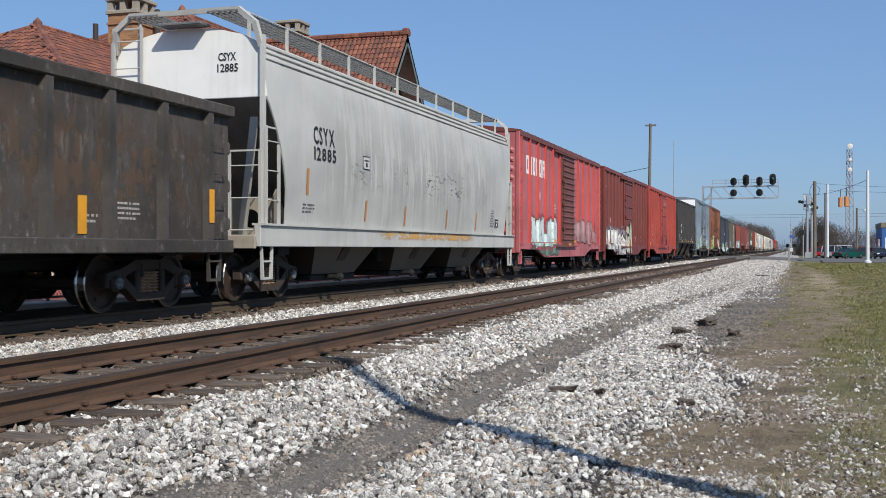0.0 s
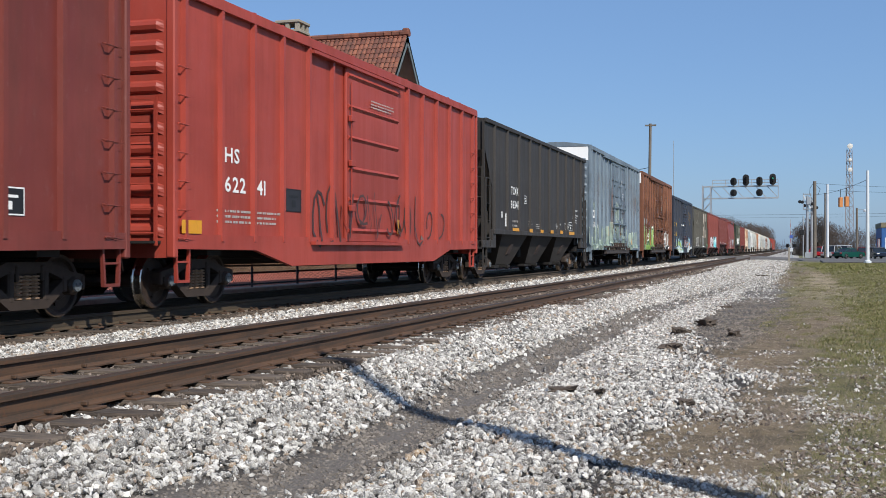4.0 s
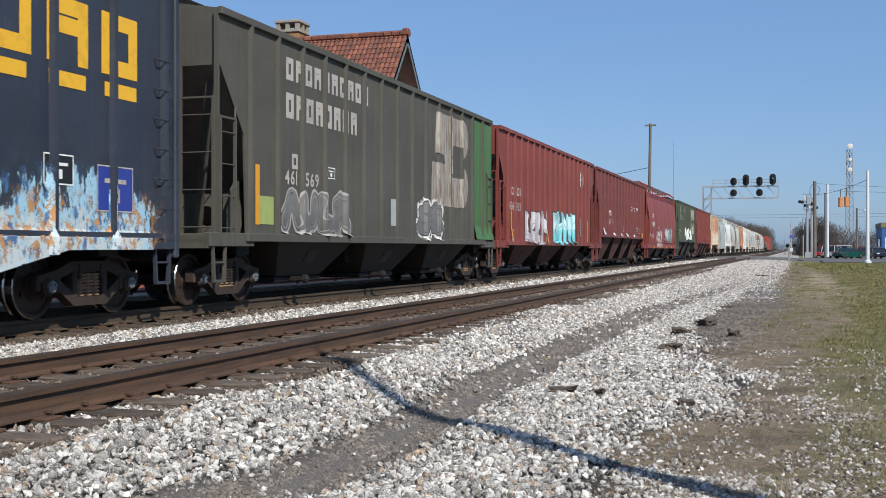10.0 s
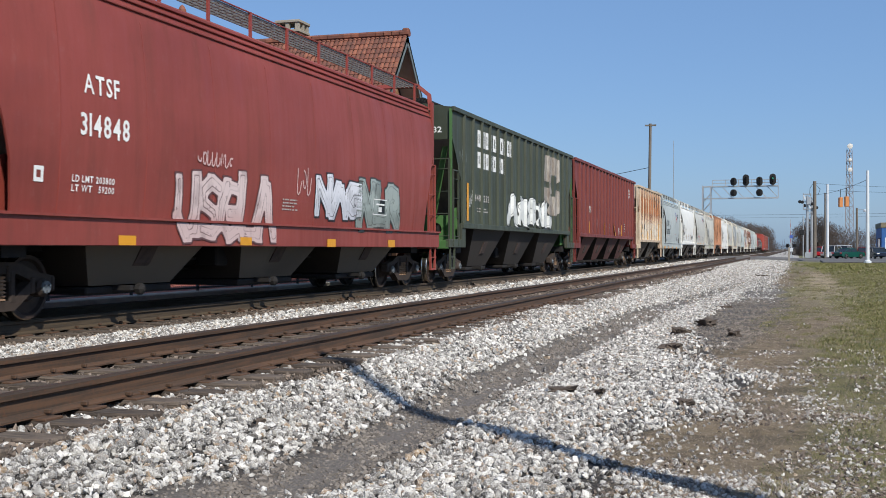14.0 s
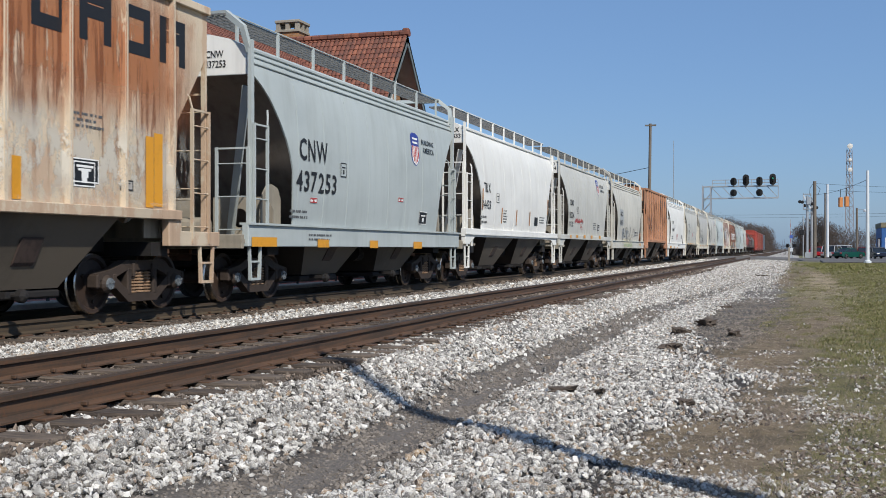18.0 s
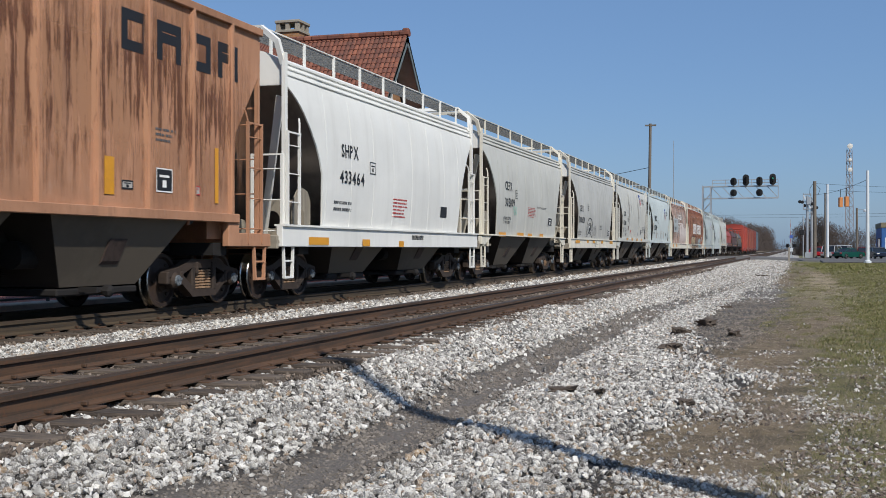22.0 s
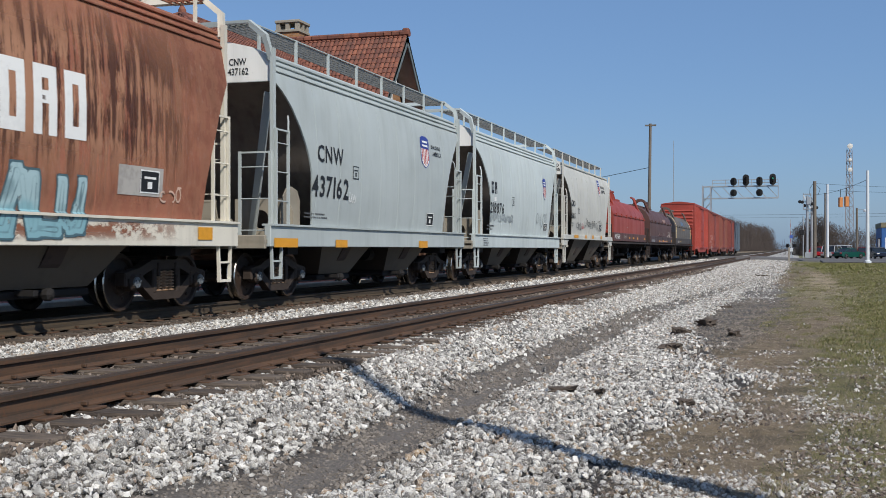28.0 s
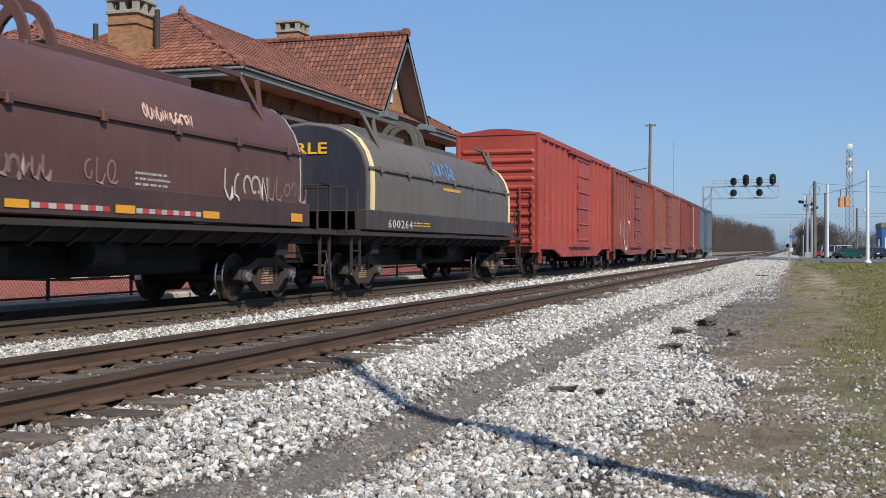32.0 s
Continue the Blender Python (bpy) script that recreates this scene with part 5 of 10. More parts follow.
def coil_car(label, y0, y1, hood, frame_mat, sillmat, top=3.66, bandmat=None, trim=None):
    """A steel coil car under a rounded lift-off hood; y0, y1 are the hood's ends."""
    car, L = car_root("coil_car", label, y0, y1)
    fr = L / 2 + 1.25
    W = 1.45
    prof = [(W, 1.72), (W + 0.01, 2.2), (W, 2.62), (1.42, 2.75), (1.33, 3.0), (1.14, 3.28), (0.86, 3.48), (0.48, 3.6), (0, top)]
    ring = prof + [(-x, z) for x, z in prof[-2::-1]]
    st = [(-L / 2, 0.97), (-L / 2 + 0.06, 1.0), (L / 2 - 0.06, 1.0), (L / 2, 0.97)]
    if not bandmat:
        near = [(0.0, 0.975), (0.04, 0.992), (0.12, 1.0)]
        st = [(-L / 2 + e, k) for e, k in near] + [(L / 2 - e, k) for e, k in near[::-1]]
    m = Mesh().rings([[(x * (0.55 + 0.45 * k) if z > 2.0 else x * (0.8 + 0.2 * k), y, 1.72 + (z - 1.72) * k) for x, z in ring] for y, k in st])
    hd = part("hood", m, hood, car, "", None, True)
    if bandmat:
        for yy in (-L / 2 - 0.006, L / 2 + 0.006):
            part("hood_end", Mesh().rings([[(x * 0.95, yy, 1.74 + (z - 1.72) * 0.95) for x, z in ring], [(x * 0.95, yy * 0.999, 1.74 + (z - 1.72) * 0.95) for x, z in ring]]), paint("hood_end_black", (40, 40, 48), 0.05, 0.2, 0.1), hd, "blue-black hood end")
    if trim:
        for y in (-L / 2 + 0.14, L / 2 - 0.14):
            part("hood_edge", Mesh().rings([[(x * 1.005, yy, 1.72 + (z - 1.72) * 1.005) for x, z in ring] for yy in (y - 0.025, y + 0.025)], True, False), trim, hd, "thin pale edge line")
    m = Mesh()
    for s in (-1, 1):
        m.beam((s * (W + 0.02), -L / 2, 2.64), (s * (W + 0.02), L / 2, 2.64), 0.05)
        for i in range(7):
            y = -L / 2 + 0.7 + (L - 1.4) * i / 6
            m.box(min(s * W, s * (W + .08)), max(s * W, s * (W + .08)), y - 0.06, y + 0.06, 2.56, 2.72, 0.015)
    part("hood_seam_rail", m, hood, hd)
    for y in (-0.28, 0.28):
        arc = [(math.cos(a), math.sin(a)) for a in np.linspace(0, math.pi, 13)]
        loops = [[(r * 0.5 / 0.54 * c, yy, 3.58 + r * 1.24 * t) for r, yy in ((0.60, y - 0.04), (0.60, y + 0.04), (0.46, y + 0.04), (0.46, y - 0.04))] for c, t in arc]
        part("lifting_lug", Mesh().rings(loops), hood, hd)
    part("lug_base", Mesh().box(-0.55, 0.55, -0.34, 0.34, 3.52, 3.64, 0.02), hood, hd)
    m = Mesh()
    for s in (-1, 1):
        m.box(-0.24, 0.24, *sorted((s * 0.5, s * (L / 2 - 1.9))), 3.55, 3.80, 0.02)
    part("ridge_box", m, hood, hd)
    for s in (-1, 1):
        y = s * (L / 2 - 1.2)
        for t in (-1, 1):
            m = Mesh()
            m.tube([(t * 0.95, y - 0.34, 3.9), (t * 1.2, y, 3.16), (t * 0.95, y + 0.34, 3.9)], 0.07, 4)
            g = part("hood_guide", m, hood, hd)
            part("guide_bar", Mesh().beam((t * 0.95, y - 0.36, 3.9), (t * 0.95, y + 0.36 - s * 1.6, 3.9), 0.08), hood, g)
    if bandmat:
        for y in (-L / 2 + 0.2, L / 2 - 0.2):
            m = Mesh().rings([[(x * 1.006, yy, 1.72 + (z - 1.72) * 1.006) for x, z in ring] for yy in (y - 0.14, y + 0.14)], True, False)
            part("hood_band", m, bandmat, hd, "pale yellow painted band")
    m = Mesh()
    for s in (-1, 1):
        q = Mesh().box(min(s * 1.2, s * 1.5), max(s * 1.2, s * 1.5), -L / 2 - 0.2, L / 2 + 0.2, 1.30, 1.74, 0.02)
        part("side_sill", q, sillmat, car)
        m.box(min(s * 1.2, s * 1.58), max(s * 1.2, s * 1.58), -fr, fr, 1.18, 1.26)
        k = 16
        for i in range(k):
            y = -L / 2 + L * (i + 0.5) / k
            m.beam((s * 1.55, y, 1.18), (s * 1.2, y, 0.95), 0.05)
    m.box(-1.2, 1.2, -fr + 0.3, fr - 0.3, 1.0, 1.3)
    part("deck_frame", m, frame_mat, car)
    for s in (-1, 1):
        y = s * fr
        m = Mesh().box(-1.5, 1.5, min(y, y - s * 1.2), max(y, y - s * 1.2), 1.22, 1.27)
        part("end_platform", m, frame_mat, car)
        m = Mesh()
        for x in (-1.45, 1.45):
            m.tube([(x, y, 1.25), (x, y, 2.15), (x, y - s * 0.6, 2.15), (x, y - s * 0.6, 1.25)], 0.045, 6)
        m.tube([(-1.45, y, 2.15), (1.45, y, 2.15)], 0.04, 6)
        part("handrail", m, frame_mat, car)
        for x in (-1.5, 1.5):
            ladder(car, frame_mat, x, x, y - s * 0.15, y - s * 0.6, 0.42, 1.3, 3, "step_ladder")
    m = Mesh().box(-0.5, 0.5, -L / 2 + 2, L / 2 - 2, 0.5, 1.0, 0.05)
    m.turned([(-0.35, 0.0), (-0.33, 0.2), (0.33, 0.2), (0.35, 0.0)], (1.05, 0.5, 0.85), "y", 14)
    part("coil_trough", m, M_UNDER, car)
    underframe(car, 2 * fr, 1.9)
    SIDES.append(lambda y, z: float(np.interp(z, [1.75, 1.76, 2.62, 3.0, 3.28], [1.502, W, W + 0.005, 1.34, 1.16])))
    return car

# ---------------------------------------------------------------- the train, from its head
P_GONDOLA = paint("gondola_black", (56, 51, 46), 0.55, 0.5, 0.35, 0.75, (92, 66, 50), 1.0)
P_PALE = paint("pale_grey_paint", (176, 175, 169), 0.06, 0.2, 0.1)
P_PINK = paint("faded_pink_red", (168, 92, 94), 0.1, 0.25, 0.16)
P_POSTRED = paint("bright_red_posts", (186, 64, 54), 0.08, 0.25, 0.15)
P_BRDOOR = paint("brown_door", (106, 54, 44), 0.2, 0.3, 0.15)
P_OXIDE = paint("oxide_red", (112, 47, 38), 0.15, 0.35, 0.14)
P_BRIGHT = paint("bright_oxide_red", (152, 58, 44), 0.12, 0.3, 0.14)
P_CHAR = paint("charcoal_paint", (48, 44, 41), 0.12, 0.25, 0.1, 0.6)
P_WBLUE = paint("weathered_blue", (108, 122, 133), 0.6, 0.4, 0.2, 0.5, (128, 92, 66))
P_RUSTBR = paint("rust_brown", (112, 69, 47), 0.6, 0.5, 0.25, 0.7, (80, 48, 34), 0.35)
P_NAVY = paint("navy_blue", (42, 48, 60), 0.12, 0.2, 0.15)
P_SOOT = paint("sooted_green", (76, 74, 66), 0.1, 0.3, 0.12, 0.65)
P_GREEN = paint("cascade_green", (70, 108, 58), 0.1, 0.3, 0.12)
P_MINRED = paint("mineral_red", (122, 56, 47), 0.1, 0.25, 0.12)
P_DULLRED = paint("dull_mineral_red", (110, 51, 45), 0.1, 0.3, 0.12)
P_HOPRED = paint("hopper_red", (132, 58, 48), 0.08, 0.28, 0.12)
P_DKGREEN = paint("dark_green", (60, 66, 52), 0.1, 0.35, 0.15)
P_R4 = paint("plum_red", (112, 46, 38), 0.12, 0.3, 0.12)
P_RUSTCRM = paint("rusted_cream", (196, 180, 156), 0.74, 0.35, 0.15, 0.6, (160, 102, 64))
P_COOL = paint("cool_grey", (168, 175, 173), 0.05, 0.16, 0.08)
P_WHT = paint("off_white", (220, 219, 213), 0.03, 0.1, 0.06)
P_CREAM = paint("pale_cream_grey", (186, 185, 177), 0.08, 0.15, 0.07)
P_G8 = paint("stained_white", (190, 187, 176), 0.22, 0.22, 0.1, 0.5, (150, 104, 62))
P_G3 = paint("rust_orange", (168, 122, 92), 0.62, 0.35, 0.2, 0.7, (130, 84, 60), 0.3)
P_BLW = paint("pale_blue_grey", (184, 192, 190), 0.06, 0.14, 0.07)
P_PATCHY = paint("patched_orange_grey", (178, 156, 142), 0.85, 0.4, 0.25, 0.65, (120, 74, 58), 0.4)
P_RUSTRED = paint("heavy_rust_red", (136, 82, 60), 0.7, 0.5, 0.3, 0.75, (170, 122, 92), 0.5)
P_RC = paint("coil_red", (144, 58, 45), 0.1, 0.25, 0.12)
P_BC = paint("coil_maroon", (84, 54, 47), 0.12, 0.35, 0.12)
P_KC = paint("coil_charcoal", (92, 85, 78), 0.1, 0.25, 0.1)
P_X2 = paint("brown_red", (126, 58, 46), 0.2, 0.3, 0.12)
P_X3 = paint("faded_brown", (128, 72, 58), 0.3, 0.35, 0.15)
P_BX = paint("slate_blue", (76, 88, 100), 0.2, 0.3, 0.12)
P_PATCH = paint("white_patch", (246, 245, 242), 0.05, 0.08, 0.03)
P_SILLC = paint("cream_sill", (212, 206, 190), 0.25, 0.3, 0.08)


# slope sheets: shade under the ends put into a darker paint, with grime
M_SLOPE = paint("shaded_slope_sheet", (108, 99, 90), 0.2, 0.5, 0.25, 0.8)


def train():
    gondola("dark weathered steel gondola with rusty stains", -1.0, 15.98, P_GONDOLA)
    curved_hopper("long pale grey covered hopper with rounded sides", 17.32, 34.42, P_PALE, None, 4.45, 3, [(0, 3.5), (0.3, 3.0), (0.55, 2.4), (0.7, 1.9), (0.75, 1.4)])
    boxcar("faded pink-red boxcar with brown corrugated door and graffiti", 35.64, 51.49, P_PINK, 4.76, 13, (-1.0, 1.55), P_BRDOOR, style="corrugated", roofmat=P_BRDOOR, fish=True, postmat=P_POSTRED)
    boxcar("dark oxide-red boxcar with silver graffiti", 52.82, 68.71, P_OXIDE, 4.76, 15, (-1.55, 1.4))
    boxcar("bright oxide-red boxcar with a black tag", 69.82, 86.06, P_BRIGHT, 4.76, 15, (-1.6, 1.5))
    ribbed_hopper("charcoal covered hopper with white lettering", 87.0, 103.16, P_CHAR, 1.45, 4.68, 10, 3)
    boxcar("weathered blue high boxcar with double plug doors", 104.59, 120.77, P_WBLUE, 5.44, 15, (-2.2, 2.2), style="plug", fish=False, endcap=P_PATCH)
    boxcar("rust-brown high boxcar with green graffiti", 122.39, 138.63, P_RUSTBR, 5.44, 15, (-2.2, 2.2), style="plug", fish=False, endcap=P_PATCH)
    boxcar("navy blue boxcar with yellow emblem and pale blue graffiti", 140.07, 155.81, P_NAVY, 4.80, 13, (-0.6, 2.5), style="corrugated")
    ribbed_hopper("soot-darkened green covered hopper with white emblem", 157.08, 173.41, P_SOOT, 1.12, 4.66, 15, 3, endmat=P_SOOT)
    ribbed_hopper("mineral-red covered hopper with turquoise graffiti", 174.48, 191.02, P_MINRED, 1.12, 4.64, 17, 3)
    ribbed_hopper("dull red covered hopper with white patches along the sill", 192.12, 209.23, P_DULLRED, 1.56, 4.62, 15, 4)
    curved_hopper("red covered hopper with rounded sides and grey graffiti", 210.47, 227.01, P_HOPRED, None, 4.45, 3, [(0, 3.5), (0.3, 3.0), (0.55, 2.4), (0.7, 1.9), (0.75, 1.4)])
    ribbed_hopper("dark green covered hopper with white lettering", 228.68, 245.17, P_DKGREEN, 1.56, 4.62, 17, 3, endmat=P_GREEN)
    ribbed_hopper("plum-red covered hopper with yellow strips", 245.9, 263.74, P_R4, 1.52, 4.62, 18, 4)
    ribbed_hopper("rust-streaked cream short covered hopper", 265.12, 276.76, P_RUSTCRM, 1.42, 4.55, 9, 2)
    curved_hopper("cool grey short covered hopper with round sides", 278.38, 289.80, P_COOL)
    curved_hopper("clean off-white short covered hopper", 291.04, 302.65, P_WHT, None, lines=False)
    curved_hopper("pale cream-grey short covered hopper", 303.96, 315.61, P_CREAM, None, lines=False)
    curved_hopper("stained white short covered hopper with grey tag", 316.92, 328.03, P_G8)
    ribbed_hopper("rust-orange short covered hopper with posts", 329.63, 341.21, P_G3, 1.42, 4.55, 9, 2)
    curved_hopper("bright white short covered hopper", 342.34, 354.30, P_WHT)
    curved_hopper("off-white covered hopper with red stencil", 355.41, 366.96, P_CREAM, P_SILLC, deep=False)
    curved_hopper("pale grey covered hopper with a drawn eye", 368.75, 379.98, P_PALE, P_SILLC)
    curved_hopper("pale cream-grey short covered hopper with stains", 381.21, 392.87, P_CREAM, None, lines=False)
    curved_hopper("pale blue-grey short covered hopper", 394.26, 405.77, P_BLW, None, lines=False)
    curved_hopper("patchy orange and grey covered hopper", 407.01, 418.87, P_PATCHY, P_SILLC)
    curved_hopper("heavily rusted red covered hopper with white bars", 420.25, 436.72, P_RUSTRED, P_SILLC, 4.35, 3, [(0, 3.5), (0.3, 3.0), (0.55, 2.4), (0.7, 1.9), (0.75, 1.4)], walk_mat=P_RUSTRED)
    curved_hopper("cool grey short covered hopper with round sides", 438.53, 449.66, P_COOL)
    curved_hopper("pale blue-grey short covered hopper", 451.36, 462.51, P_BLW)
    curved_hopper("pale cream-grey covered hopper with black tag", 464.01, 475.30, P_CREAM, None, lines=False)
    coil_car("red coil car under a rounded hood", 476.9, 488.99, P_RC, M_COILFRAME, paint("coil_sill_brown", (84, 50, 43), 0.2, 0.35, 0.15))
    coil_car("maroon coil car under a rounded hood", 491.77, 504.37, P_BC, M_COILFRAME, paint("coil_sill_dark", (66, 44, 40), 0.2, 0.35, 0.15), trim=M_LABELW)
    coil_car("charcoal coil car with pale yellow bands", 507.71, 520.11, P_KC, M_COILFRAME, paint("coil_sill_black", (58, 50, 45), 0.2, 0.35, 0.15), bandmat=paint("band_yellow", (230, 202, 150), 0.05, 0.2, 0.05))
    boxcar("bright oxide-red boxcar with corrugated ends", 524.07, 540.0, P_BRIGHT, 4.95, 15, (-1.0, 1.9))
    boxcar("brown-red boxcar with white tag", 541.3, 557.4, P_X2, 4.9, 15, (-1.0, 1.9))
    boxcar("faded brown boxcar with a grey door", 558.6, 574.6, P_X3, 4.9, 13, (-1.5, 1.5), P_X2)
    boxcar("dark red boxcar with a pale streak", 575.8, 592.4, P_OXIDE, 4.9, 15, (-1.0, 1.9))
    boxcar("slate blue boxcar at the end of the train", 593.8, 610.0, P_BX, 4.9, 13, (-1.5, 1.5))


train()


def end_marks():
    """Lettering on the ends that face the camera."""
    end_text(33, -0.6, 0.5, 2.95, 3.2, -6.23, "CRLE", M_GOLD)
    for i, z, h, rows in ((1, 3.95, 0.16, ("CSYX", "12885")), (17, 3.95, 0.14, ("TILX", "34433")), (22, 3.9, 0.15, ("CEFX", "303109")), (23, 3.9, 0.15, ("CEFX", "300620")), (18, 3.95, 0.14, ("CMO", "15234")), (24, 3.95, 0.14, ("CMO", "15281")), (30, 3.95, 0.14, ("CMO", "15185")), (16, 3.95, 0.14, ("CNW", "437253")), (28, 3.95, 0.14, ("CNW", "437162"))):
        half = 0.5 * CAR_LEN[i]
        dx = 0.36 if i in (17, 18, 24, 30) else 0.0
        end_text(i, 0.6 + dx, 0.94 + dx, z + h * 1.2, z + 2.1 * h, -half - 0.012, rows[0], M_BLACKT)
        end_text(i, 0.58 + dx, 0.98 + dx, z, z + 0.9 * h, -half - 0.012, rows[1], M_BLACKT)
    for i, t in ((13, "448232"), (10, "430503"), (11, "429780"), (15, "3178"), (20, "3233")):
        half = 0.5 * CAR_LEN[i]
        end_text(i, 0.45, 1.2, 3.98, 4.14, -half - 0.012, t, M_BLACKT if i in (15, 20) else M_WHITE)


end_marks()


# ---------------------------------------------------------------- lettering, emblems and sprayed tags
def markings():
    grime(0, -8.2, 8.3, 1.06, 2.95, (98, 78, 62), 1, "rust_patch", "brown rust and scraped steel", 1.6, 0.8, 0.47, 0.6)
    grime(0, -8.2, 8.3, 1.06, 2.95, (126, 120, 112), 2, "scrape", "pale scrapes", 3.0, 0.5, 0.56, 0.5, 0.0035)
    strip(0, 4.56, 4.75, 1.09, 1.58)
    strip(0, 7.70, 7.86, 1.30, 1.81, 0.112)
    lines(0, 3.83, 4.15, 0.84, 1.01, 3)
    lines(0, 4.72, 5.02, 1.22, 1.37, 2)
    lines(0, 5.44, 6.01, 1.28, 1.55, 4)
    lines(0, 7.01, 7.38, 0.91, 1.06, 2)
    text(1, -6.72, -5.73, 2.86, 3.20, "CSYX")
    text(1, -6.72, -5.68, 2.56, 2.81, "12885")
    lines(1, -7.15, -6.54, 1.55, 1.75, 3, M_BLACKT)
    strip(1, -7.07, -6.85, 1.90, 2.38)
    strip(1, -4.09, -3.83, 1.48, 1.91)
    strip(1, -1.61, -1.34, 1.44, 1.88)
    strip(1, 1.61, 1.91, 1.44, 1.90)
    strip(1, 4.39, 4.68, 1.43, 1.90)
    sign(1, -4.25, -3.86, 2.55, 2.83, M_CAR_GREY, M_BLACKT)
    sillstain(1, -3.43, 4.33, 1.11, 1.30)
    sign(1, 6.51, 6.96, 1.52, 1.81, M_BLACKT, M_WHITE)
    lines(1, 6.03, 6.46, 1.54, 2.06, 7, M_BLACKT)
    grime(1, -5.6, 5.8, 2.1, 2.9, (84, 82, 80), 3, lo=0.59, most=0.7)
    grime(1, -7.2, 7.4, 1.4, 4.1, (120, 116, 108), 5, "grime_film", "faint vertical grime runs", 2.6, 0.18, 0.46, 0.16, 0.0035)
    bars(2, -6.74, -3.81, 3.45, 4.07, 6, M_WHITE)
    graf(2, -6.12, -1.63, 0.62, 1.5, 5, (92, 112, 98), (44, 66, 54), (150, 62, 74), 33, None, 0.006, sharp=True)
    graf(2, -6.12, -1.63, 0.95, 2.12, 5, (190, 204, 202), (66, 96, 70), (216, 222, 220), 31, (150, 44, 64))
    graf(2, 1.87, 7.31, 1.10, 2.10, 6, (150, 112, 112), (88, 66, 66), (182, 150, 148), 32)
    lines(2, -2.46, -1.85, 3.05, 3.13, 2)
    rows(2, -2.45, -1.89, 2.24, 2.59, "SECURE BOTH|HASPS BEFORE|MOVING CAR", M_WHITE)
    sign(2, -4.87, -4.55, 2.66, 2.91, P_PINK, M_WHITE)
    strip(2, 0.07, 0.59, 1.00, 1.13)
    strip(2, 1.80, 2.28, 1.15, 1.27)
    strip(2, -2.57, -2.07, 1.13, 1.26)
    strip(2, -5.19, -4.68, 1.15, 1.26)
    sign(2, 6.27, 6.71, 1.46, 1.99, M_BLACKT, M_LABELW)
    text(3, -6.56, -5.59, 2.15, 2.42, "YV RR", M_WHITE)
    text(3, -6.56, -5.63, 1.77, 2.05, "7006", M_WHITE)
    graf(3, -7.49, -1.63, 0.64, 1.98, 7, (176, 174, 172), (50, 50, 54), (236, 232, 224), 41, (116, 110, 122), lift=0.004, sharp=True)
    graf(3, -1.40, 0.72, 0.69, 2.34, 2, (214, 200, 176), (70, 66, 60), (150, 176, 140), 42, lift=0.004, sharp=True)
    tag(3, -7.45, -7.03, 3.86, 3.98, (226, 224, 220), 43)
    tag(3, 2.51, 3.51, 1.22, 1.68, (210, 180, 176), 44)
    strip(3, -6.84, -6.71, 1.02, 1.63)
    strip(3, -4.35, -4.22, 1.01, 1.46)
    strip(3, -2.14, -2.00, 1.01, 1.50)
    strip(3, -0.15, 0.45, 1.09, 1.22)
    sign(3, 5.26, 5.83, 1.29, 1.62, M_BLACKT, M_WHITE)
    lines(3, -1.29, -0.58, 3.09, 3.15, 2)
    lines(3, -0.15, 0.45, 2.62, 2.65, 1)
    text(4, -6.76, -6.27, 2.28, 2.52, "HS", M_WHITE)
    text(4, -6.76, -5.50, 1.81, 2.06, "62 241", M_WHITE)
    tag(4, -3.31, -1.41, 0.89, 2.23, (66, 44, 40), 51, 0.09)
    tag(4, -1.41, 5.01, 0.92, 2.24, (72, 50, 46), 52, 0.07)
    strip(4, 1.22, 1.71, 1.24, 1.56)
    strip(4, -7.92, -7.34, 1.13, 1.33)
    sign(4, -4.26, -3.62, 1.57, 1.98, M_SIGNBLACK, M_BLACKT)
    lines(4, -0.37, 1.04, 3.85, 4.04, 3)
    lines(4, -6.76, -4.39, 1.29, 1.55, 3)
    text(5, -4.80, -3.84, 2.63, 2.89, "TCMX", M_WHITE)
    text(5, -4.84, -3.84, 2.19, 2.45, "96341", M_WHITE)
    sign(5, -3.17, -2.84, 2.41, 2.68, P_CHAR, M_WHITE)
    sign(5, -5.76, -5.37, 1.60, 2.02, M_WHITE, M_LABELW)
    sign(5, -6.23, -6.04, 1.86, 2.06, M_WHITE, M_LABELW)
    lines(5, -4.77, -3.87, 1.58, 1.86, 2)
    lines(5, -2.49, -1.94, 1.62, 1.87, 3)
    lines(5, -1.40, -0.40, 1.60, 1.78, 3)
    sign(5, 4.55, 5.27, 1.62, 1.97, M_BLACKT, M_WHITE)
    strip(5, -5.10, -4.21, 1.47, 1.57)
    strip(5, -2.73, -2.23, 1.46, 1.58)
    strip(5, -1.02, -0.54, 1.46, 1.58)
    strip(5, 0.68, 1.20, 1.47, 1.59)
    strip(5, 2.43, 2.97, 1.48, 1.60)
    strip(5, 4.20, 5.27, 1.46, 1.58)
    graf(6, -8.18, -3.14, 0.80, 1.98, 5, (138, 156, 142), (178, 190, 178), (172, 184, 168), 71, sharp=True, ghost=True)
    for k, (a, b, c, d, n) in enumerate(((-2.7, -1.7, 0.81, 2.3, 1), (-1.75, -0.35, 1.0, 3.3, 1), (0.2, 1.7, 0.85, 2.5, 1), (1.9, 3.7, 0.81, 1.95, 2), (3.9, 5.4, 0.85, 1.85, 2), (5.9, 7.1, 0.9, 1.9, 1))):
        graf(6, a, b, c, d, n, (140, 158, 146), (186, 196, 184), (176, 188, 172), 72 + 7 * k, sharp=True, ghost=True)
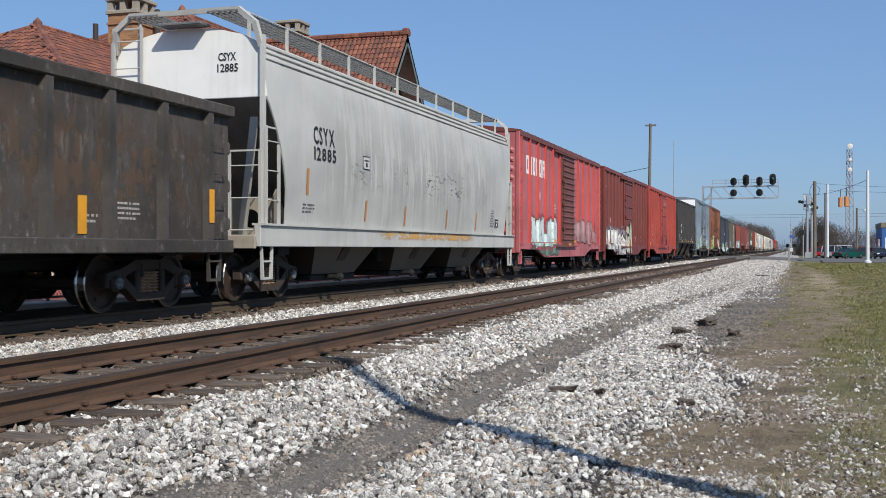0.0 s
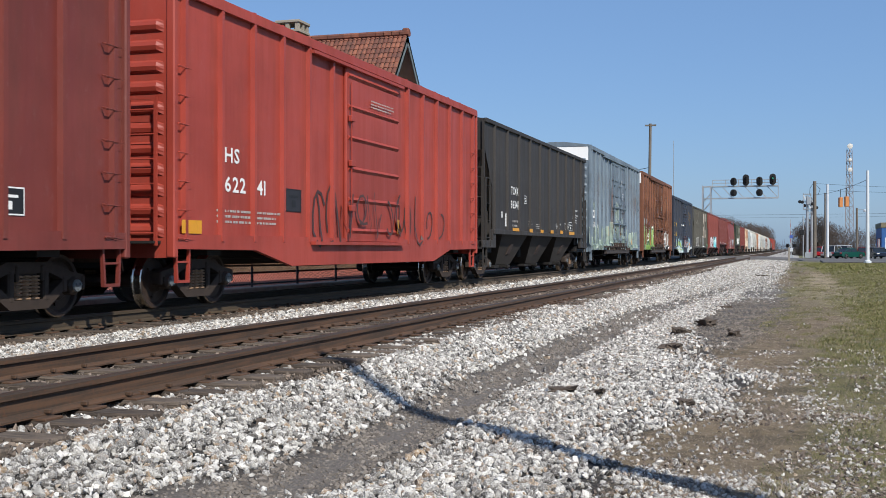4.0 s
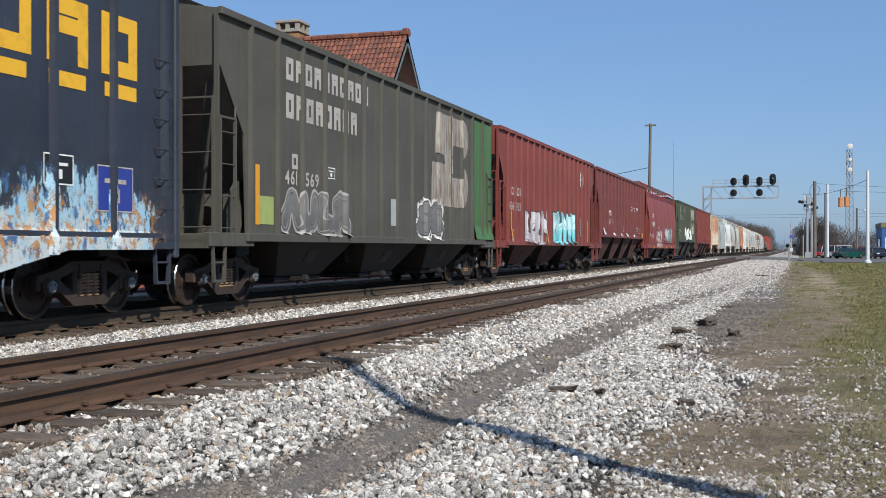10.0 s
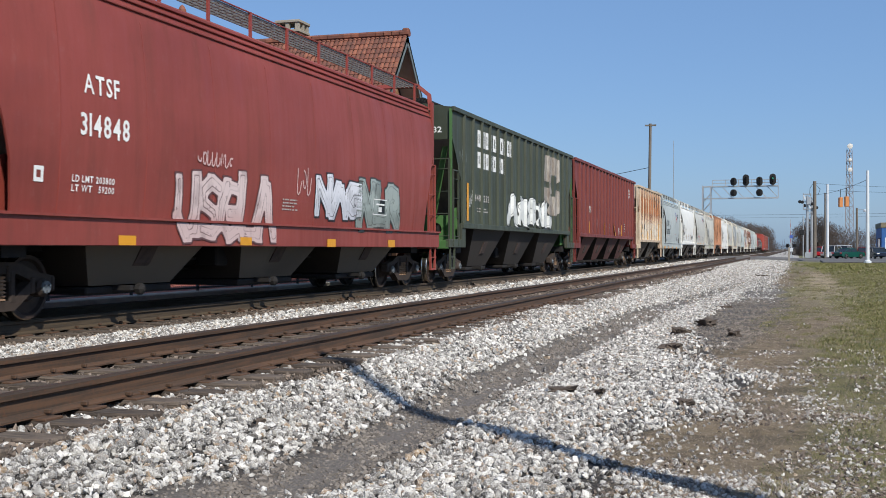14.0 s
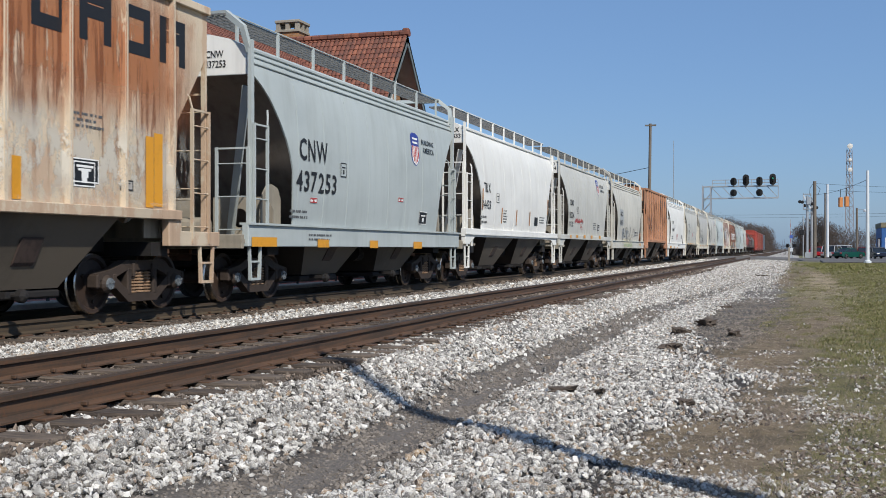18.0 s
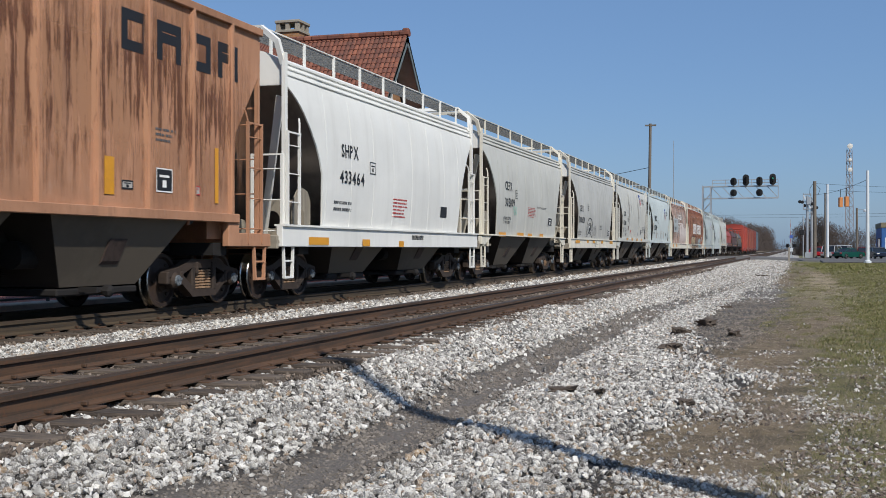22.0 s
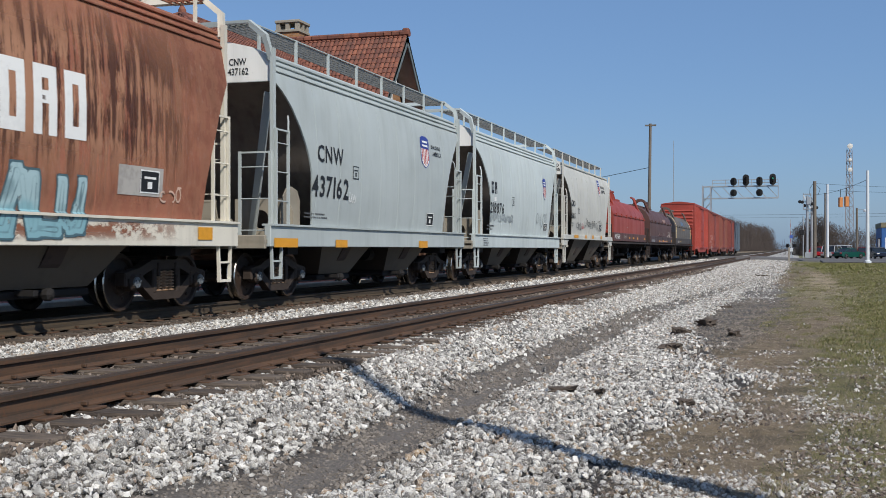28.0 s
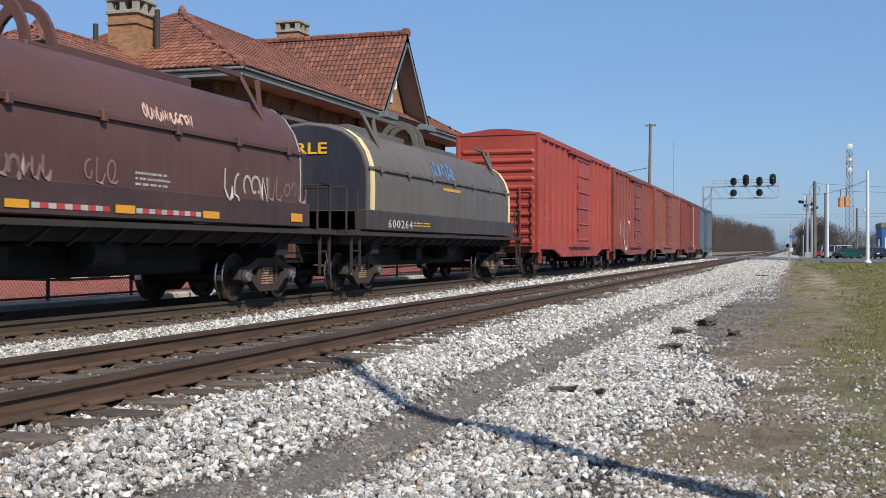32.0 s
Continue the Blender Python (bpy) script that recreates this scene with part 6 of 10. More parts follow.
    grime(6, -8.0, 8.0, 1.1, 5.3, (120, 84, 62), 61, "rust_patch", "rust runs from the roof edge", 5.0, 0.12, 0.53, 0.5)
    bars(6, -7.30, -6.15, 2.30, 2.66, 2, M_WHITE)
    text(6, -7.33, -6.08, 1.87, 2.13, "630 06", M_WHITE)
    tag(6, -7.46, -6.56, 2.59, 3.13, (160, 176, 168), 73, 0.06)
    lines(6, 0.36, 0.97, 4.07, 4.41, 3)
    lines(6, 0.80, 1.48, 3.45, 3.79, 4)
    sign(6, 5.69, 6.18, 1.50, 1.85, M_BLACKT, M_WHITE)
    lines(6, 6.60, 6.97, 1.26, 1.94, 8)
    lines(6, 0.35, 1.06, 4.07, 4.37, 3)
    lines(6, 0.77, 1.31, 2.80, 2.93, 2)
    sign(6, 0.86, 1.33, 3.43, 3.74, M_CAR_BLUE, M_WHITE)
    strip(6, -2.89, -2.75, 1.53, 1.98)
    strip(6, 0.07, 0.19, 1.51, 1.92)
    strip(6, 4.75, 4.96, 1.12, 1.57)
    sign(7, -7.12, -6.55, 2.42, 2.74, M_SIGNGREY, M_SIGNGREY)
    sign(7, -6.34, -5.80, 2.41, 2.72, M_SIGNGREY, M_SIGNGREY)
    grime(7, -8.0, 8.0, 1.1, 5.2, (76, 44, 32), 73, "rust_patch", "dark rust runs", 2.6, 0.14, 0.48, 0.7)
    grime(7, -8.0, 8.0, 1.1, 5.2, (156, 104, 74), 74, "faded_patch", "paler rust runs", 3.2, 0.14, 0.50, 0.6, 0.0035)
    bars(7, -7.03, -6.59, 2.43, 2.67, 2, M_WHITE)
    bars(7, -6.30, -6.06, 2.43, 2.67, 1, M_WHITE)
    text(7, -6.98, -5.99, 1.96, 2.16, "631 22", M_LABELW)
    graf(7, -7.47, -2.66, 0.65, 2.29, 5, (116, 146, 72), (40, 78, 56), (168, 190, 120), 81, (214, 220, 206))
    graf(7, 2.04, 5.35, 0.66, 2.14, 4, (28, 28, 30), (240, 238, 234), (228, 226, 220), 82, sharp=True)
    strip(7, -4.68, -4.55, 1.13, 1.62)
    strip(7, -2.88, -2.75, 1.58, 2.04)
    lines(7, 0.22, 1.08, 4.18, 4.36, 3)
    lines(7, 0.71, 1.29, 3.45, 3.71, 4)
    sign(7, 5.72, 6.22, 1.28, 1.65, M_BLACKT, M_WHITE)
    sign(7, -4.91, -4.78, 2.35, 2.59, M_BLUET, M_BLUET)
    bars(8, -7.03, -5.09, 2.60, 2.92, 4, M_GOLD)
    text(8, -7.06, -5.11, 1.87, 2.22, "158 761", M_GOLD)
    bars(8, 3.79, 6.86, 3.20, 4.02, 3, M_GOLD)
    for q in (3.79, 4.95, 6.1):
        sign(8, q, q + 0.74, 2.91, 3.10, M_GOLD, M_GOLD)
    for y0, y1, k in ((-6.1, -0.72, 1), (2.56, 7.5, 2)):
        grime(8, y0, y1, 0.62, 2.2, (150, 188, 206), 90 + k, "graffiti", "ragged pale blue sprayed paint", 2.2, 0.8, 0.36, 1.0, 0.002, True)
        grime(8, y0, y1, 0.62, 2.1, (208, 216, 214), 93 + k, "graffiti", "ragged white sprayed paint", 3.0, 1.2, 0.48, 0.95, 0.0035, True)
        grime(8, y0, y1, 0.62, 1.7, (158, 184, 92) if k == 1 else (192, 138, 80), 96 + k, "graffiti", "patches of green and orange spray", 2.4, 2.2, 0.51, 0.95, 0.005)
        grime(8, y0, y1, 0.62, 2.0, (70, 108, 150), 99 + k, "graffiti", "blue strokes in the spray", 3.4, 1.6, 0.54, 0.95, 0.0065)
    grime(8, -0.56, 2.46, 0.95, 1.95, (178, 184, 182), 111, "graffiti", "scraped pale paint on the door", 0.9, 4.0, 0.40, 1.0, 0.002, True)
    grime(8, -0.56, 2.46, 0.95, 2.0, (122, 64, 36), 112, "rust_patch", "bare rust on the door", 1.0, 5.0, 0.45, 0.95, 0.0035)
    grime(8, -0.56, 2.46, 0.95, 1.95, (60, 112, 172), 113, "graffiti", "blue spray on the door", 3.0, 1.0, 0.53, 0.95, 0.005)
    grime(8, -0.56, 2.46, 2.0, 4.5, (92, 64, 48), 114, "rust_patch", "thin rust on the door ribs", 0.7, 5.0, 0.53, 0.8)
    tag(8, -6.94, -6.19, 3.02, 3.25, (76, 88, 112), 94, 0.06)
    sign(8, -3.62, -3.01, 2.98, 3.30, P_NAVY, M_GOLD)
    sign(8, -4.57, -4.27, 2.32, 2.62, P_NAVY, M_GOLD)
    sign(8, -3.64, -3.01, 1.56, 2.05, M_SIGNBLACK, M_SIGNBLACK)
    sign(8, -7.73, -7.41, 1.74, 2.06, M_YELLOW, M_YELLOW)
    sign(8, -7.73, -7.45, 1.28, 1.54, M_YELLOW, M_YELLOW)
    lines(8, -6.92, -6.47, 1.39, 1.68, 2, M_GOLD)
    lines(8, -5.81, -5.33, 1.39, 1.67, 2, M_GOLD)
    lines(8, -7.21, -6.44, 1.04, 1.13, 1, M_GOLD)
    sign(8, -1.48, -1.15, 2.71, 2.86, M_WHITE, M_WHITE)
    sign(8, -0.82, -0.53, 2.74, 2.86, M_WHITE, M_WHITE)
    sign(8, 4.84, 5.43, 1.69, 2.07, M_BLACKT, M_WHITE)
    sign(8, 5.93, 6.75, 1.39, 2.00, M_BLUET, M_LABELW)
    sign(8, -2.49, -2.17, 3.01, 3.12, M_WHITE, M_WHITE)
    bars(9, -5.78, -1.78, 3.91, 4.31, 10, M_LABELW)
    bars(9, -5.78, -2.42, 3.23, 3.68, 8, M_LABELW)
    emblem(9, 2.47, 5.95, 2.0, 4.36)
    graf(9, -5.95, -2.82, 1.14, 2.05, 4, (96, 95, 92), (158, 156, 150), (120, 118, 114), 101)
    graf(9, 1.47, 3.45, 1.20, 2.05, 2, (104, 104, 102), (56, 55, 54), (122, 121, 118), 102, (214, 212, 206))
    bars(9, -5.53, -5.29, 2.34, 2.61, 1, M_LABELW)
    text(9, -5.83, -4.56, 2.05, 2.31, "461 569", M_LABELW)
    sign(9, -6.84, -6.28, 1.32, 1.80, M_PLATEGREEN, M_PLATEGREEN)
    strip(9, -6.98, -6.82, 1.31, 2.32)
    sign(9, 6.43, 8.28, 1.17, 4.53, P_GREEN, P_GREEN)
    sign(9, -3.94, -3.58, 2.26, 2.48, P_SOOT, M_WHITE)
    sign(9, -0.38, 0.03, 1.42, 2.02, M_SIGNGREY, M_SIGNGREY)
    bars(10, -6.73, -5.28, 2.63, 2.88, 4, M_LABELW)
    text(10, -6.75, -5.28, 2.13, 2.41, "430 503", M_LABELW)
    graf(10, -4.93, -1.45, 1.02, 2.27, 4, (172, 168, 172), (70, 44, 46), (206, 206, 208), 111, sharp=True)
    graf(10, -0.36, 3.80, 1.04, 2.34, 4, (108, 190, 196), (40, 74, 86), (226, 240, 240), 112, sharp=True)
    roundel(10, 5.20, 5.92, 3.42, 4.2)
    tag(10, 5.10, 5.81, 1.85, 2.25, (220, 214, 210), 113, 0.05)
    tag(10, 4.19, 4.69, 1.19, 1.87, (96, 44, 42), 114, 0.04)
    sign(10, 5.08, 5.60, 1.45, 1.82, M_BLACKT, M_WHITE)
    strip(10, 6.83, 7.01, 1.20, 2.11)
    strip(10, -6.86, -6.73, 1.13, 2.11)
    strip(10, -1.49, -1.35, 1.07, 1.62)
    lines(10, -6.75, -6.24, 1.13, 1.57, 3)
    bars(11, -5.30, -4.04, 2.54, 2.78, 4, M_WHITE)
    text(11, -5.30, -3.99, 2.13, 2.36, "429 780", M_WHITE)
    bars(11, 2.54, 5.31, 3.01, 3.21, 4, M_WHITE)
    sign(11, -3.81, -3.24, 1.56, 1.71, M_WHITE, M_WHITE)
    sign(11, -1.28, -0.78, 1.56, 1.72, M_WHITE, M_WHITE)
    sign(11, 0.67, 1.34, 1.57, 1.74, M_WHITE, M_WHITE)
    sign(11, 3.21, 3.75, 1.57, 1.75, M_WHITE, M_WHITE)
    sign(11, -6.79, -6.27, 1.59, 1.91, M_WHITE, M_WHITE)
    sign(11, 4.85, 5.33, 1.76, 2.09, M_BLACKT, M_WHITE)
    lines(11, -0.33, 0.24, 1.78, 2.06, 4)
    lines(11, -1.22, -0.73, 1.77, 1.84, 1)
    lines(11, 5.66, 6.91, 1.72, 2.10, 3)
    strip(11, 6.36, 6.84, 1.57, 1.84)
    text(12, -6.21, -5.43, 2.87, 3.12, "ATSF", M_WHITE)
    text(12, -6.29, -5.21, 2.33, 2.62, "314848", M_WHITE)
    graf(12, -4.02, -0.87, 0.95, 2.11, 5, (196, 172, 168), (92, 60, 60), (226, 210, 206), 131, sharp=True)
    graf(12, 0.92, 3.17, 1.47, 2.33, 3, (198, 200, 206), (40, 40, 46), (236, 236, 240), 132, sharp=True)
    graf(12, 3.07, 5.57, 1.27, 2.39, 3, (132, 142, 136), (52, 60, 58), (176, 186, 180), 133, sharp=True)
    tag(12, -3.43, -2.32, 2.16, 2.41, (200, 170, 166), 134)
    tag(12, 0.08, 0.72, 1.85, 2.41, (206, 180, 176), 135)
    rows(12, -6.43, -5.52, 1.60, 1.84, "LD LMT 203800|LT WT   59200", M_WHITE)
    lines(12, -0.43, 0.27, 1.57, 1.80, 4)
    strip(12, -5.45, -5.04, 0.95, 1.08)
    strip(12, -2.04, -1.64, 0.96, 1.09)
    strip(12, 1.48, 1.89, 0.94, 1.09)
    strip(12, 4.84, 5.28, 0.94, 1.10)
    sign(12, 3.97, 4.80, 1.63, 1.97, M_BLACKT, M_WHITE)
    bars(12, -7.16, -6.98, 1.70, 1.89, 1, M_WHITE)
    bars(13, -5.82, -1.66, 3.80, 4.29, 10, M_WHITE)
    bars(13, -5.82, -2.46, 3.21, 3.67, 8, M_WHITE)
    text(13, -5.89, -4.42, 2.25, 2.45, "448 232", M_LABELW)
    emblem(13, 2.75, 5.75, 2.13, 4.30)
    graf(13, -2.37, 4.42, 1.58, 2.71, 5, (198, 200, 196), (28, 32, 30), (226, 228, 224), 141)
    strip(13, -6.94, -6.75, 1.68, 2.72)
    tag(13, -6.85, -6.17, 2.01, 2.64, (220, 220, 214), 142)
    tag(13, -7.64, -6.94, 3.23, 3.74, (120, 126, 116), 143)
    lines(13, -5.89, -4.50, 1.93, 2.09, 2)
    text(14, -5.47, -5.02, 2.50, 2.79, "91", M_WHITE)
    roundel(14, 6.47, 6.97, 3.62, 4.13)
    strip(14, -5.69, -5.55, 1.60, 2.11)
    strip(14, -4.10, -3.92, 1.59, 2.12)
    strip(14, -1.50, -1.33, 1.57, 2.13)
    strip(14, 1.29, 1.47, 1.56, 2.13)
    strip(14, 3.85, 4.05, 1.58, 2.14)
    tag(14, 2.30, 2.96, 1.57, 2.17, (226, 220, 216), 151, 0.05)
    tag(14, 3.12, 3.71, 1.59, 2.00, (214, 204, 200), 152)
    tag(14, -3.79, -2.92, 1.75, 2.31, (160, 110, 108), 153, 0.04)
    sign(14, 4.80, 5.33, 1.82, 2.21, M_BLACKT, M_WHITE)
    lines(14, -0.43, 0.17, 1.84, 2.13, 4)
    lines(14, 6.12, 6.72, 1.76, 2.02, 4)
    grime(15, -5.7, 5.7, 2.5, 4.52, (176, 110, 66), 151, "rust_patch", "orange rust runs down the side", 1.7, 0.22, 0.38, 0.68)
    grime(15, -5.7, 5.7, 1.5, 4.5, (132, 76, 46), 152, "rust_patch", "dark rust runs", 3.6, 0.2, 0.51, 0.5, 0.0035)
    grime(15, -5.7, 5.7, 1.45, 2.7, (210, 204, 190), 153, "paint_remnant", "remains of white paint", 1.4, 0.7, 0.48, 0.7, 0.005)
    bars(15, 1.72, 5.22, 3.56, 4.22, 4, M_BLACKT)
    text(15, -4.01, -2.59, 2.59, 2.86, "GACX", M_BLACKT)
    text(15, -3.95, -2.66, 2.07, 2.39, "31 78", M_BLACKT)
    strip(15, -4.16, -3.98, 1.46, 2.37)
    strip(15, 4.37, 4.59, 1.50, 2.53)
    strip(15, -1.44, -1.25, 1.49, 2.02)
    strip(15, 0.61, 0.78, 1.50, 2.13)
    lines(15, -4.01, -2.92, 1.68, 1.91, 2, M_BLACKT)
    sign(15, 2.47, 3.06, 1.74, 2.05, M_BLACKT, M_WHITE)
    lines(15, 2.50, 3.20, 2.42, 2.65, 3, M_BLACKT)
    sign(15, 2.53, 2.98, 1.69, 2.01, M_BLACKT, M_WHITE)
    strip(15, 4.16, 4.36, 1.48, 2.47)
    strip(15, 1.37, 1.53, 1.48, 1.98)
    sign(15, 3.54, 3.85, 1.69, 1.83, M_LABELW, M_BLACKT)
    text(16, -4.09, -2.81, 2.51, 2.92, "CNW", M_BLACKT)
    text(16, -4.21, -2.37, 1.95, 2.33, "437253", M_BLACKT)
    shield(16, 2.14, 2.89, 2.86, 3.64)
    text(16, 2.93, 3.86, 3.41, 3.53, "BUILDING")
    text(16, 3.02, 3.86, 3.21, 3.35, "AMERICA")
    strip(16, -5.93, -4.99, 0.94, 1.10)
    strip(16, -3.26, -2.73, 0.93, 1.08)
    strip(16, -0.55, -0.08, 0.92, 1.08)
    strip(16, 2.27, 2.89, 0.91, 1.07)
    sign(16, -2.17, -1.88, 2.32, 2.60, P_COOL, M_BLACKT)
    lines(16, -4.40, -3.47, 1.43, 1.63, 2, M_BLACKT)
    lines(16, -3.65, -2.45, 1.04, 1.20, 2, M_BLACKT)
    sign(16, 2.76, 3.32, 1.49, 1.80, M_BLACKT, M_WHITE)
    sign(16, -3.57, -3.26, 1.76, 1.85, M_WHITE, M_REDT)
    sign(16, 1.21, 1.55, 1.97, 2.06, M_WHITE, M_REDT)
    text(17, -4.25, -3.54, 2.55, 2.82, "TILX", M_BLACKT)
    text(17, -4.44, -3.50, 2.06, 2.32, "34433", M_BLACKT)
    strip(17, -4.46, -4.34, 2.04, 2.64)
    strip(17, -2.22, -2.02, 1.68, 2.16)
    strip(17, -0.34, -0.15, 1.66, 2.15)
    strip(17, 1.52, 1.74, 1.68, 2.16)
    strip(17, 4.36, 4.63, 2.14, 2.68)
    sign(17, -2.84, -2.52, 2.29, 2.57, P_WHT, M_BLACKT)
    lines(17, -4.58, -3.71, 1.61, 1.90, 2, M_BLACKT)
    lines(17, -1.95, -1.44, 1.70, 2.12, 5, M_BLACKT)
    sign(17, 2.35, 2.86, 1.70, 1.99, M_BLACKT, M_BLACKT)
    lines(17, 3.14, 4.05, 1.78, 2.05, 3, M_BLACKT)
    text(18, -4.25, -3.47, 2.64, 2.88, "CMO", M_BLACKT)
    text(18, -4.34, -3.43, 2.14, 2.38, "15234", M_BLACKT)
    shield(18, 2.34, 3.10, 3.34, 4.04)
    text(18, 3.19, 4.26, 3.71, 3.86, "BUILDING")
    text(18, 3.27, 4.26, 3.51, 3.65, "AMERICA")
    tag(18, -3.21, -1.37, 1.97, 2.17, (176, 72, 70), 191, 0.06)
    sign(18, -2.80, -2.49, 2.36, 2.63, P_CREAM, M_BLACKT)
    sign(18, 2.31, 2.80, 1.69, 2.02, M_BLACKT, M_WHITE)
    strip(18, -4.36, -4.10, 1.33, 1.45)
    strip(18, -3.06, -2.65, 1.36, 1.47)
    strip(18, -1.37, -0.94, 1.35, 1.49)
    strip(18, 0.35, 0.77, 1.36, 1.49)
    strip(18, 2.50, 2.94, 1.36, 1.50)
    lines(18, -1.94, -1.37, 1.71, 1.94, 4, M_REDT)
    lines(18, 1.19, 1.93, 1.75, 2.07, 4, M_BLACKT)
    sign(19, -3.51, -2.39, 2.10, 2.95, M_SIGNGREY, M_SIGNGREY)
    text(19, -3.38, -2.57, 2.58, 2.84, "GACX", M_BLACKT)
    text(19, -3.48, -2.77, 2.15, 2.40, "8415", M_BLACKT)
    tag(19, -2.64, -0.82, 1.37, 2.17, (48, 50, 52), 201, 0.07)
    tag(19, -1.09, 0.75, 1.25, 2.15, (54, 56, 56), 202, 0.06)
    tag(19, 1.18, 1.99, 1.45, 2.20, (40, 40, 42), 203, 0.03)
    sign(19, -2.70, -1.79, 1.48, 1.96, M_SIGNGREY, M_SIGNGREY)
    sign(19, -1.29, -0.69, 1.53, 1.91, M_SIGNGREY, M_SIGNGREY)
    sign(19, 2.09, 2.62, 1.60, 1.89, M_BLACKT, M_WHITE)
    graf(19, -2.20, 0.84, 0.98, 1.38, 6, (150, 164, 130), (196, 186, 150), (214, 206, 190), 204)
    strip(19, 4.03, 4.46, 1.07, 1.23)
    lines(19, 2.68, 3.58, 1.64, 1.89, 3, M_BLACKT)
    grime(20, -5.7, 5.7, 1.5, 4.5, (186, 138, 104), 201, "faded_patch", "pale faded runs", 2.6, 0.2, 0.46, 0.6)
    grime(20, -5.7, 5.7, 1.5, 4.5, (92, 52, 36), 202, "rust_patch", "dark rust runs", 3.6, 0.25, 0.50, 0.6, 0.0035)
    bars(20, 1.77, 5.05, 3.59, 4.15, 4, M_BLACKT)
    text(20, -3.96, -2.57, 2.64, 2.88, "GA CX", M_BLACKT)
    text(20, -3.96, -2.57, 2.14, 2.40, "32 33", M_BLACKT)
    sign(20, 2.62, 3.05, 1.71, 2.05, M_BLACKT, M_WHITE)
    strip(20, 1.37, 1.59, 1.62, 2.12)
    strip(20, 4.29, 4.40, 1.61, 2.47)
    sign(20, 1.77, 2.04, 1.71, 1.83, M_LABELW, M_BLACKT)
    lines(20, 2.61, 3.19, 2.41, 2.64, 3, M_BLACKT)
    sign(20, 3.56, 3.84, 1.71, 1.85, M_LABELW, M_REDT)
    text(21, -3.67, -2.78, 2.72, 2.98, "SHPX", M_BLACKT)
    text(21, -3.76, -2.46, 2.20, 2.46, "433464", M_BLACKT)
    lines(21, -0.65, 0.38, 1.59, 2.05, 6, M_REDT)
    sign(21, -2.14, -1.81, 2.48, 2.73, P_WHT, M_BLACKT)
    lines(21, -4.01, -3.08, 1.62, 1.88, 2, M_BLACKT)
    sign(21, 2.85, 3.38, 1.70, 1.97, M_BLACKT, M_BLACKT)
    strip(21, -5.21, -4.29, 0.98, 1.12)
    strip(21, -2.53, -2.11, 0.96, 1.10)
    strip(21, -0.28, 0.03, 0.95, 1.08)
    bars(21, 0.62, 1.46, 1.12, 1.22, 9, M_BLACKT)
    text(22, -3.44, -2.56, 2.73, 3.00, "CEFX", M_BLACKT)
    text(22, -3.47, -2.24, 2.22, 2.49, "303109", M_BLACKT)
    lines(22, -0.32, 0.90, 1.96, 2.31, 7, M_REDT)
    lines(22, 1.00, 2.76, 2.29, 2.37, 2, M_BLACKT)
    sign(22, -2.14, -1.84, 2.51, 2.78, P_CREAM, M_BLACKT)
    sign(22, 2.88, 3.54, 1.73, 2.04, M_BLACKT, M_WHITE)
    rows(22, -3.62, -2.68, 1.67, 1.92, "LD LMT 232700|LT WT  53300", M_BLACKT)
    strip(22, -4.21, -3.35, 1.27, 1.41)
    strip(22, -1.86, -0.98, 1.29, 1.43)
    strip(22, -0.35, 0.26, 1.29, 1.42)
    strip(22, 1.43, 2.03, 1.28, 1.43)
    tag(22, -2.42, -1.99, 1.96, 2.30, (120, 190, 170), 231, 0.03)
    text(23, -4.02, -3.25, 2.48, 2.73, "CEFX", M_BLACKT)
    text(23, -4.22, -2.92, 1.99, 2.26, "300620", M_BLACKT)
    eye(23, -2.33, -0.83, 1.30, 2.25)
    tag(23, -0.72, 0.10, 1.40, 1.98, (36, 36, 40), 241, 0.035)
    sign(23, -2.21, -1.91, 2.56, 2.82, P_PALE, M_BLACKT)
    lines(23, 1.02, 1.72, 1.76, 1.99, 3, M_BLACKT)
    strip(23, -4.94, -4.02, 1.15, 1.26)
    strip(23, -2.33, -1.91, 1.17, 1.28)
    strip(23, -0.88, -0.37, 1.16, 1.29)
    strip(23, 1.42, 1.89, 1.16, 1.30)
    strip(23, 3.87, 4.76, 1.16, 1.31)
    sign(23, 3.29, 3.80, 1.51, 1.80, M_BLACKT, M_WHITE)
    text(24, -4.15, -3.38, 2.64, 2.88, "CMO", M_BLACKT)
    text(24, -4.25, -3.35, 2.17, 2.40, "15281", M_BLACKT)
    shield(24, 2.43, 3.14, 3.30, 4.03)
    text(24, 3.26, 4.24, 3.69, 3.82, "BUILDING")
    text(24, 3.35, 4.34, 3.50, 3.65, "AMERICA")
    sign(24, -2.70, -2.40, 2.37, 2.64, P_CREAM, M_BLACKT)
    streak(24, -2.21, -1.82, 1.97, 4.16)
    streak(24, 1.45, 1.85, 1.84, 4.16)
    streak(24, -1.27, -1.13, 2.81, 3.73)
    strip(24, -3.30, -2.76, 1.37, 1.48)
    strip(24, -1.37, -0.90, 1.36, 1.49)
    strip(24, 0.56, 1.01, 1.35, 1.49)
    strip(24, 2.47, 2.96, 1.35, 1.49)
    sign(24, 2.47, 2.96, 1.72, 2.01, M_BLACKT, M_WHITE)
    lines(24, -1.78, -1.31, 1.69, 1.94, 4, M_REDT)
    sign(24, -3.38, -3.23, 1.80, 1.90, M_LABELW, M_LABELW)
    sign(24, -3.12, -2.94, 1.89, 1.98, M_LABELW, M_LABELW)
    sign(24, -3.36, -3.09, 1.62, 1.76, M_BLACKT, M_LABELW)
    sign(24, -2.64, -2.38, 1.90, 2.13, M_GEARRUST, M_GEARRUST)
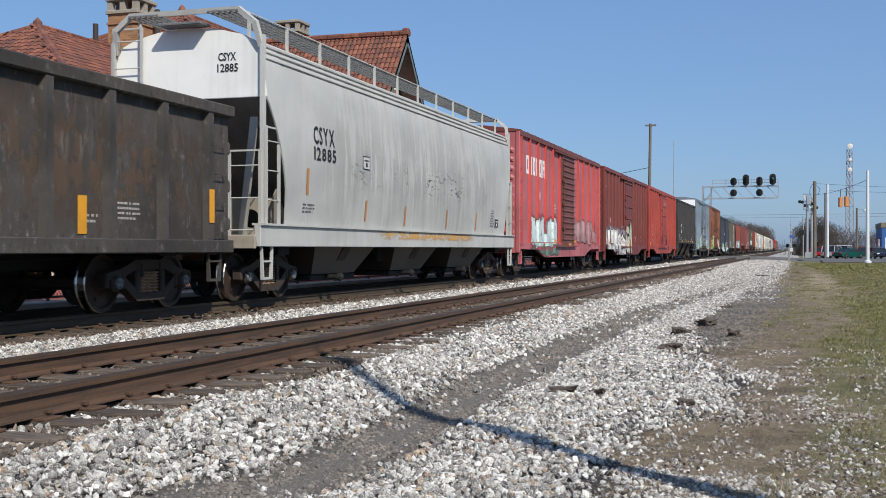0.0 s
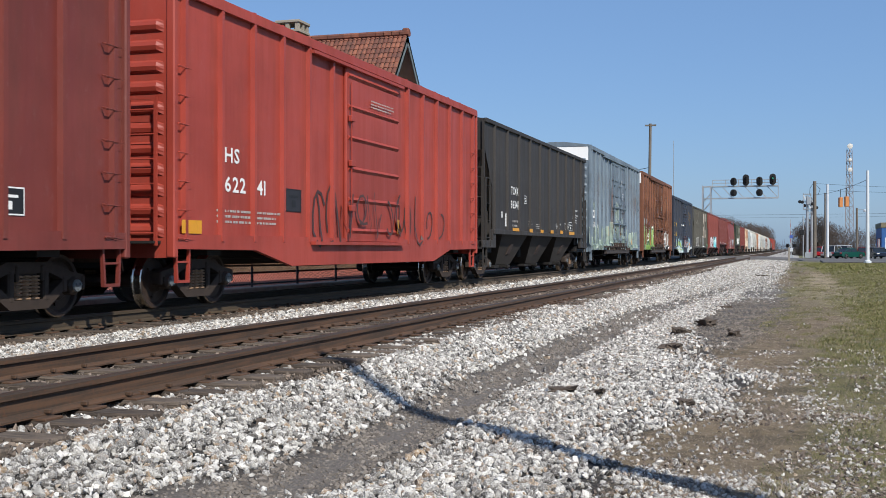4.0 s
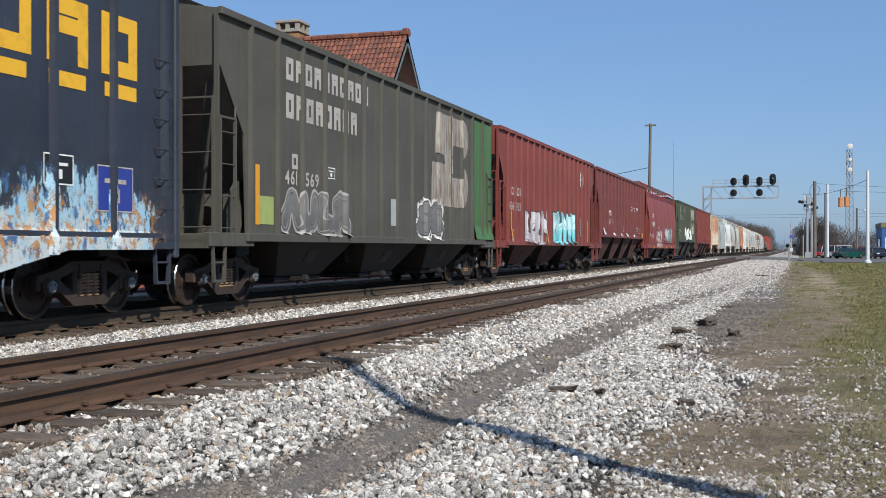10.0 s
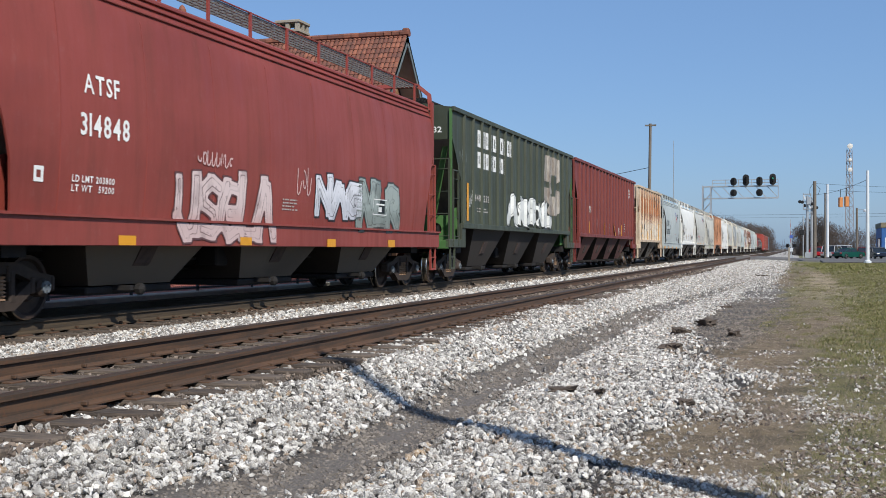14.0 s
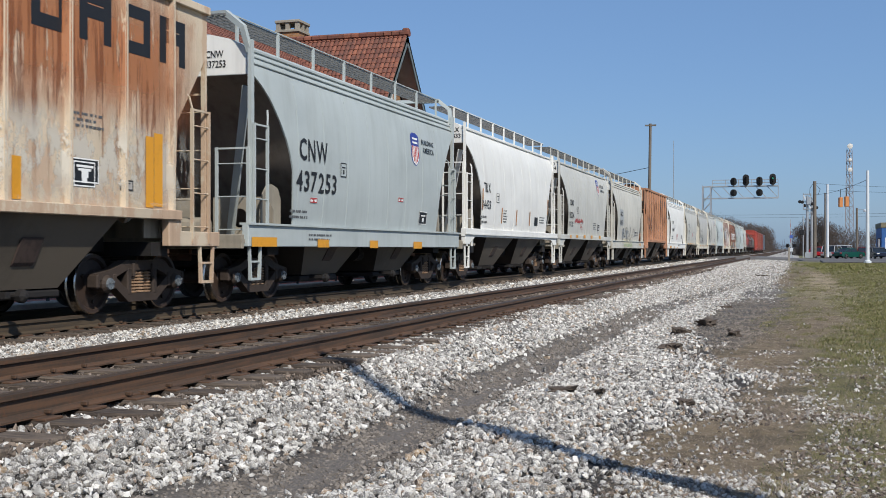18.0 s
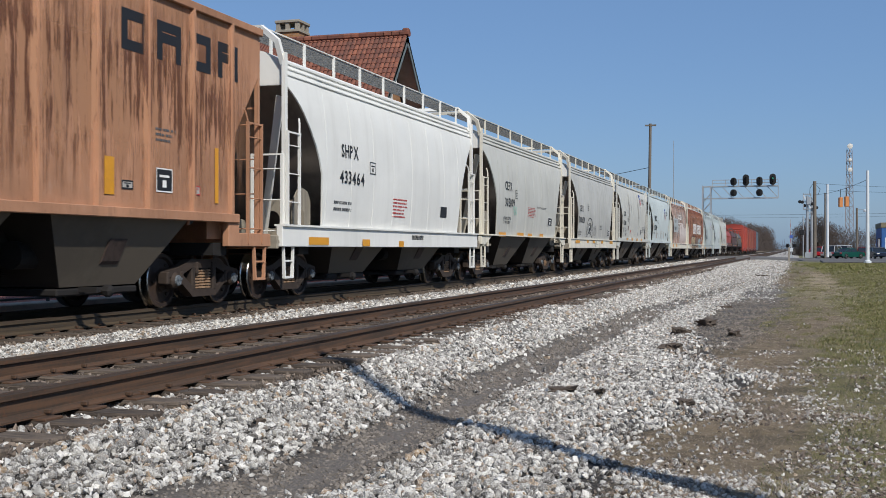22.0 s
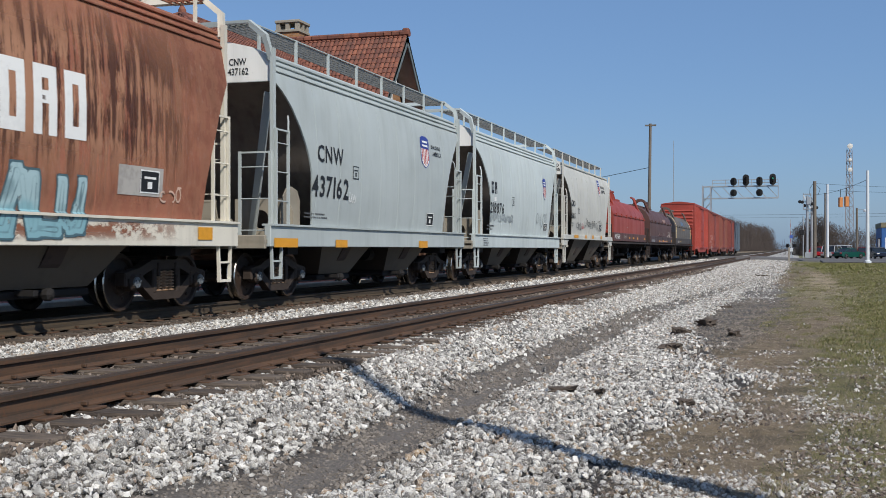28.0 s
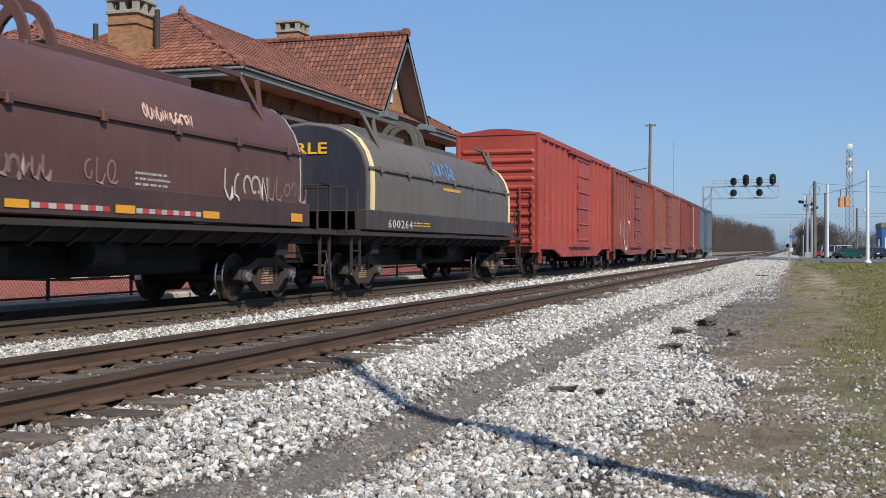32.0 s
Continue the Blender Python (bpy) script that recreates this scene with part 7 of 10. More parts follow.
    sign(24, -2.36, -2.17, 1.95, 2.15, M_LABELW, M_LABELW)
    sign(24, 1.81, 2.13, 2.10, 2.20, M_LABELW, M_LABELW)
    sign(24, 1.37, 1.61, 1.68, 1.89, M_SIGNGREY, M_SIGNGREY)
    lines(24, 3.14, 4.11, 1.85, 2.19, 4, M_BLACKT)
    lines(24, 0.21, 0.56, 1.68, 1.72, 2, M_BLACKT)
    sign(24, 1.26, 1.89, 1.42, 1.51, M_LABELW, M_LABELW)
    sign(24, -2.38, -2.17, 1.41, 1.48, M_LABELW, M_LABELW)
    rows(24, -4.34, -3.46, 1.78, 2.05, "LD LMT  234000|LT WT     52000", M_BLACKT)
    text(25, -3.62, -2.50, 2.68, 3.07, "CMO", M_BLACKT)
    text(25, -3.75, -2.35, 2.11, 2.44, "15299", M_BLACKT)
    shield(25, 2.19, 2.90, 2.80, 3.64)
    text(25, 3.03, 3.87, 3.35, 3.47, "BUILDING")
    text(25, 3.10, 3.87, 3.19, 3.30, "AMERICA")
    strip(25, -4.49, -4.35, 1.74, 2.55)
    strip(25, -2.44, -2.24, 1.63, 2.12)
    strip(25, -0.15, 0.04, 1.63, 2.11)
    strip(25, 1.49, 1.68, 1.63, 2.06)
    strip(25, 4.17, 4.40, 2.08, 2.52)
    sign(25, -1.99, -1.67, 2.55, 2.78, P_BLW, M_BLACKT)
    lines(25, -4.08, -3.02, 1.86, 1.99, 2, M_BLACKT)
    lines(25, -2.28, -1.84, 1.78, 1.93, 3, M_BLACKT)
    sign(25, 2.72, 3.14, 1.78, 2.00, M_BLACKT, M_BLACKT)
    sign(26, -4.56, -1.47, 2.16, 3.20, M_SIGNGREY, M_SIGNGREY)
    text(26, -3.99, -2.78, 2.86, 3.09, "DRGW", M_BLACKT)
    text(26, -4.10, -2.78, 2.33, 2.57, "10057", M_BLACKT)
    grime(26, -5.2, 5.2, 1.5, 4.1, (206, 200, 192), 261, "faded_patch", "bleached paint patches", 0.9, 0.5, 0.46, 0.8)
    grime(26, -5.2, 5.2, 1.5, 4.1, (96, 56, 42), 262, "rust_patch", "dark rust runs", 3.0, 0.25, 0.50, 0.7, 0.0035)
    bars(26, -1.47, 1.49, 3.19, 3.56, 4, M_WHITE)
    bars(26, -1.22, 2.46, 2.56, 2.92, 5, M_WHITE)
    graf(26, -0.05, 4.92, 1.21, 2.87, 4, (196, 180, 172), (150, 104, 86), (226, 220, 214), 271)
    strip(26, -5.21, -4.72, 1.06, 1.32)
    strip(26, -2.78, -2.08, 1.06, 1.34)
    grime(27, -7.4, 7.4, 1.5, 4.2, (182, 134, 104), 271, "faded_patch", "pale rust runs down the side", 1.8, 0.2, 0.42, 0.75)
    grime(27, -7.4, 7.4, 1.5, 4.2, (74, 40, 30), 272, "rust_patch", "dark rust runs", 3.0, 0.25, 0.48, 0.7, 0.0035)
    grime(27, -7.4, 7.4, 1.0, 1.34, (140, 82, 54), 273, "rust_patch", "rust on the sill", 1.2, 2.0, 0.46, 0.8)
    bars(27, -3.71, -0.33, 2.22, 3.12, 5, M_WHITE)
    bars(27, 0.50, 4.48, 2.26, 3.10, 7, M_WHITE)
    graf(27, -4.99, -1.01, 0.98, 1.96, 5, (38, 36, 36), (206, 186, 150), (226, 200, 150), 281, (60, 50, 46), sharp=True)
    graf(27, -0.93, 2.03, 1.01, 1.99, 4, (112, 88, 76), (70, 54, 48), (140, 116, 100), 282, sharp=True)
    graf(27, 1.94, 4.39, 1.02, 1.89, 5, (128, 168, 176), (70, 96, 104), (190, 206, 206), 283, sharp=True)
    strip(27, -4.89, -4.43, 1.03, 1.15)
    strip(27, -1.83, -1.39, 1.03, 1.16)
    strip(27, 1.16, 1.67, 1.04, 1.18)
    strip(27, 7.27, 7.70, 1.04, 1.23)
    sign(27, 5.21, 6.31, 1.63, 2.03, M_LABELW, M_LABELW)
    sign(27, 5.73, 6.21, 1.67, 1.99, M_BLACKT, M_WHITE)
    tag(27, 6.20, 6.81, 1.53, 1.82, (200, 170, 150), 284)
    text(28, -3.96, -2.70, 2.54, 2.87, "CNW", M_BLACKT)
    text(28, -4.19, -2.41, 1.88, 2.29, "437162", M_BLACKT)
    shield(28, 2.17, 3.00, 2.86, 3.63)
    text(28, 3.00, 3.74, 3.37, 3.46, "BUILDING")
    text(28, 3.09, 3.79, 3.20, 3.31, "AMERICA")
    strip(28, -5.77, -4.81, 0.93, 1.09)
    strip(28, -3.07, -2.47, 0.93, 1.08)
    strip(28, 2.00, 2.65, 0.93, 1.09)
    sign(28, -2.20, -1.89, 2.32, 2.58, P_COOL, M_BLACKT)
    lines(28, -4.44, -3.27, 1.46, 1.59, 2, M_BLACKT)
    sign(28, 2.65, 3.18, 1.47, 1.78, M_BLACKT, M_WHITE)
    tag(28, -2.38, -2.02, 1.83, 2.04, (220, 222, 222), 291)
    bars(29, -4.15, -3.52, 2.55, 2.90, 2, M_BLACKT)
    text(29, -4.30, -2.69, 1.96, 2.29, "218876", M_BLACKT)
    shield(29, 2.93, 3.57, 2.64, 3.41)
    sign(29, -1.70, -1.39, 2.28, 2.54, P_BLW, M_BLACKT)
    sign(29, -3.86, -3.62, 2.33, 2.45, M_WHITE, M_WHITE)
    tag(29, -4.35, -1.49, 1.72, 2.00, (150, 158, 160), 301, 0.05)
    lines(29, -4.53, -3.62, 1.44, 1.64, 2, M_BLACKT)
    sign(29, 3.10, 3.64, 1.54, 1.82, M_BLACKT, M_WHITE)
    lines(29, -5.03, -4.44, 0.98, 1.24, 4, M_BLACKT)
    tag(29, 1.80, 3.50, 1.60, 2.20, (130, 138, 140), 302)
    text(30, -4.49, -3.72, 2.62, 2.87, "CMO", M_BLACKT)
    text(30, -4.62, -3.68, 2.13, 2.36, "15185", M_BLACKT)
    shield(30, 2.16, 2.86, 3.31, 4.05)
    text(30, 2.96, 3.96, 3.70, 3.83, "BUILDING")
    text(30, 3.04, 4.05, 3.49, 3.64, "AMERICA")
    tag(30, -3.36, -2.28, 1.67, 2.04, (54, 58, 60), 311, 0.05)
    tag(30, -1.56, 0.90, 1.77, 2.21, (60, 64, 64), 312, 0.045)
    tag(30, 0.90, 3.06, 1.71, 2.25, (84, 88, 88), 313, 0.035)
    sign(30, -3.02, -2.73, 2.36, 2.61, P_CREAM, M_BLACKT)
    sign(30, 2.16, 2.73, 1.68, 2.01, M_BLACKT, M_WHITE)
    strip(30, -4.02, -3.13, 1.35, 1.48)
    strip(30, -1.64, -1.16, 1.35, 1.48)
    strip(30, 0.08, 0.59, 1.35, 1.50)
    strip(30, 2.38, 2.76, 1.35, 1.51)
    lines(30, -2.16, -1.61, 1.74, 1.98, 5, M_REDT)
    lines(31, -1.41, -0.87, 2.01, 2.30, 3)
    strip(31, -1.00, -0.55, 1.45, 1.54)
    strip(31, 0.56, 1.05, 1.45, 1.55)
    strip(31, 2.21, 2.67, 1.44, 1.56)
    strip(31, 5.36, 5.85, 1.43, 1.56)
    lines(31, -2.79, -1.95, 1.44, 1.62, 2)
    tag(32, 1.04, 2.40, 2.73, 2.95, (206, 170, 150), 331, 0.05)
    tag(32, -2.07, -1.06, 1.72, 2.08, (120, 96, 94), 332, 0.07)
    tag(32, -0.43, 0.32, 1.73, 2.14, (132, 104, 100), 333, 0.04)
    tag(32, 3.23, 4.79, 1.66, 2.20, (172, 160, 154), 334, 0.06)
    tag(32, 4.79, 6.30, 1.72, 2.19, (120, 100, 96), 335, 0.05)
    lines(32, 0.79, 1.70, 1.76, 1.99, 3)
    strip(32, -1.96, -1.53, 1.38, 1.48)
    strip(32, 0.23, 0.69, 1.38, 1.49)
    strip(32, 2.53, 3.04, 1.37, 1.48)
    strip(32, 5.65, 6.13, 1.39, 1.54)
    strip(33, -0.95, 0.60, 2.40, 2.48)
    text(33, -5.16, -3.50, 1.37, 1.56, "600264", M_LABELW)
    tag(33, -1.66, 0.17, 2.72, 3.11, (92, 120, 150), 341, 0.12)
    tag(34, -7.77, -6.13, 1.75, 2.52, (220, 150, 140), 351)
    tag(35, -6.27, -2.09, 0.74, 2.73, (226, 222, 216), 361, 0.16)
    sign(37, 2.80, 3.98, 0.95, 4.85, M_WHITE, M_WHITE)
    stripes(32, -1.48, 0.20, 1.39, 1.46)
    stripes(32, 0.73, 2.50, 1.39, 1.46)
    lines(31, -1.41, -0.90, 2.01, 2.29, 3)
    rows(31, -2.79, -1.97, 1.45, 1.63, "LD LMT 233200|LT WT   52800", M_LABELW)
    text(31, -5.92, -4.3, 1.42, 1.66, "WRWK 164561", M_WHITE)
    text(32, -5.59, -4.32, 1.37, 1.51, "NDYX 380641", M_WHITE)
    lines(33, -3.42, -1.90, 1.42, 1.55, 2, M_GOLD)
    rows(5, 2.06, 2.56, 1.64, 1.88, "DO NOT USE|HAMMER ON|CAR BODY", M_WHITE)
    rows(5, 3.77, 4.55, 1.64, 1.91, "EXW 10-8 EXH 7-9|EW 9-3 EH 14-10|CU FT 4727", M_WHITE)
    rows(5, 5.49, 6.29, 1.92, 2.51, "SHARP OBJECTS|MUST NOT|CONTACT LINING|DO NOT STEAM|INTERIOR OR|CLEAN WITH", M_WHITE)
    rows(18, -4.38, -3.55, 1.78, 2.02, "LD LMT 233100|LT WT   52900", M_BLACKT)
    rows(23, -4.39, -3.52, 1.46, 1.67, "LD LMT 229500|LT WT  56500", M_BLACKT)
    rows(23, -0.39, 0.27, 0.99, 1.26, "OPEN HATCHES|BEFORE UNLOADING|COMPARTMENT", M_BLACKT)
    rows(30, -4.73, -3.95, 1.79, 1.98, "LD LMT 234200|LT WT 52800", M_BLACKT)


markings()

# ---------------------------------------------------------------- ground and track
def mud_centre(y):
    """The muddy wheel track wanders along the foot of the ballast."""
    return np.interp(y, [4, 5.6, 6.3, 8, 11, 15, 25, 45, 74, 100], [-3.15, -3.05, -2.85, -2.85, -2.98, -3.04, -3.05, -2.25, -1.35, -1.2])


def mud_off(x, y):
    """Distance from the middle of the mud: the wheel track and the wet patch beside the verge."""
    a = np.abs(x - mud_centre(y))
    b = np.abs(x - np.interp(y, [18, 24, 30, 42, 60], [-1.25, -0.98, -0.75, -0.95, -1.2]) - 0.1 * np.sin(y * 0.4)) / np.interp(y, [18, 24, 30, 42, 60], [1.0, 1.7, 2.6, 2.2, 1.3]) + np.clip(19 - y, 0, 9) * 0.15 + np.clip(y - 60, 0, 90) * 0.03
    return np.minimum(a, b)


def wet_patch(x, y):
    """The dark wet hollow beside the verge."""
    return max(0.0, 1.0 - ((x + 1.05 - 0.03 * (y - 24)) / 0.95) ** 2 - ((y - 24.0) / 10.0) ** 2)


def verge_edge(y):
    """Where the gravel gives way to soil and grass."""
    return np.interp(y, [4, 6, 7.7, 9.3, 10.4, 12.6, 14, 20, 25, 32, 42, 54, 100], [-1.0, -1.1, -1.35, -0.95, -0.7, -0.75, -1.3, -1.15, -0.75, -0.35, -0.5, -0.8, -0.6])


def ground_z(x, y):
    """Height of the ground: ballast bed, shoulder, low gravel, grass verge."""
    near = float(np.interp(x, [-400, -30, -13.0, -12.2, -11.9, -4.05, -3.3, -2.9, -1.6, -0.6, 3.0, 12, 60, 600],
                           [-0.6, -0.25, -0.22, -0.24, -0.25, -0.25, -0.48, -0.54, -0.50, -0.50, -0.36, -0.3, -0.3, -0.6]))
    far = float(np.interp(x, [-400, -30, -12, -3, 1.5, 60, 600], [-0.4, -0.3, -0.25, -0.25, -0.45, -0.45, -0.6]))
    k = min(1.0, max(0.0, (y - 70) / 40))
    return near * (1 - k) + far * k


def tan_patch(x, y):
    """How far a spot lies in the bleached patch on the crest of the verge."""
    return math.exp(-((x - 1.0 - 0.012 * (y - 50)) / 0.65) ** 2 - ((y - 50) / 17) ** 2)


def ground():
    xs = sorted(set([round(v, 2) for v in np.arange(-16, 8.01, 0.25)] + [-2500, -1200, -600, -300, -150, -80, -50, -35, -25, -20, 10, 14, 20, 30, 45, 70, 110, 200, 400, 900, 2500]))
    ys = sorted(set([round(v, 2) for v in np.arange(2, 30, 0.3)] + [round(v, 1) for v in np.arange(30, 140, 1.5)] + [-1500, -400, -100, -40, -15, -5, 150, 170, 200, 260, 350, 500, 800, 1300, 2200, 3600]))
    v, f = [], []
    for y in ys:
        for x in xs:
            z = ground_z(x, y)
            if -4.5 < x < 8 and 2 < y < 90:
                z += 0.05 * (noise.noise(Vector((x * 0.6, y * 0.6, 0))) + 0.5 * noise.noise(Vector((x * 1.9, y * 1.9, 3))))
            v.append((x, y, z))
    n = len(xs)
    for j in range(len(ys) - 1):
        for i in range(n - 1):
            f.append((j * n + i, j * n + i + 1, (j + 1) * n + i + 1, (j + 1) * n + i))
    me = bpy.data.meshes.new("ground")
    me.from_pydata(v, [], f)
    me.materials.append(M_GROUND)
    mud, veg, green, pale, tans, wet = [], [], [], [], [], []
    for x, y, z in v:
        n1, n2 = noise.noise(Vector((x * 0.9, y * 0.5, 7))), noise.noise(Vector((x * 0.75, y * 0.09, 4)))
        d = float(mud_off(x + 0.12 * n1, y))
        mud.append(max(0.0, min(1.0, (0.40 - d) / 0.2)) if -1 < y < 95 else 0.0)
        veg.append(max(0.0, min(1.0, (x - float(verge_edge(y)) + 0.15 + 0.45 * n1) / 0.5)) if y < 126 else (0.8 if x > 0.6 or x < -14 else 0.0))
        green.append(max(0.0, min(1.0, 0.1 + 1.8 * n2 + 0.6 * n1 + 0.7 * min(x + 0.15, 1.3) + float(np.interp(y, [8, 22], [-0.25, 0.3])) - 1.6 * tan_patch(x, y))))
        wet.append(min(1.0, 2.2 * wet_patch(x + 0.25 * n1, y + 3 * n1)))
        tans.append(min(1.0, 1.3 * tan_patch(x + 0.25 * n1, y)))
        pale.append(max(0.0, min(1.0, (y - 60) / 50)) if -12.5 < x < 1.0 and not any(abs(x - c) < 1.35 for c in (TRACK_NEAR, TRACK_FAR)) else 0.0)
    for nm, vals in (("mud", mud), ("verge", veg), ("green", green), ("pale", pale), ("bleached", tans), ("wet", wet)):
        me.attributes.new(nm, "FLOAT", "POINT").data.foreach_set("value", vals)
    me.polygons.foreach_set("use_smooth", [True] * len(me.polygons))
    tagged(new("ground", me), "ground of gravel, dry grass and mud", "ground", kind="structure")


def ground_material():
    m = Mat("ground_mix", 0.95)

    def att(name):
        n = m.t.nodes.new("ShaderNodeAttribute")
        n.attribute_name = name
        return n.outputs["Fac"]
    n2 = m.noise(m.coord, 14, 6, 0.7)
    n3 = m.noise(m.coord, 3.0, 6, 0.65)
    n4 = m.noise(m.coord, 55, 4, 0.7)
    n5 = m.noise(m.coord, 130, 5, 0.8)
    n6 = m.noise(m.coord, 5.5, 8, 0.75)
    # bed under the stones: shade of the gaps put into a near-black tone
    gravel = m.mix(m.step(n2, 0.3, 0.7), lin(30, 27, 24), lin(66, 61, 56))
    mud = m.mix(m.step(n4, 0.35, 0.65), lin(84, 79, 73), lin(114, 107, 100))
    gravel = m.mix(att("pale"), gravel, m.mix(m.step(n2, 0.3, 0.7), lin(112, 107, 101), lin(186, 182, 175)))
    gravel = m.mix(att("mud"), gravel, mud)
    green = m.mix(m.step(m.mul(n5, n6, "ADD"), 0.78, 1.2), lin(64, 68, 32), lin(138, 132, 80))
    straw = m.mix(m.step(m.mul(n5, n6, "ADD"), 0.78, 1.2), lin(72, 60, 45), lin(162, 143, 112))
    n7 = m.noise(m.coord, 1.6, 7, 0.7)
    green = m.mix(m.mul(m.step(n7, 0.46, 0.62), 0.8), green, lin(54, 60, 28))
    straw = m.mix(m.mul(m.step(n7, 0.44, 0.6), 0.7), straw, lin(76, 66, 48))
    straw = m.mix(m.mul(m.step(n2, 0.52, 0.7), 0.6), straw, lin(112, 104, 94))
    grass = m.mix(m.mul(att("green"), m.step(n6, 0.3, 0.55, 0.3, 1.0)), straw, green)
    grass = m.mix(m.mul(att("bleached"), m.step(n6, 0.3, 0.6, 0.4, 1.0)), grass, m.mix(n5, lin(132, 118, 94), lin(184, 168, 138)))
    c = m.mix(m.step(m.mul(att("verge"), m.mul(n3, 0.35), "ADD"), 0.45, 0.8), gravel, grass)
    c = m.mix(m.mul(att("wet"), m.step(n6, 0.35, 0.6, 0.55, 1.0)), c, m.mix(m.step(n4, 0.35, 0.65), lin(54, 51, 49), lin(88, 84, 81)))
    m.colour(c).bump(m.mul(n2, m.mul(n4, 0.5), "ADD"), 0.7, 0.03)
    return m.m


M_GROUND = ground_material()
ground()
def rail_material(name, a, b, scale):
    """Rolled steel with rust in long runs and finer flakes."""
    m = Mat(name, 0.8)
    runs = m.noise(m.scaled(1.0, 0.12, 4.0), 9, 5, 0.6)
    flakes = m.noise(m.coord, 34, 6, 0.7)
    c = m.mix(m.step(runs, 0.38, 0.62), lin(*a), lin(*b))
    c = m.mix(m.step(flakes, 0.5, 0.68, 0.0, scale), c, lin(112, 66, 38))
    c = m.mix(m.step(flakes, 0.2, 0.44, 0.55, 0.0), c, lin(40, 31, 25))
    m.colour(c).bump(flakes, 0.25, 0.004)
    return m.m


M_RAIL = rail_material("rail_rust", (60, 47, 36), (84, 61, 43), 0.3)
M_RAILFAR = rail_material("rail_rust_dusty", (58, 49, 37), (74, 62, 46), 0.12)
M_RAILTOP = plain("rail_head_worn", (62, 49, 36), 0.6, 0.1, 0.25, 5)
M_TIE = Mat("creosoted_oak", 0.92)
_g = M_TIE.noise(M_TIE.scaled(3.5, 60.0, 60.0), 1.0, 7, 0.75)
_b = M_TIE.mul(M_TIE.mul(M_TIE.noise(M_TIE.coord, 2.2, 5, 0.6), 0.5), M_TIE.mul(M_TIE.rand(), 0.5), "ADD")
M_TIE.colour(M_TIE.mix(M_TIE.step(_b, 0.4, 0.62), M_TIE.mix(M_TIE.step(_g, 0.35, 0.65), lin(44, 37, 32), lin(88, 76, 64)), M_TIE.mix(M_TIE.step(_g, 0.35, 0.65), lin(60, 52, 45), lin(112, 99, 86)))).bump(_g, 0.5, 0.008)
M_TIE = M_TIE.m


def rail(name, x, y0, y1, label):
    m = Mesh()
    prof = [(-0.075, -0.18), (0.075, -0.18), (0.075, -0.168), (0.012, -0.145), (0.009, -0.055), (0.036, -0.045), (0.037, -0.012), (0.028, 0.0), (-0.028, 0.0), (-0.037, -0.012), (-0.036, -0.045), (-0.009, -0.055), (-0.012, -0.145), (-0.075, -0.168)]
    m.rings([[(x + a, y, z) for a, z in prof] for y in (y0, 4, 14, 40, 120, y1)])
    k = len(prof)
    for i in range(len(m.f)):
        if i < k * 5 and i % k in (6, 7, 8):
            m.mi[i] = 1
    part("rail", m, [M_RAIL if x > -6.5 else M_RAILFAR, M_RAILTOP], name, label)


def tracks():
    for nm, cx, lab in (("railway_track_near", TRACK_NEAR, "empty near track"), ("railway_track_far", TRACK_FAR, "far track")):
        tr = thing(nm, "railway track of brown rails on dark wooden ties", "track", kind="structure")
        for s in (-1, 1):
            rail(tr, cx + s * 0.7525, -60, 1500, "rusty steel rail")
        rnd = random.Random(5)
        datas = [Mesh().box(-1.3, 1.3, -0.115, 0.115, -0.36, -0.185, 0.015).data("tie", M_TIE)]
        plate = Mesh().box(-0.17, 0.17, -0.09, 0.09, -0.02, 0.0, 0.004).data("tie_plate", M_RAIL)
        spike = Mesh().box(-0.028, 0.02, -0.016, 0.016, 0.0, 0.028, 0.004).data("spike", M_RAIL)
        anchor = Mesh().box(-0.09, 0.1, -0.025, 0.025, -0.02, 0.03, 0.006).data("rail_anchor", M_RAIL)
        y = 3.0
        while y < 60:
            t = part("tie", datas[0], None, tr, "", (cx + rnd.uniform(-0.06, 0.06), y, rnd.uniform(-0.015, 0.0), 0, 0, rnd.uniform(-1.2, 1.2)))
            if y < 24:
                for s in (-1, 1):
                    part("tie_plate", plate, None, tr, "", (cx + s * 0.7525, y, -0.178))
                    for e in (-1, 1):
                        if rnd.random() < 0.9:
                            part("spike", spike, None, tr, "", (cx + s * 0.7525 + e * 0.088, y + rnd.choice((-0.05, 0.05)), -0.165, 0, 0, 0 if e > 0 else 180))
                if rnd.random() < 0.6:
                    part("rail_anchor", anchor, None, tr, "", (cx + 0.7525, y + 0.15, -0.185))
            y += 0.52 + rnd.uniform(-0.03, 0.03)
        m = Mesh()
        while y < 400:
            m.box(cx - 1.3, cx + 1.3, y - 0.11, y + 0.11, -0.36, -0.19)
            y += 0.53
        tagged(part("far_ties", m, M_TIE, tr), kind="stuff")


tracks()



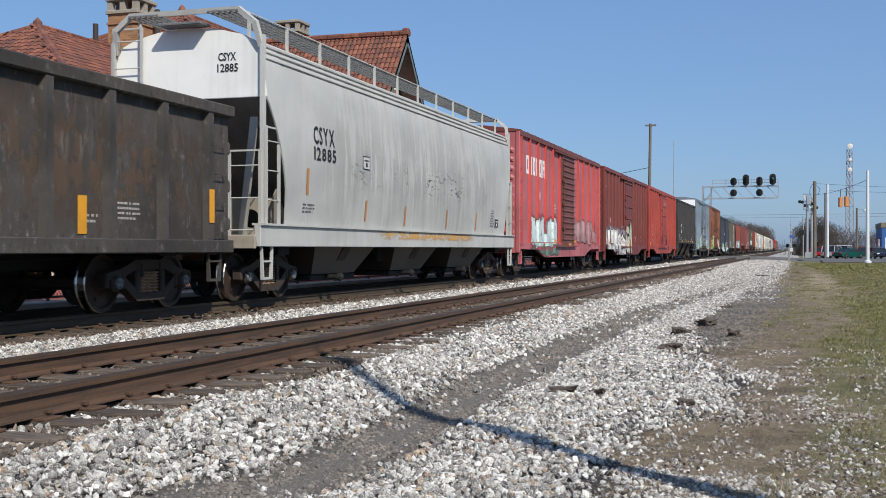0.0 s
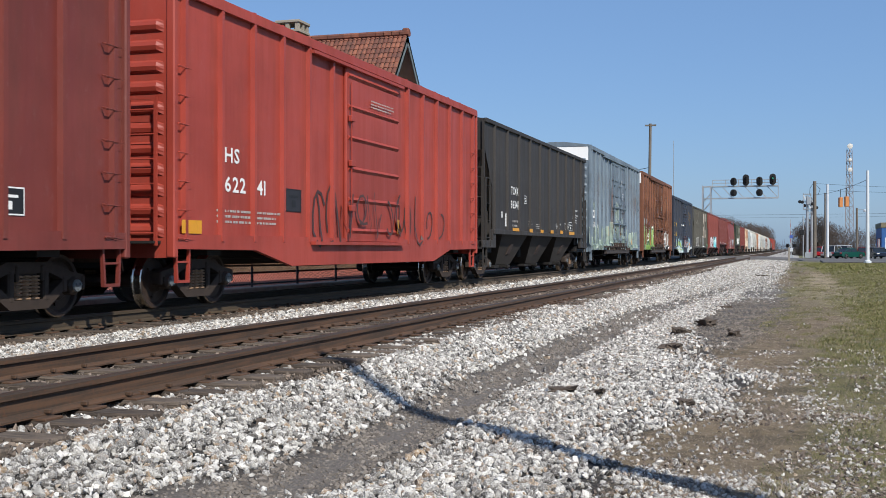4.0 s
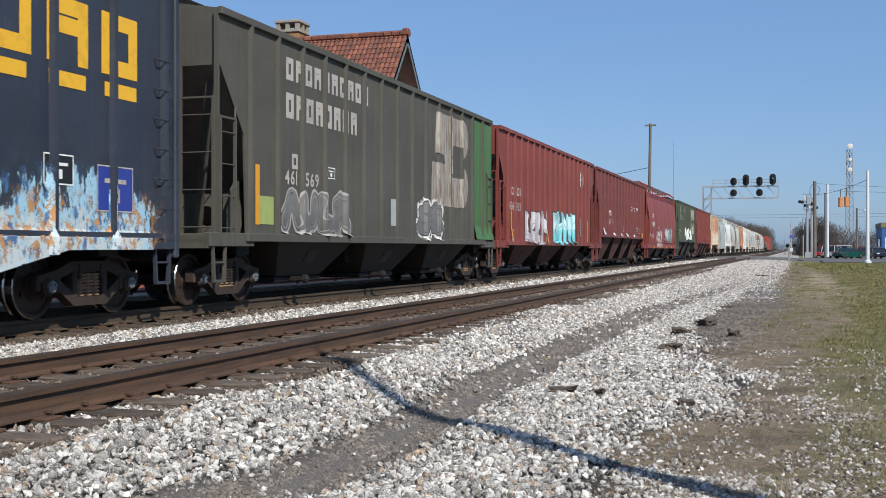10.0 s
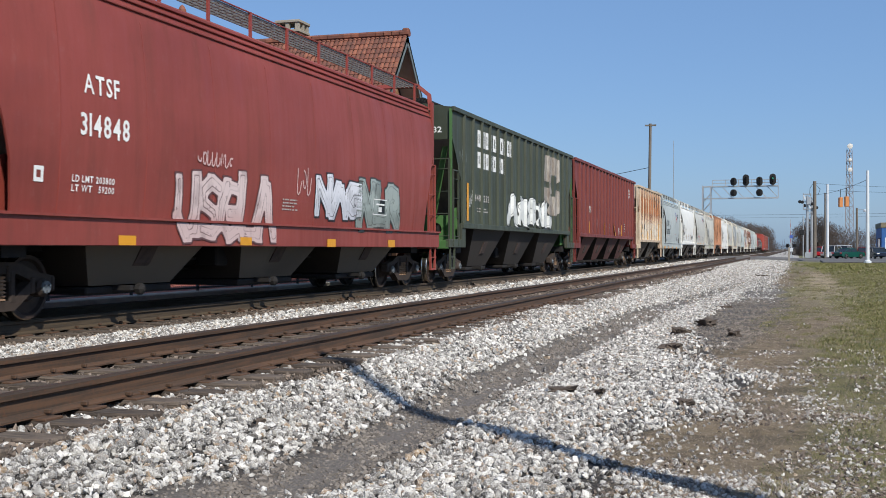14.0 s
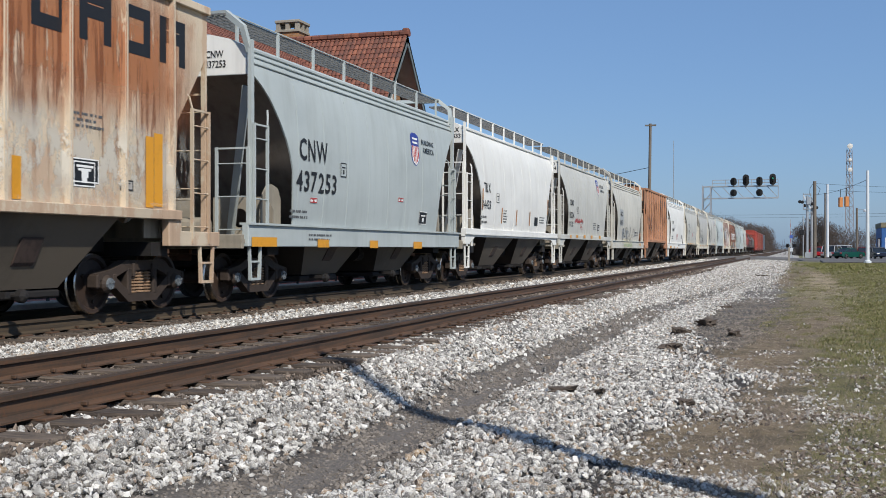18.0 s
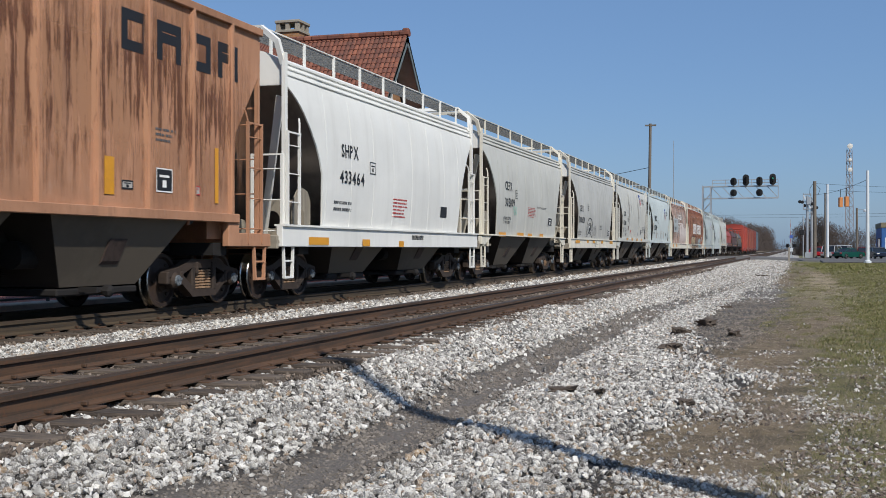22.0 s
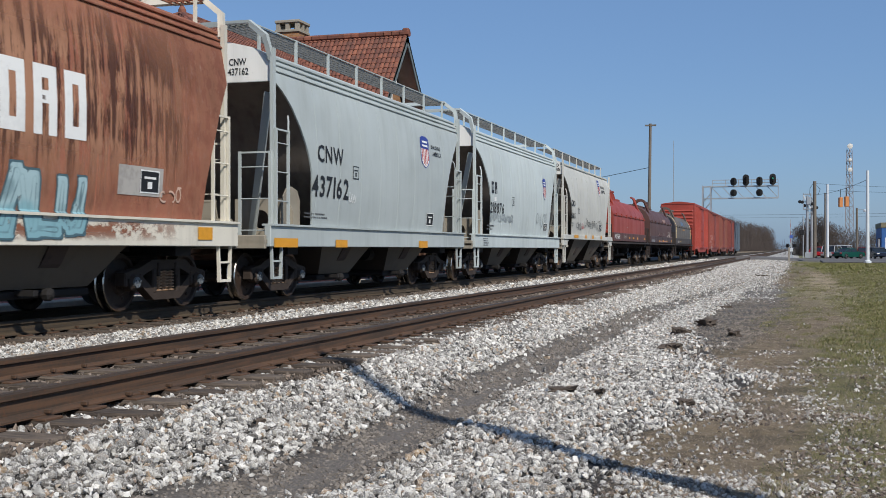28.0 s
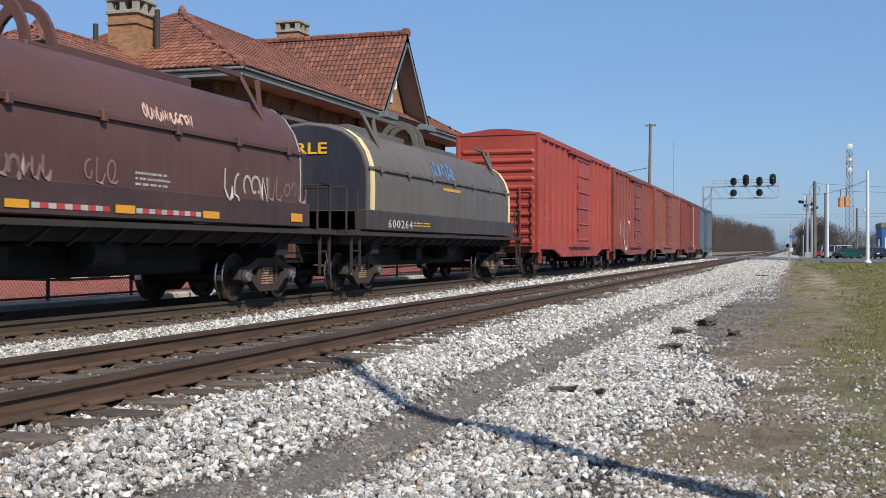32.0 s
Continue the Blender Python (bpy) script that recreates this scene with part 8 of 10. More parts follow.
# ---------------------------------------------------------------- depot
def brick_material(name, a, b, mortar, scale=1.0):
    m = Mat(name, 0.9)
    t = m.t.nodes.new("ShaderNodeTexBrick")
    t.inputs["Scale"].default_value = scale
    t.inputs["Brick Width"].default_value = 0.22
    t.inputs["Row Height"].default_value = 0.075
    t.inputs["Mortar Size"].default_value = 0.008
    t.inputs["Color1"].default_value = lin(*a)
    t.inputs["Color2"].default_value = lin(*b)
    t.inputs["Mortar"].default_value = lin(*mortar)
    c = m.t.nodes.new("ShaderNodeCombineXYZ")
    m.link(m.mul(m.axis(0), m.axis(1), "ADD"), c.inputs[0])
    m.t.nodes[-1].location = (0, 0)
    s = m.t.nodes.new("ShaderNodeMath")
    s.operation = "ADD"
    m.link(m.axis(0), s.inputs[0])
    m.link(m.axis(1), s.inputs[1])
    m.link(s.outputs[0], c.inputs[0])
    m.link(m.axis(2), c.inputs[1])
    m.link(c.outputs[0], t.inputs["Vector"])
    n = m.noise(m.coord, 1.3, 6)
    m.colour(m.mix(m.step(n, 0.35, 0.75, 0.0, 0.45), t.outputs["Color"], lin(84, 66, 50)))
    m.bump(t.outputs["Fac"], -0.4, 0.01)
    return m.m


M_BRICK = brick_material("tan_brick", (172, 122, 78), (138, 92, 56), (140, 126, 106))
# wall brick: darker copy of the tan brick, eave shade put into colour
M_BRICKW = brick_material("eave_shaded_brick", (124, 100, 74), (100, 78, 56), (112, 100, 86))
M_TILE = Mat("clay_tile", 0.8)
_r = M_TILE.rand(True)
_n = M_TILE.noise(M_TILE.coord, 2.0, 6)
M_TILE.colour(M_TILE.mix(M_TILE.step(_n, 0.35, 0.7), M_TILE.mix(_r, lin(104, 60, 47), lin(144, 90, 68)), lin(92, 60, 50))).bump(_n, 0.2, 0.01)
M_TILE = M_TILE.m
_t = Mat("clay_tile_single", 0.8)
_t.colour(_t.mix(_t.rand(), lin(104, 60, 47), lin(146, 92, 68))).bump(_t.noise(_t.coord, 9, 4), 0.2, 0.01)
M_TILE1 = _t.m
M_STONE = plain("cast_stone", (150, 142, 128), 0.85, 0, 0.15, 6)
M_FASCIA = plain("verdigris_gutter", (112, 121, 120), 0.6, 0.2, 0.25, 5)
M_SOFFIT = plain("soffit_boards", (150, 142, 134), 0.8, 0, 0.12, 3)
M_TIMBER = plain("dark_trim", (58, 52, 48), 0.8, 0, 0.2, 4)
M_GLASS = Mat("window_glass", 0.05)
M_GLASS.colour(lin(34, 40, 46))
M_GLASS = M_GLASS.m
M_CREAM = plain("cream_stucco", (206, 192, 166), 0.85, 0, 0.1, 3)
M_WTRIM = plain("white_trim", (214, 210, 202), 0.6, 0, 0.08, 6)


def inside(p, poly):
    r = False
    j = len(poly) - 1
    for i in range(len(poly)):
        a, b = poly[i], poly[j]
        if (a[1] > p[1]) != (b[1] > p[1]) and p[0] < (b[0] - a[0]) * (p[1] - a[1]) / (b[1] - a[1]) + a[0]:
            r = not r
        j = i
    return r


_tile_left = [300]


def tile_mesh():
    """One barrel tile, its length up the slope (y), crown up (z)."""
    m = Mesh()
    w, l, h = 0.115, 0.44, 0.06
    for y, k in ((0.0, 1.0), (l, 0.82)):
        m.v += [(w * k * math.cos(a), y, (h * math.sin(a) + (0.03 if y == 0 else 0.0))) for a in np.linspace(math.pi, 0, 6)]
    for i in range(5):
        m.f.append((i, i + 1, 7 + i, 6 + i))
        m.mi.append(0)
    m.f.append((0, 1, 2, 3, 4, 5))
    m.mi.append(0)
    return m


def roof_face(parent, corners, singles):
    """A tiled roof plane: corners run from the low edge's start; tiles in courses from the low edge up."""
    c = [Vector(p) for p in corners]
    o = c[0]
    u = (c[1] - c[0]).normalized()
    n = u.cross(c[2] - c[0]).normalized()
    if n.z < 0:
        n = -n
    v = n.cross(u)
    if v.z < 0:
        v = -v
    poly = [((p - o).dot(u), (p - o).dot(v)) for p in c]
    slab = Mesh()
    slab.rings([[tuple(p) for p in c], [tuple(p - n * 0.12) for p in c]])
    face = part("roof_plane", slab, M_TIMBER, parent, "tiled roof slope of red clay")
    lo, hi = min(p[0] for p in poly), max(p[0] for p in poly)
    top = max(p[1] for p in poly)
    tm = tile_mesh()
    data = shared("roof_tile", lambda: tile_mesh().data("roof_tile", M_TILE1))
    rest = Mesh()
    xaxis = u if u.cross(v).dot(n) > 0 else -u
    rot = Matrix((xaxis, v, n)).transposed().to_4x4()
    j = 0
    while j * 0.36 < top:
        i = 0
        while lo + i * 0.235 < hi:
            p = (lo + (i + 0.5) * 0.235, j * 0.36 + 0.02)
            i += 1
            if not inside((p[0], p[1] + 0.1), poly):
                continue
            w = o + u * p[0] + v * p[1] + n * 0.012
            if singles and _tile_left[0] > 0:
                _tile_left[0] -= 1
                ob = part("roof_tile", data, None, face)
                ob.matrix_basis = Matrix.Translation(w) @ rot
            else:
                m4 = Matrix.Translation(w) @ rot
                rest.add([m4 @ Vector(q) for q in tm.v], tm.f)
        j += 1
    if rest.v:
        me = bpy.data.meshes.new("roof_tiles")
        me.from_pydata(rest.v, [], rest.f)
        me.materials.append(M_TILE)
        tagged(part("roof_tiles", me, None, face, "red clay barrel tiles"), kind="stuff")
    return face


def ridge(parent, a, b, r=0.13):
    m = Mesh()
    a, b = Vector(a), Vector(b)
    n = max(1, int((b - a).length / 0.42))
    for i in range(n):
        p, q = a.lerp(b, i / n), a.lerp(b, (i + 1.08) / n)
        m.beam(p, q, 2 * r, 1.7 * r, 8)
    part("ridge_tiles", m, M_TILE, parent, "rounded clay ridge tiles")


def chimney(parent, x, y, z0, z1, w=0.6):
    m = Mesh().box(x - w, x + w, y - w, y + w, z0, z1 - 0.62)
    m.box(x - w - 0.05, x + w + 0.05, y - w - 0.05, y + w + 0.05, z1 - 1.0, z1 - 0.92)
    ch = part("chimney", m, M_BRICK, parent, "tan brick chimney with open stone cap")
    m = Mesh().box(x - w - 0.07, x + w + 0.07, y - w - 0.07, y + w + 0.07, z1 - 0.62, z1 - 0.48, 0.02)
    m.box(x - w - 0.08, x + w + 0.08, y - w - 0.08, y + w + 0.08, z1 - 0.14, z1, 0.02)
    part("stone_cap", m, M_STONE, ch)
    for i in (-1, 0, 1):
        for j in (-1, 0, 1):
            if i or j:
                part("cap_pier", Mesh().box(x + i * (w - 0.08) - 0.1, x + i * (w - 0.08) + 0.1, y + j * (w - 0.08) - 0.1, y + j * (w - 0.08) + 0.1, z1 - 0.48, z1 - 0.14), M_STONE, ch)
    return ch


def window_unit(parent, x, y, z0, z1, w, face):
    """A sash window: face 'x' looks to +x, 'y' to -y."""
    def bx(a0, a1, b0, b1, d0, d1):
        return (x + d0, x + d1, y + a0, y + a1, b0, b1) if face == "x" else (x + a0, x + a1, y - d1, y - d0, b0, b1)
    m = Mesh()
    t = 0.07
    for a0, a1, b0, b1 in ((-w / 2, -w / 2 + t, z0, z1), (w / 2 - t, w / 2, z0, z1), (-w / 2, w / 2, z0, z0 + t), (-w / 2, w / 2, z1 - t, z1), (-w / 2, w / 2, (z0 + z1) / 2 - .03, (z0 + z1) / 2 + .03), (-.02, .02, z0, z1)):
        m.box(*bx(a0, a1, b0, b1, -0.2, -0.12))
    wd = part("window", m, M_FASCIA, parent, "sash window under the eaves")
    part("pane", Mesh().box(*bx(-w / 2, w / 2, z0, z1, -0.19, -0.175)), M_GLASS, wd)
    part("sill", Mesh().box(*bx(-w / 2 - .1, w / 2 + .1, z0 - .12, z0, -0.2, 0.08)), M_STONE, wd)


def wall_with_windows(parent, axis, fixed, a0, a1, z0, z1, wins, wz0, wz1, ww, t=0.35):
    """A brick wall with openings; axis 'y' runs along the track (faces +x), 'x' faces -y."""
    def bx(p, q, lo, hi):
        return (fixed - t, fixed, p, q, lo, hi) if axis == "y" else (p, q, fixed, fixed + t, lo, hi)
    m = Mesh()
    edges = [a0] + [e for w in wins for e in (w - ww / 2, w + ww / 2)] + [a1]
    for p, q in zip(edges[::2], edges[1::2]):
        m.box(*bx(p, q, wz0, wz1))
    m.box(*bx(a0, a1, z0, wz0))
    m.box(*bx(a0, a1, wz1, z1))
    part("brick_wall", m, M_BRICKW, parent, "tan brick wall")
    for w in wins:
        window_unit(parent, *((fixed, w) if axis == "y" else (w, fixed)), wz0, wz1, ww, "x" if axis == "y" else "y")


def depot():
    d = thing("railway_depot", "two-storey tan brick railway depot with red tile roofs", "building", at=(0, 0, 0))
    ex, ez = -18.0, 7.17                      # eave line over the platform
    y0, y1, w = 34.5, 63.2, 5.7
    zr = 10.40
    bx = ex - 2 * w
    rx = ex - w
    # main hipped roof
    roof_face(d, [(bx, y0, ez), (ex, y0, ez), (rx, y0 + w, zr)], True)
    roof_face(d, [(ex, y0, ez), (ex, y1, ez), (rx, y1 - w, zr), (rx, y0 + w, zr)], False)
    roof_face(d, [(bx, y1, ez), (bx, y0, ez), (rx, y0 + w, zr), (rx, y1 - w, zr)], False)
    roof_face(d, [(ex, y1, ez), (bx, y1, ez), (rx, y1 - w, zr)], False)
    ridge(d, (rx, y0 + w, zr + 0.05), (rx, y1 - w, zr + 0.05))
    ridge(d, (ex, y0, ez + 0.08), (rx, y0 + w, zr + 0.05))
    ridge(d, (bx, y0, ez + 0.08), (rx, y0 + w, zr + 0.05))
    ridge(d, (ex, y1, ez + 0.08), (rx, y1 - w, zr + 0.05))
    part("finial", Mesh().turned([(zr, 0.0), (zr, 0.16), (zr + 0.2, 0.16), (zr + 0.34, 0.09), (zr + 0.42, 0.0)], (rx, y0 + w, 0), "z", 10), M_TILE, d)
    # cross gable towards the track
    gy, gw, gz, gx = 51.2, 3.35, 11.24, ex + 0.15
    back = ex - 2 * w - 0.2
    roof_face(d, [(gx, gy - gw, ez), (back, gy - gw, ez), (back, gy, gz), (gx, gy, gz)], True)
    roof_face(d, [(back, gy + gw, ez), (gx, gy + gw, ez), (gx, gy, gz), (back, gy, gz)], False)
    ridge(d, (back, gy, gz + 0.09), (gx + 0.05, gy, gz + 0.09), 0.2)
    part("finial", Mesh().box(gx - 0.25, gx + 0.08, gy - 0.16, gy + 0.16, gz, gz + 0.34, 0.06), M_TILE, d)
    for s in (-1, 1):
        m = Mesh()
        a, b = Vector((gx, gy + s * (gw + 0.05), ez - 0.05)), Vector((gx, gy, gz - 0.02))
        for p, q in ((a, b),):
            dv = (q - p).normalized()
            nn = Vector((0, -dv.z, dv.y)) * 0.30
            if nn.z > 0:
                nn = -nn
            m.rings([[tuple(p), tuple(q), tuple(q + nn), tuple(p + nn)], [tuple(x - Vector((0.07, 0, 0))) for x in (p, q, q + nn, p + nn)]])
        part("barge_board", m, M_FASCIA, d)
        m = Mesh()
        inner = gx - 1.05
        pa, pb = Vector((gx - 0.07, gy + s * gw, ez - 0.16)), Vector((gx - 0.07, gy, gz - 0.16))
        m.rings([[tuple(pa), tuple(pb), (inner, pb.y, pb.z), (inner, pa.y, pa.z)], [tuple(p - Vector((0, 0, 0.04))) for p in (pa, pb, Vector((inner, pb.y, pb.z)), Vector((inner, pa.y, pa.z)))]])
        part("gable_soffit", m, M_SOFFIT, d)
    m = Mesh()
    wx = gx - 1.05
    m.prism([(gy - gw + 0.3, 5.2), (gy + gw - 0.3, 5.2), (gy + gw - 0.3, ez - 0.2), (gy, gz - 0.35), (gy - gw + 0.3, ez - 0.2)], "x", wx - 0.3, wx)
    part("gable_wall", m, M_BRICK, d, "tan brick gable with pale bands")
    part("stone_band", Mesh().box(wx, wx + 0.06, gy - gw + 0.3, gy + gw - 0.3, ez - 0.1, ez + 0.25), M_STONE, d)
    part("gable_louvre", Mesh().box(wx, wx + 0.05, gy - 0.6, gy + 0.6, ez + 0.9, ez + 2.4), M_WTRIM, d)
    part("return_eave", Mesh().box(wx, gx + 0.25, gy - gw - 0.3, gy - gw + 1.3, ez - 0.30, ez - 0.02, 0.02), M_FASCIA, d)
    part("return_eave", Mesh().box(wx, gx + 0.25, gy + gw - 1.3, gy + gw + 0.3, ez - 0.30, ez - 0.02, 0.02), M_FASCIA, d)
    # walls
    wallx, wy = ex - 1.3, y0 + 1.3
    wall_with_windows(d, "y", wallx, wy, gy - gw + 0.3, 0.05, ez - 0.2, [wy + 1.6, wy + 4.1, wy + 6.6, wy + 9.0], 4.6, 6.3, 1.1)
    wall_with_windows(d, "y", wallx, gy + gw - 0.3, y1 - 1.3, 0.05, ez - 0.2, [57.0, 59.6], 4.6, 6.3, 1.1)
    wall_with_windows(d, "y", wx, gy - gw + 0.3, gy + gw - 0.3, 0.05, 5.2, [gy - 2.2, gy, gy + 2.2], 3.0, 5.0, 1.3)
    wall_with_windows(d, "x", wy, bx + 1.3, wallx - 0.35, 0.05, ez - 0.2, [rx - 2.2, rx + 1.0, rx + 3.2], 5.2, 6.3, 0.9)
    m = Mesh().box(bx + 1.3, bx + 1.65, wy, y1 - 1.3, 0.05, ez - 0.2)
    m.box(bx + 1.3, wallx, y1 - 1.65, y1 - 1.3, 0.05, ez - 0.2)
    part("rear_wall", m, M_BRICKW, d)
    # eaves
    m = Mesh().box(bx + 0.1, ex - 0.05, y0 + 0.1, y1 - 0.1, ez - 0.26, ez - 0.22)
    part("soffit", m, M_SOFFIT, d)
    for a in ((ex - 0.10, ex + 0.06, y0 - 0.06, gy - gw), (ex - 0.10, ex + 0.06, gy + gw, y1 + 0.06), (bx - 0.06, ex + 0.06, y0 - 0.08, y0 + 0.08)):
        g = part("gutter", Mesh().box(*a, ez - 0.12, ez - 0.02, 0.03), M_FASCIA, d)
        part("shadow_board", Mesh().box(a[0] + 0.05, a[1] - 0.05, a[2] + 0.05, a[3] - 0.05, ez - 0.24, ez - 0.12), M_TIMBER, g)
        part("cornice_strip", Mesh().box(a[0] + 0.03, a[1] - 0.03, a[2] + 0.03, a[3] - 0.03, ez - 0.33, ez - 0.24, 0.01), M_FASCIA, g)
    for i in range(5):
        y = wy + 0.4 + i * 2.5
        part("eave_bracket", Mesh().prism([(wallx, ez - 0.75), (wallx + 0.12, ez - 0.72), (wallx + 0.3, ez - 0.32), (wallx, ez - 0.26)], "y", y - 0.12, y + 0.12), M_BRICKW, d)
    for i in range(5):
        x = bx + 2.2 + i * 1.9
        part("eave_bracket", Mesh().prism([(wy, ez - 0.75), (wy - 0.12, ez - 0.72), (wy - 0.3, ez - 0.32), (wy, ez - 0.26)], "x", x - 0.12, x + 0.12), M_BRICKW, d)
    # low wing towards the camera
    zw, wr, wl = 8.15, 31.1, 5.0
    drop = 5.35
    roof_face(d, [(rx - wl, wr - wl, drop), (rx + wl, wr - wl, drop), (rx, wr, zw)], True)
    roof_face(d, [(rx + wl, wr - wl, drop), (rx + wl, wy, drop), (rx, wy + 1.0, zw), (rx, wr, zw)], True)
    roof_face(d, [(rx - wl, wy, drop), (rx - wl, wr - wl, drop), (rx, wr, zw), (rx, wy + 1.0, zw)], False)
    ridge(d, (rx, wr, zw + 0.05), (rx, wy + 0.9, zw + 0.05))
    ridge(d, (rx + wl, wr - wl, drop + 0.08), (rx, wr, zw + 0.05))
    ridge(d, (rx - wl, wr - wl, drop + 0.08), (rx, wr, zw + 0.05))
    part("finial", Mesh().turned([(zw, 0.0), (zw, 0.16), (zw + 0.2, 0.15), (zw + 0.36, 0.0)], (rx, wr, 0), "z", 10), M_TILE, d)
    m = Mesh()
    m.box(rx + wl - 1.5, rx + wl - 1.2, wr - wl + 1.2, wy, 0.05, drop - 0.1)
    m.box(rx - wl + 1.2, rx + wl - 1.2, wr - wl + 1.2, wr - wl + 1.5, 0.05, drop - 0.1)
    part("wing_wall", m, M_CREAM, d, "cream wall of the low wing")
    part("door", Mesh().box(rx + wl - 1.2, rx + wl - 1.14, 28.4, 29.5, 0.06, 2.2, 0.02), plain("slate_door", (88, 100, 112), 0.6), d)
    m = Mesh().box(rx - wl, rx + wl + 0.05, wr - wl - 0.05, wr - wl + 0.05, drop - 0.2, drop - 0.02)
    m.box(rx + wl - 0.05, rx + wl + 0.05, wr - wl, wy, drop - 0.2, drop - 0.02)
    part("gutter", m, M_FASCIA, d)
    for x, y, z in ((rx + 0.2, 36.4, 9.75), (rx - 1.9, 35.6, 9.2)):
        part("vent_pipe", Mesh().turned([(z - 1.8, 0.1), (z, 0.1), (z, 0.0)], (x + 1.0, y, 0), "z", 10), M_TIMBER, d)
    chimney(d, rx + 0.3, 36.1, 7.2, 10.1)
    chimney(d, rx - 0.72, 52.2, 9.6, 12.45)
    # loudspeaker horn under the gable
    sp = part("loudspeaker", Mesh().turned([(0.0, 0.05), (0.2, 0.07), (0.45, 0.14), (0.6, 0.3), (0.62, 0.32), (0.6, 0.24)], (wx + 0.2, gy - 1.2, ez + 1.6), "x", 16), M_WTRIM, d, "pale grey horn loudspeaker")
    part("bracket", Mesh().beam((wx, gy - 1.2, ez + 1.6), (wx + 0.3, gy - 1.2, ez + 1.6), 0.06), M_TIMBER, sp)


depot()


# ---------------------------------------------------------------- platform, fence
def platform():
    m = Mat("platform_brick", 0.9)
    t = m.t.nodes.new("ShaderNodeTexBrick")
    t.inputs["Scale"].default_value = 1.0
    t.inputs["Brick Width"].default_value = 0.22
    t.inputs["Row Height"].default_value = 0.11
    t.inputs["Mortar Size"].default_value = 0.006
    t.inputs["Color1"].default_value = lin(166, 88, 70)
    t.inputs["Color2"].default_value = lin(136, 66, 54)
    t.inputs["Mortar"].default_value = lin(120, 90, 76)
    m.link(m.coord, t.inputs["Vector"])
    n = m.noise(m.coord, 0.7, 6)
    m.colour(m.mix(m.step(n, 0.5, 0.8, 0, 0.5), t.outputs["Color"], lin(150, 120, 104)))
    ms = Mesh().rings([[(x, -30, z) for x, z in ((-13.5, -0.35), (-13.5, -0.08), (-30, 0.06), (-30, -0.35))], [(x, 90, z) for x, z in ((-13.5, -0.35), (-13.5, -0.08), (-30, 0.06), (-30, -0.35))]])
    solid("platform", ms, m.m, "red brick station platform behind the fence", "platform", kind="structure")
    solid("platform_kerb", Mesh().box(-13.5, -13.05, -30, 90, -0.4, -0.07, 0.02), plain("kerb_concrete", (176, 168, 154), 0.9, 0, 0.2, 4), "pale concrete platform edge", "kerb", kind="structure")


platform()


def fence():
    steel = plain("fence_steel", (70, 70, 70), 0.6, 0.4, 0.2, 8)
    f = thing("chain_link_fence", "chain-link fence with dark steel posts along the platform", "fence")
    x, h = -13.3, 1.15
    for i in range(26):
        y = 4.0 + i * 2.75
        part("post", Mesh().beam((x, y, -0.1), (x, y, h), 0.07, None, 8), steel, f)
    for z in (0.0, h - 0.02):
        part("rail", Mesh().beam((x, 2, z), (x, 74, z), 0.045, None, 6), steel, f)
    m = Mesh()
    n = int(60 / 0.09)
    for i in range(n):
        y = 3 + i * 0.09
        for s in (-1, 1):
            m.beam((x, y, -0.04), (x, y + s * 1.1, 1.1), 0.007, 0.007, 3)
    tagged(part("chain_link_mesh", m, steel, f, "woven wire mesh"), kind="stuff")


fence()


# ---------------------------------------------------------------- level crossing, signals, street things
M_ASPHALT = plain("asphalt", (92, 90, 88), 0.9, 0, 0.2, 3)
M_STEELG = plain("galvanised_steel", (176, 180, 182), 0.45, 0.5, 0.12, 4)
M_ALU = plain("aluminium_paint", (206, 210, 212), 0.5, 0.1, 0.08, 3)
M_WOODPOLE = plain("weathered_pole", (108, 100, 90), 0.9, 0, 0.3, 3)
M_SIGNAL = plain("signal_black", (22, 22, 24), 0.7, 0, 0.2, 5)
M_FADERED = plain("faded_red_stripe", (150, 112, 108), 0.6, 0, 0.15, 4)
M_ORANGE = plain("signal_yellow", (190, 124, 70), 0.5, 0, 0.1, 5)


def roads():
    m = Mesh()
    m.rings([[(x, y, z) for y, z in ((126, k - 0.4), (127, k), (150, k), (151, k - 0.4))] for x, k in ((-90, -0.2), (-13, -0.03), (-4, -0.03), (1.5, -0.3), (120, -0.3))])
    solid("road", m, M_ASPHALT, "grey asphalt road over the level crossing", "road", kind="structure")
    m = Mesh().box(2.6, 60, 112, 126.4, -0.6, -0.31)
    m.box(1.8, 70, 151.4, 190, -0.6, -0.31)
    solid("road_apron", m, M_ASPHALT, "worn asphalt lot beside the crossing", "road", kind="structure")


def crossing_panels():
    pm = plain("panel_timber", (96, 90, 84), 0.9)
    t = thing("crossing_deck", "timber crossing panels between the rails", "crossing", kind="structure")
    for cx in (TRACK_NEAR, TRACK_FAR):
        for a, b in ((-1.25, -0.82), (-0.66, 0.66), (0.82, 1.25)):
            part("panel", Mesh().box(cx + a, cx + b, 127.5, 149.5, -0.1, -0.012, 0.01), pm, t)


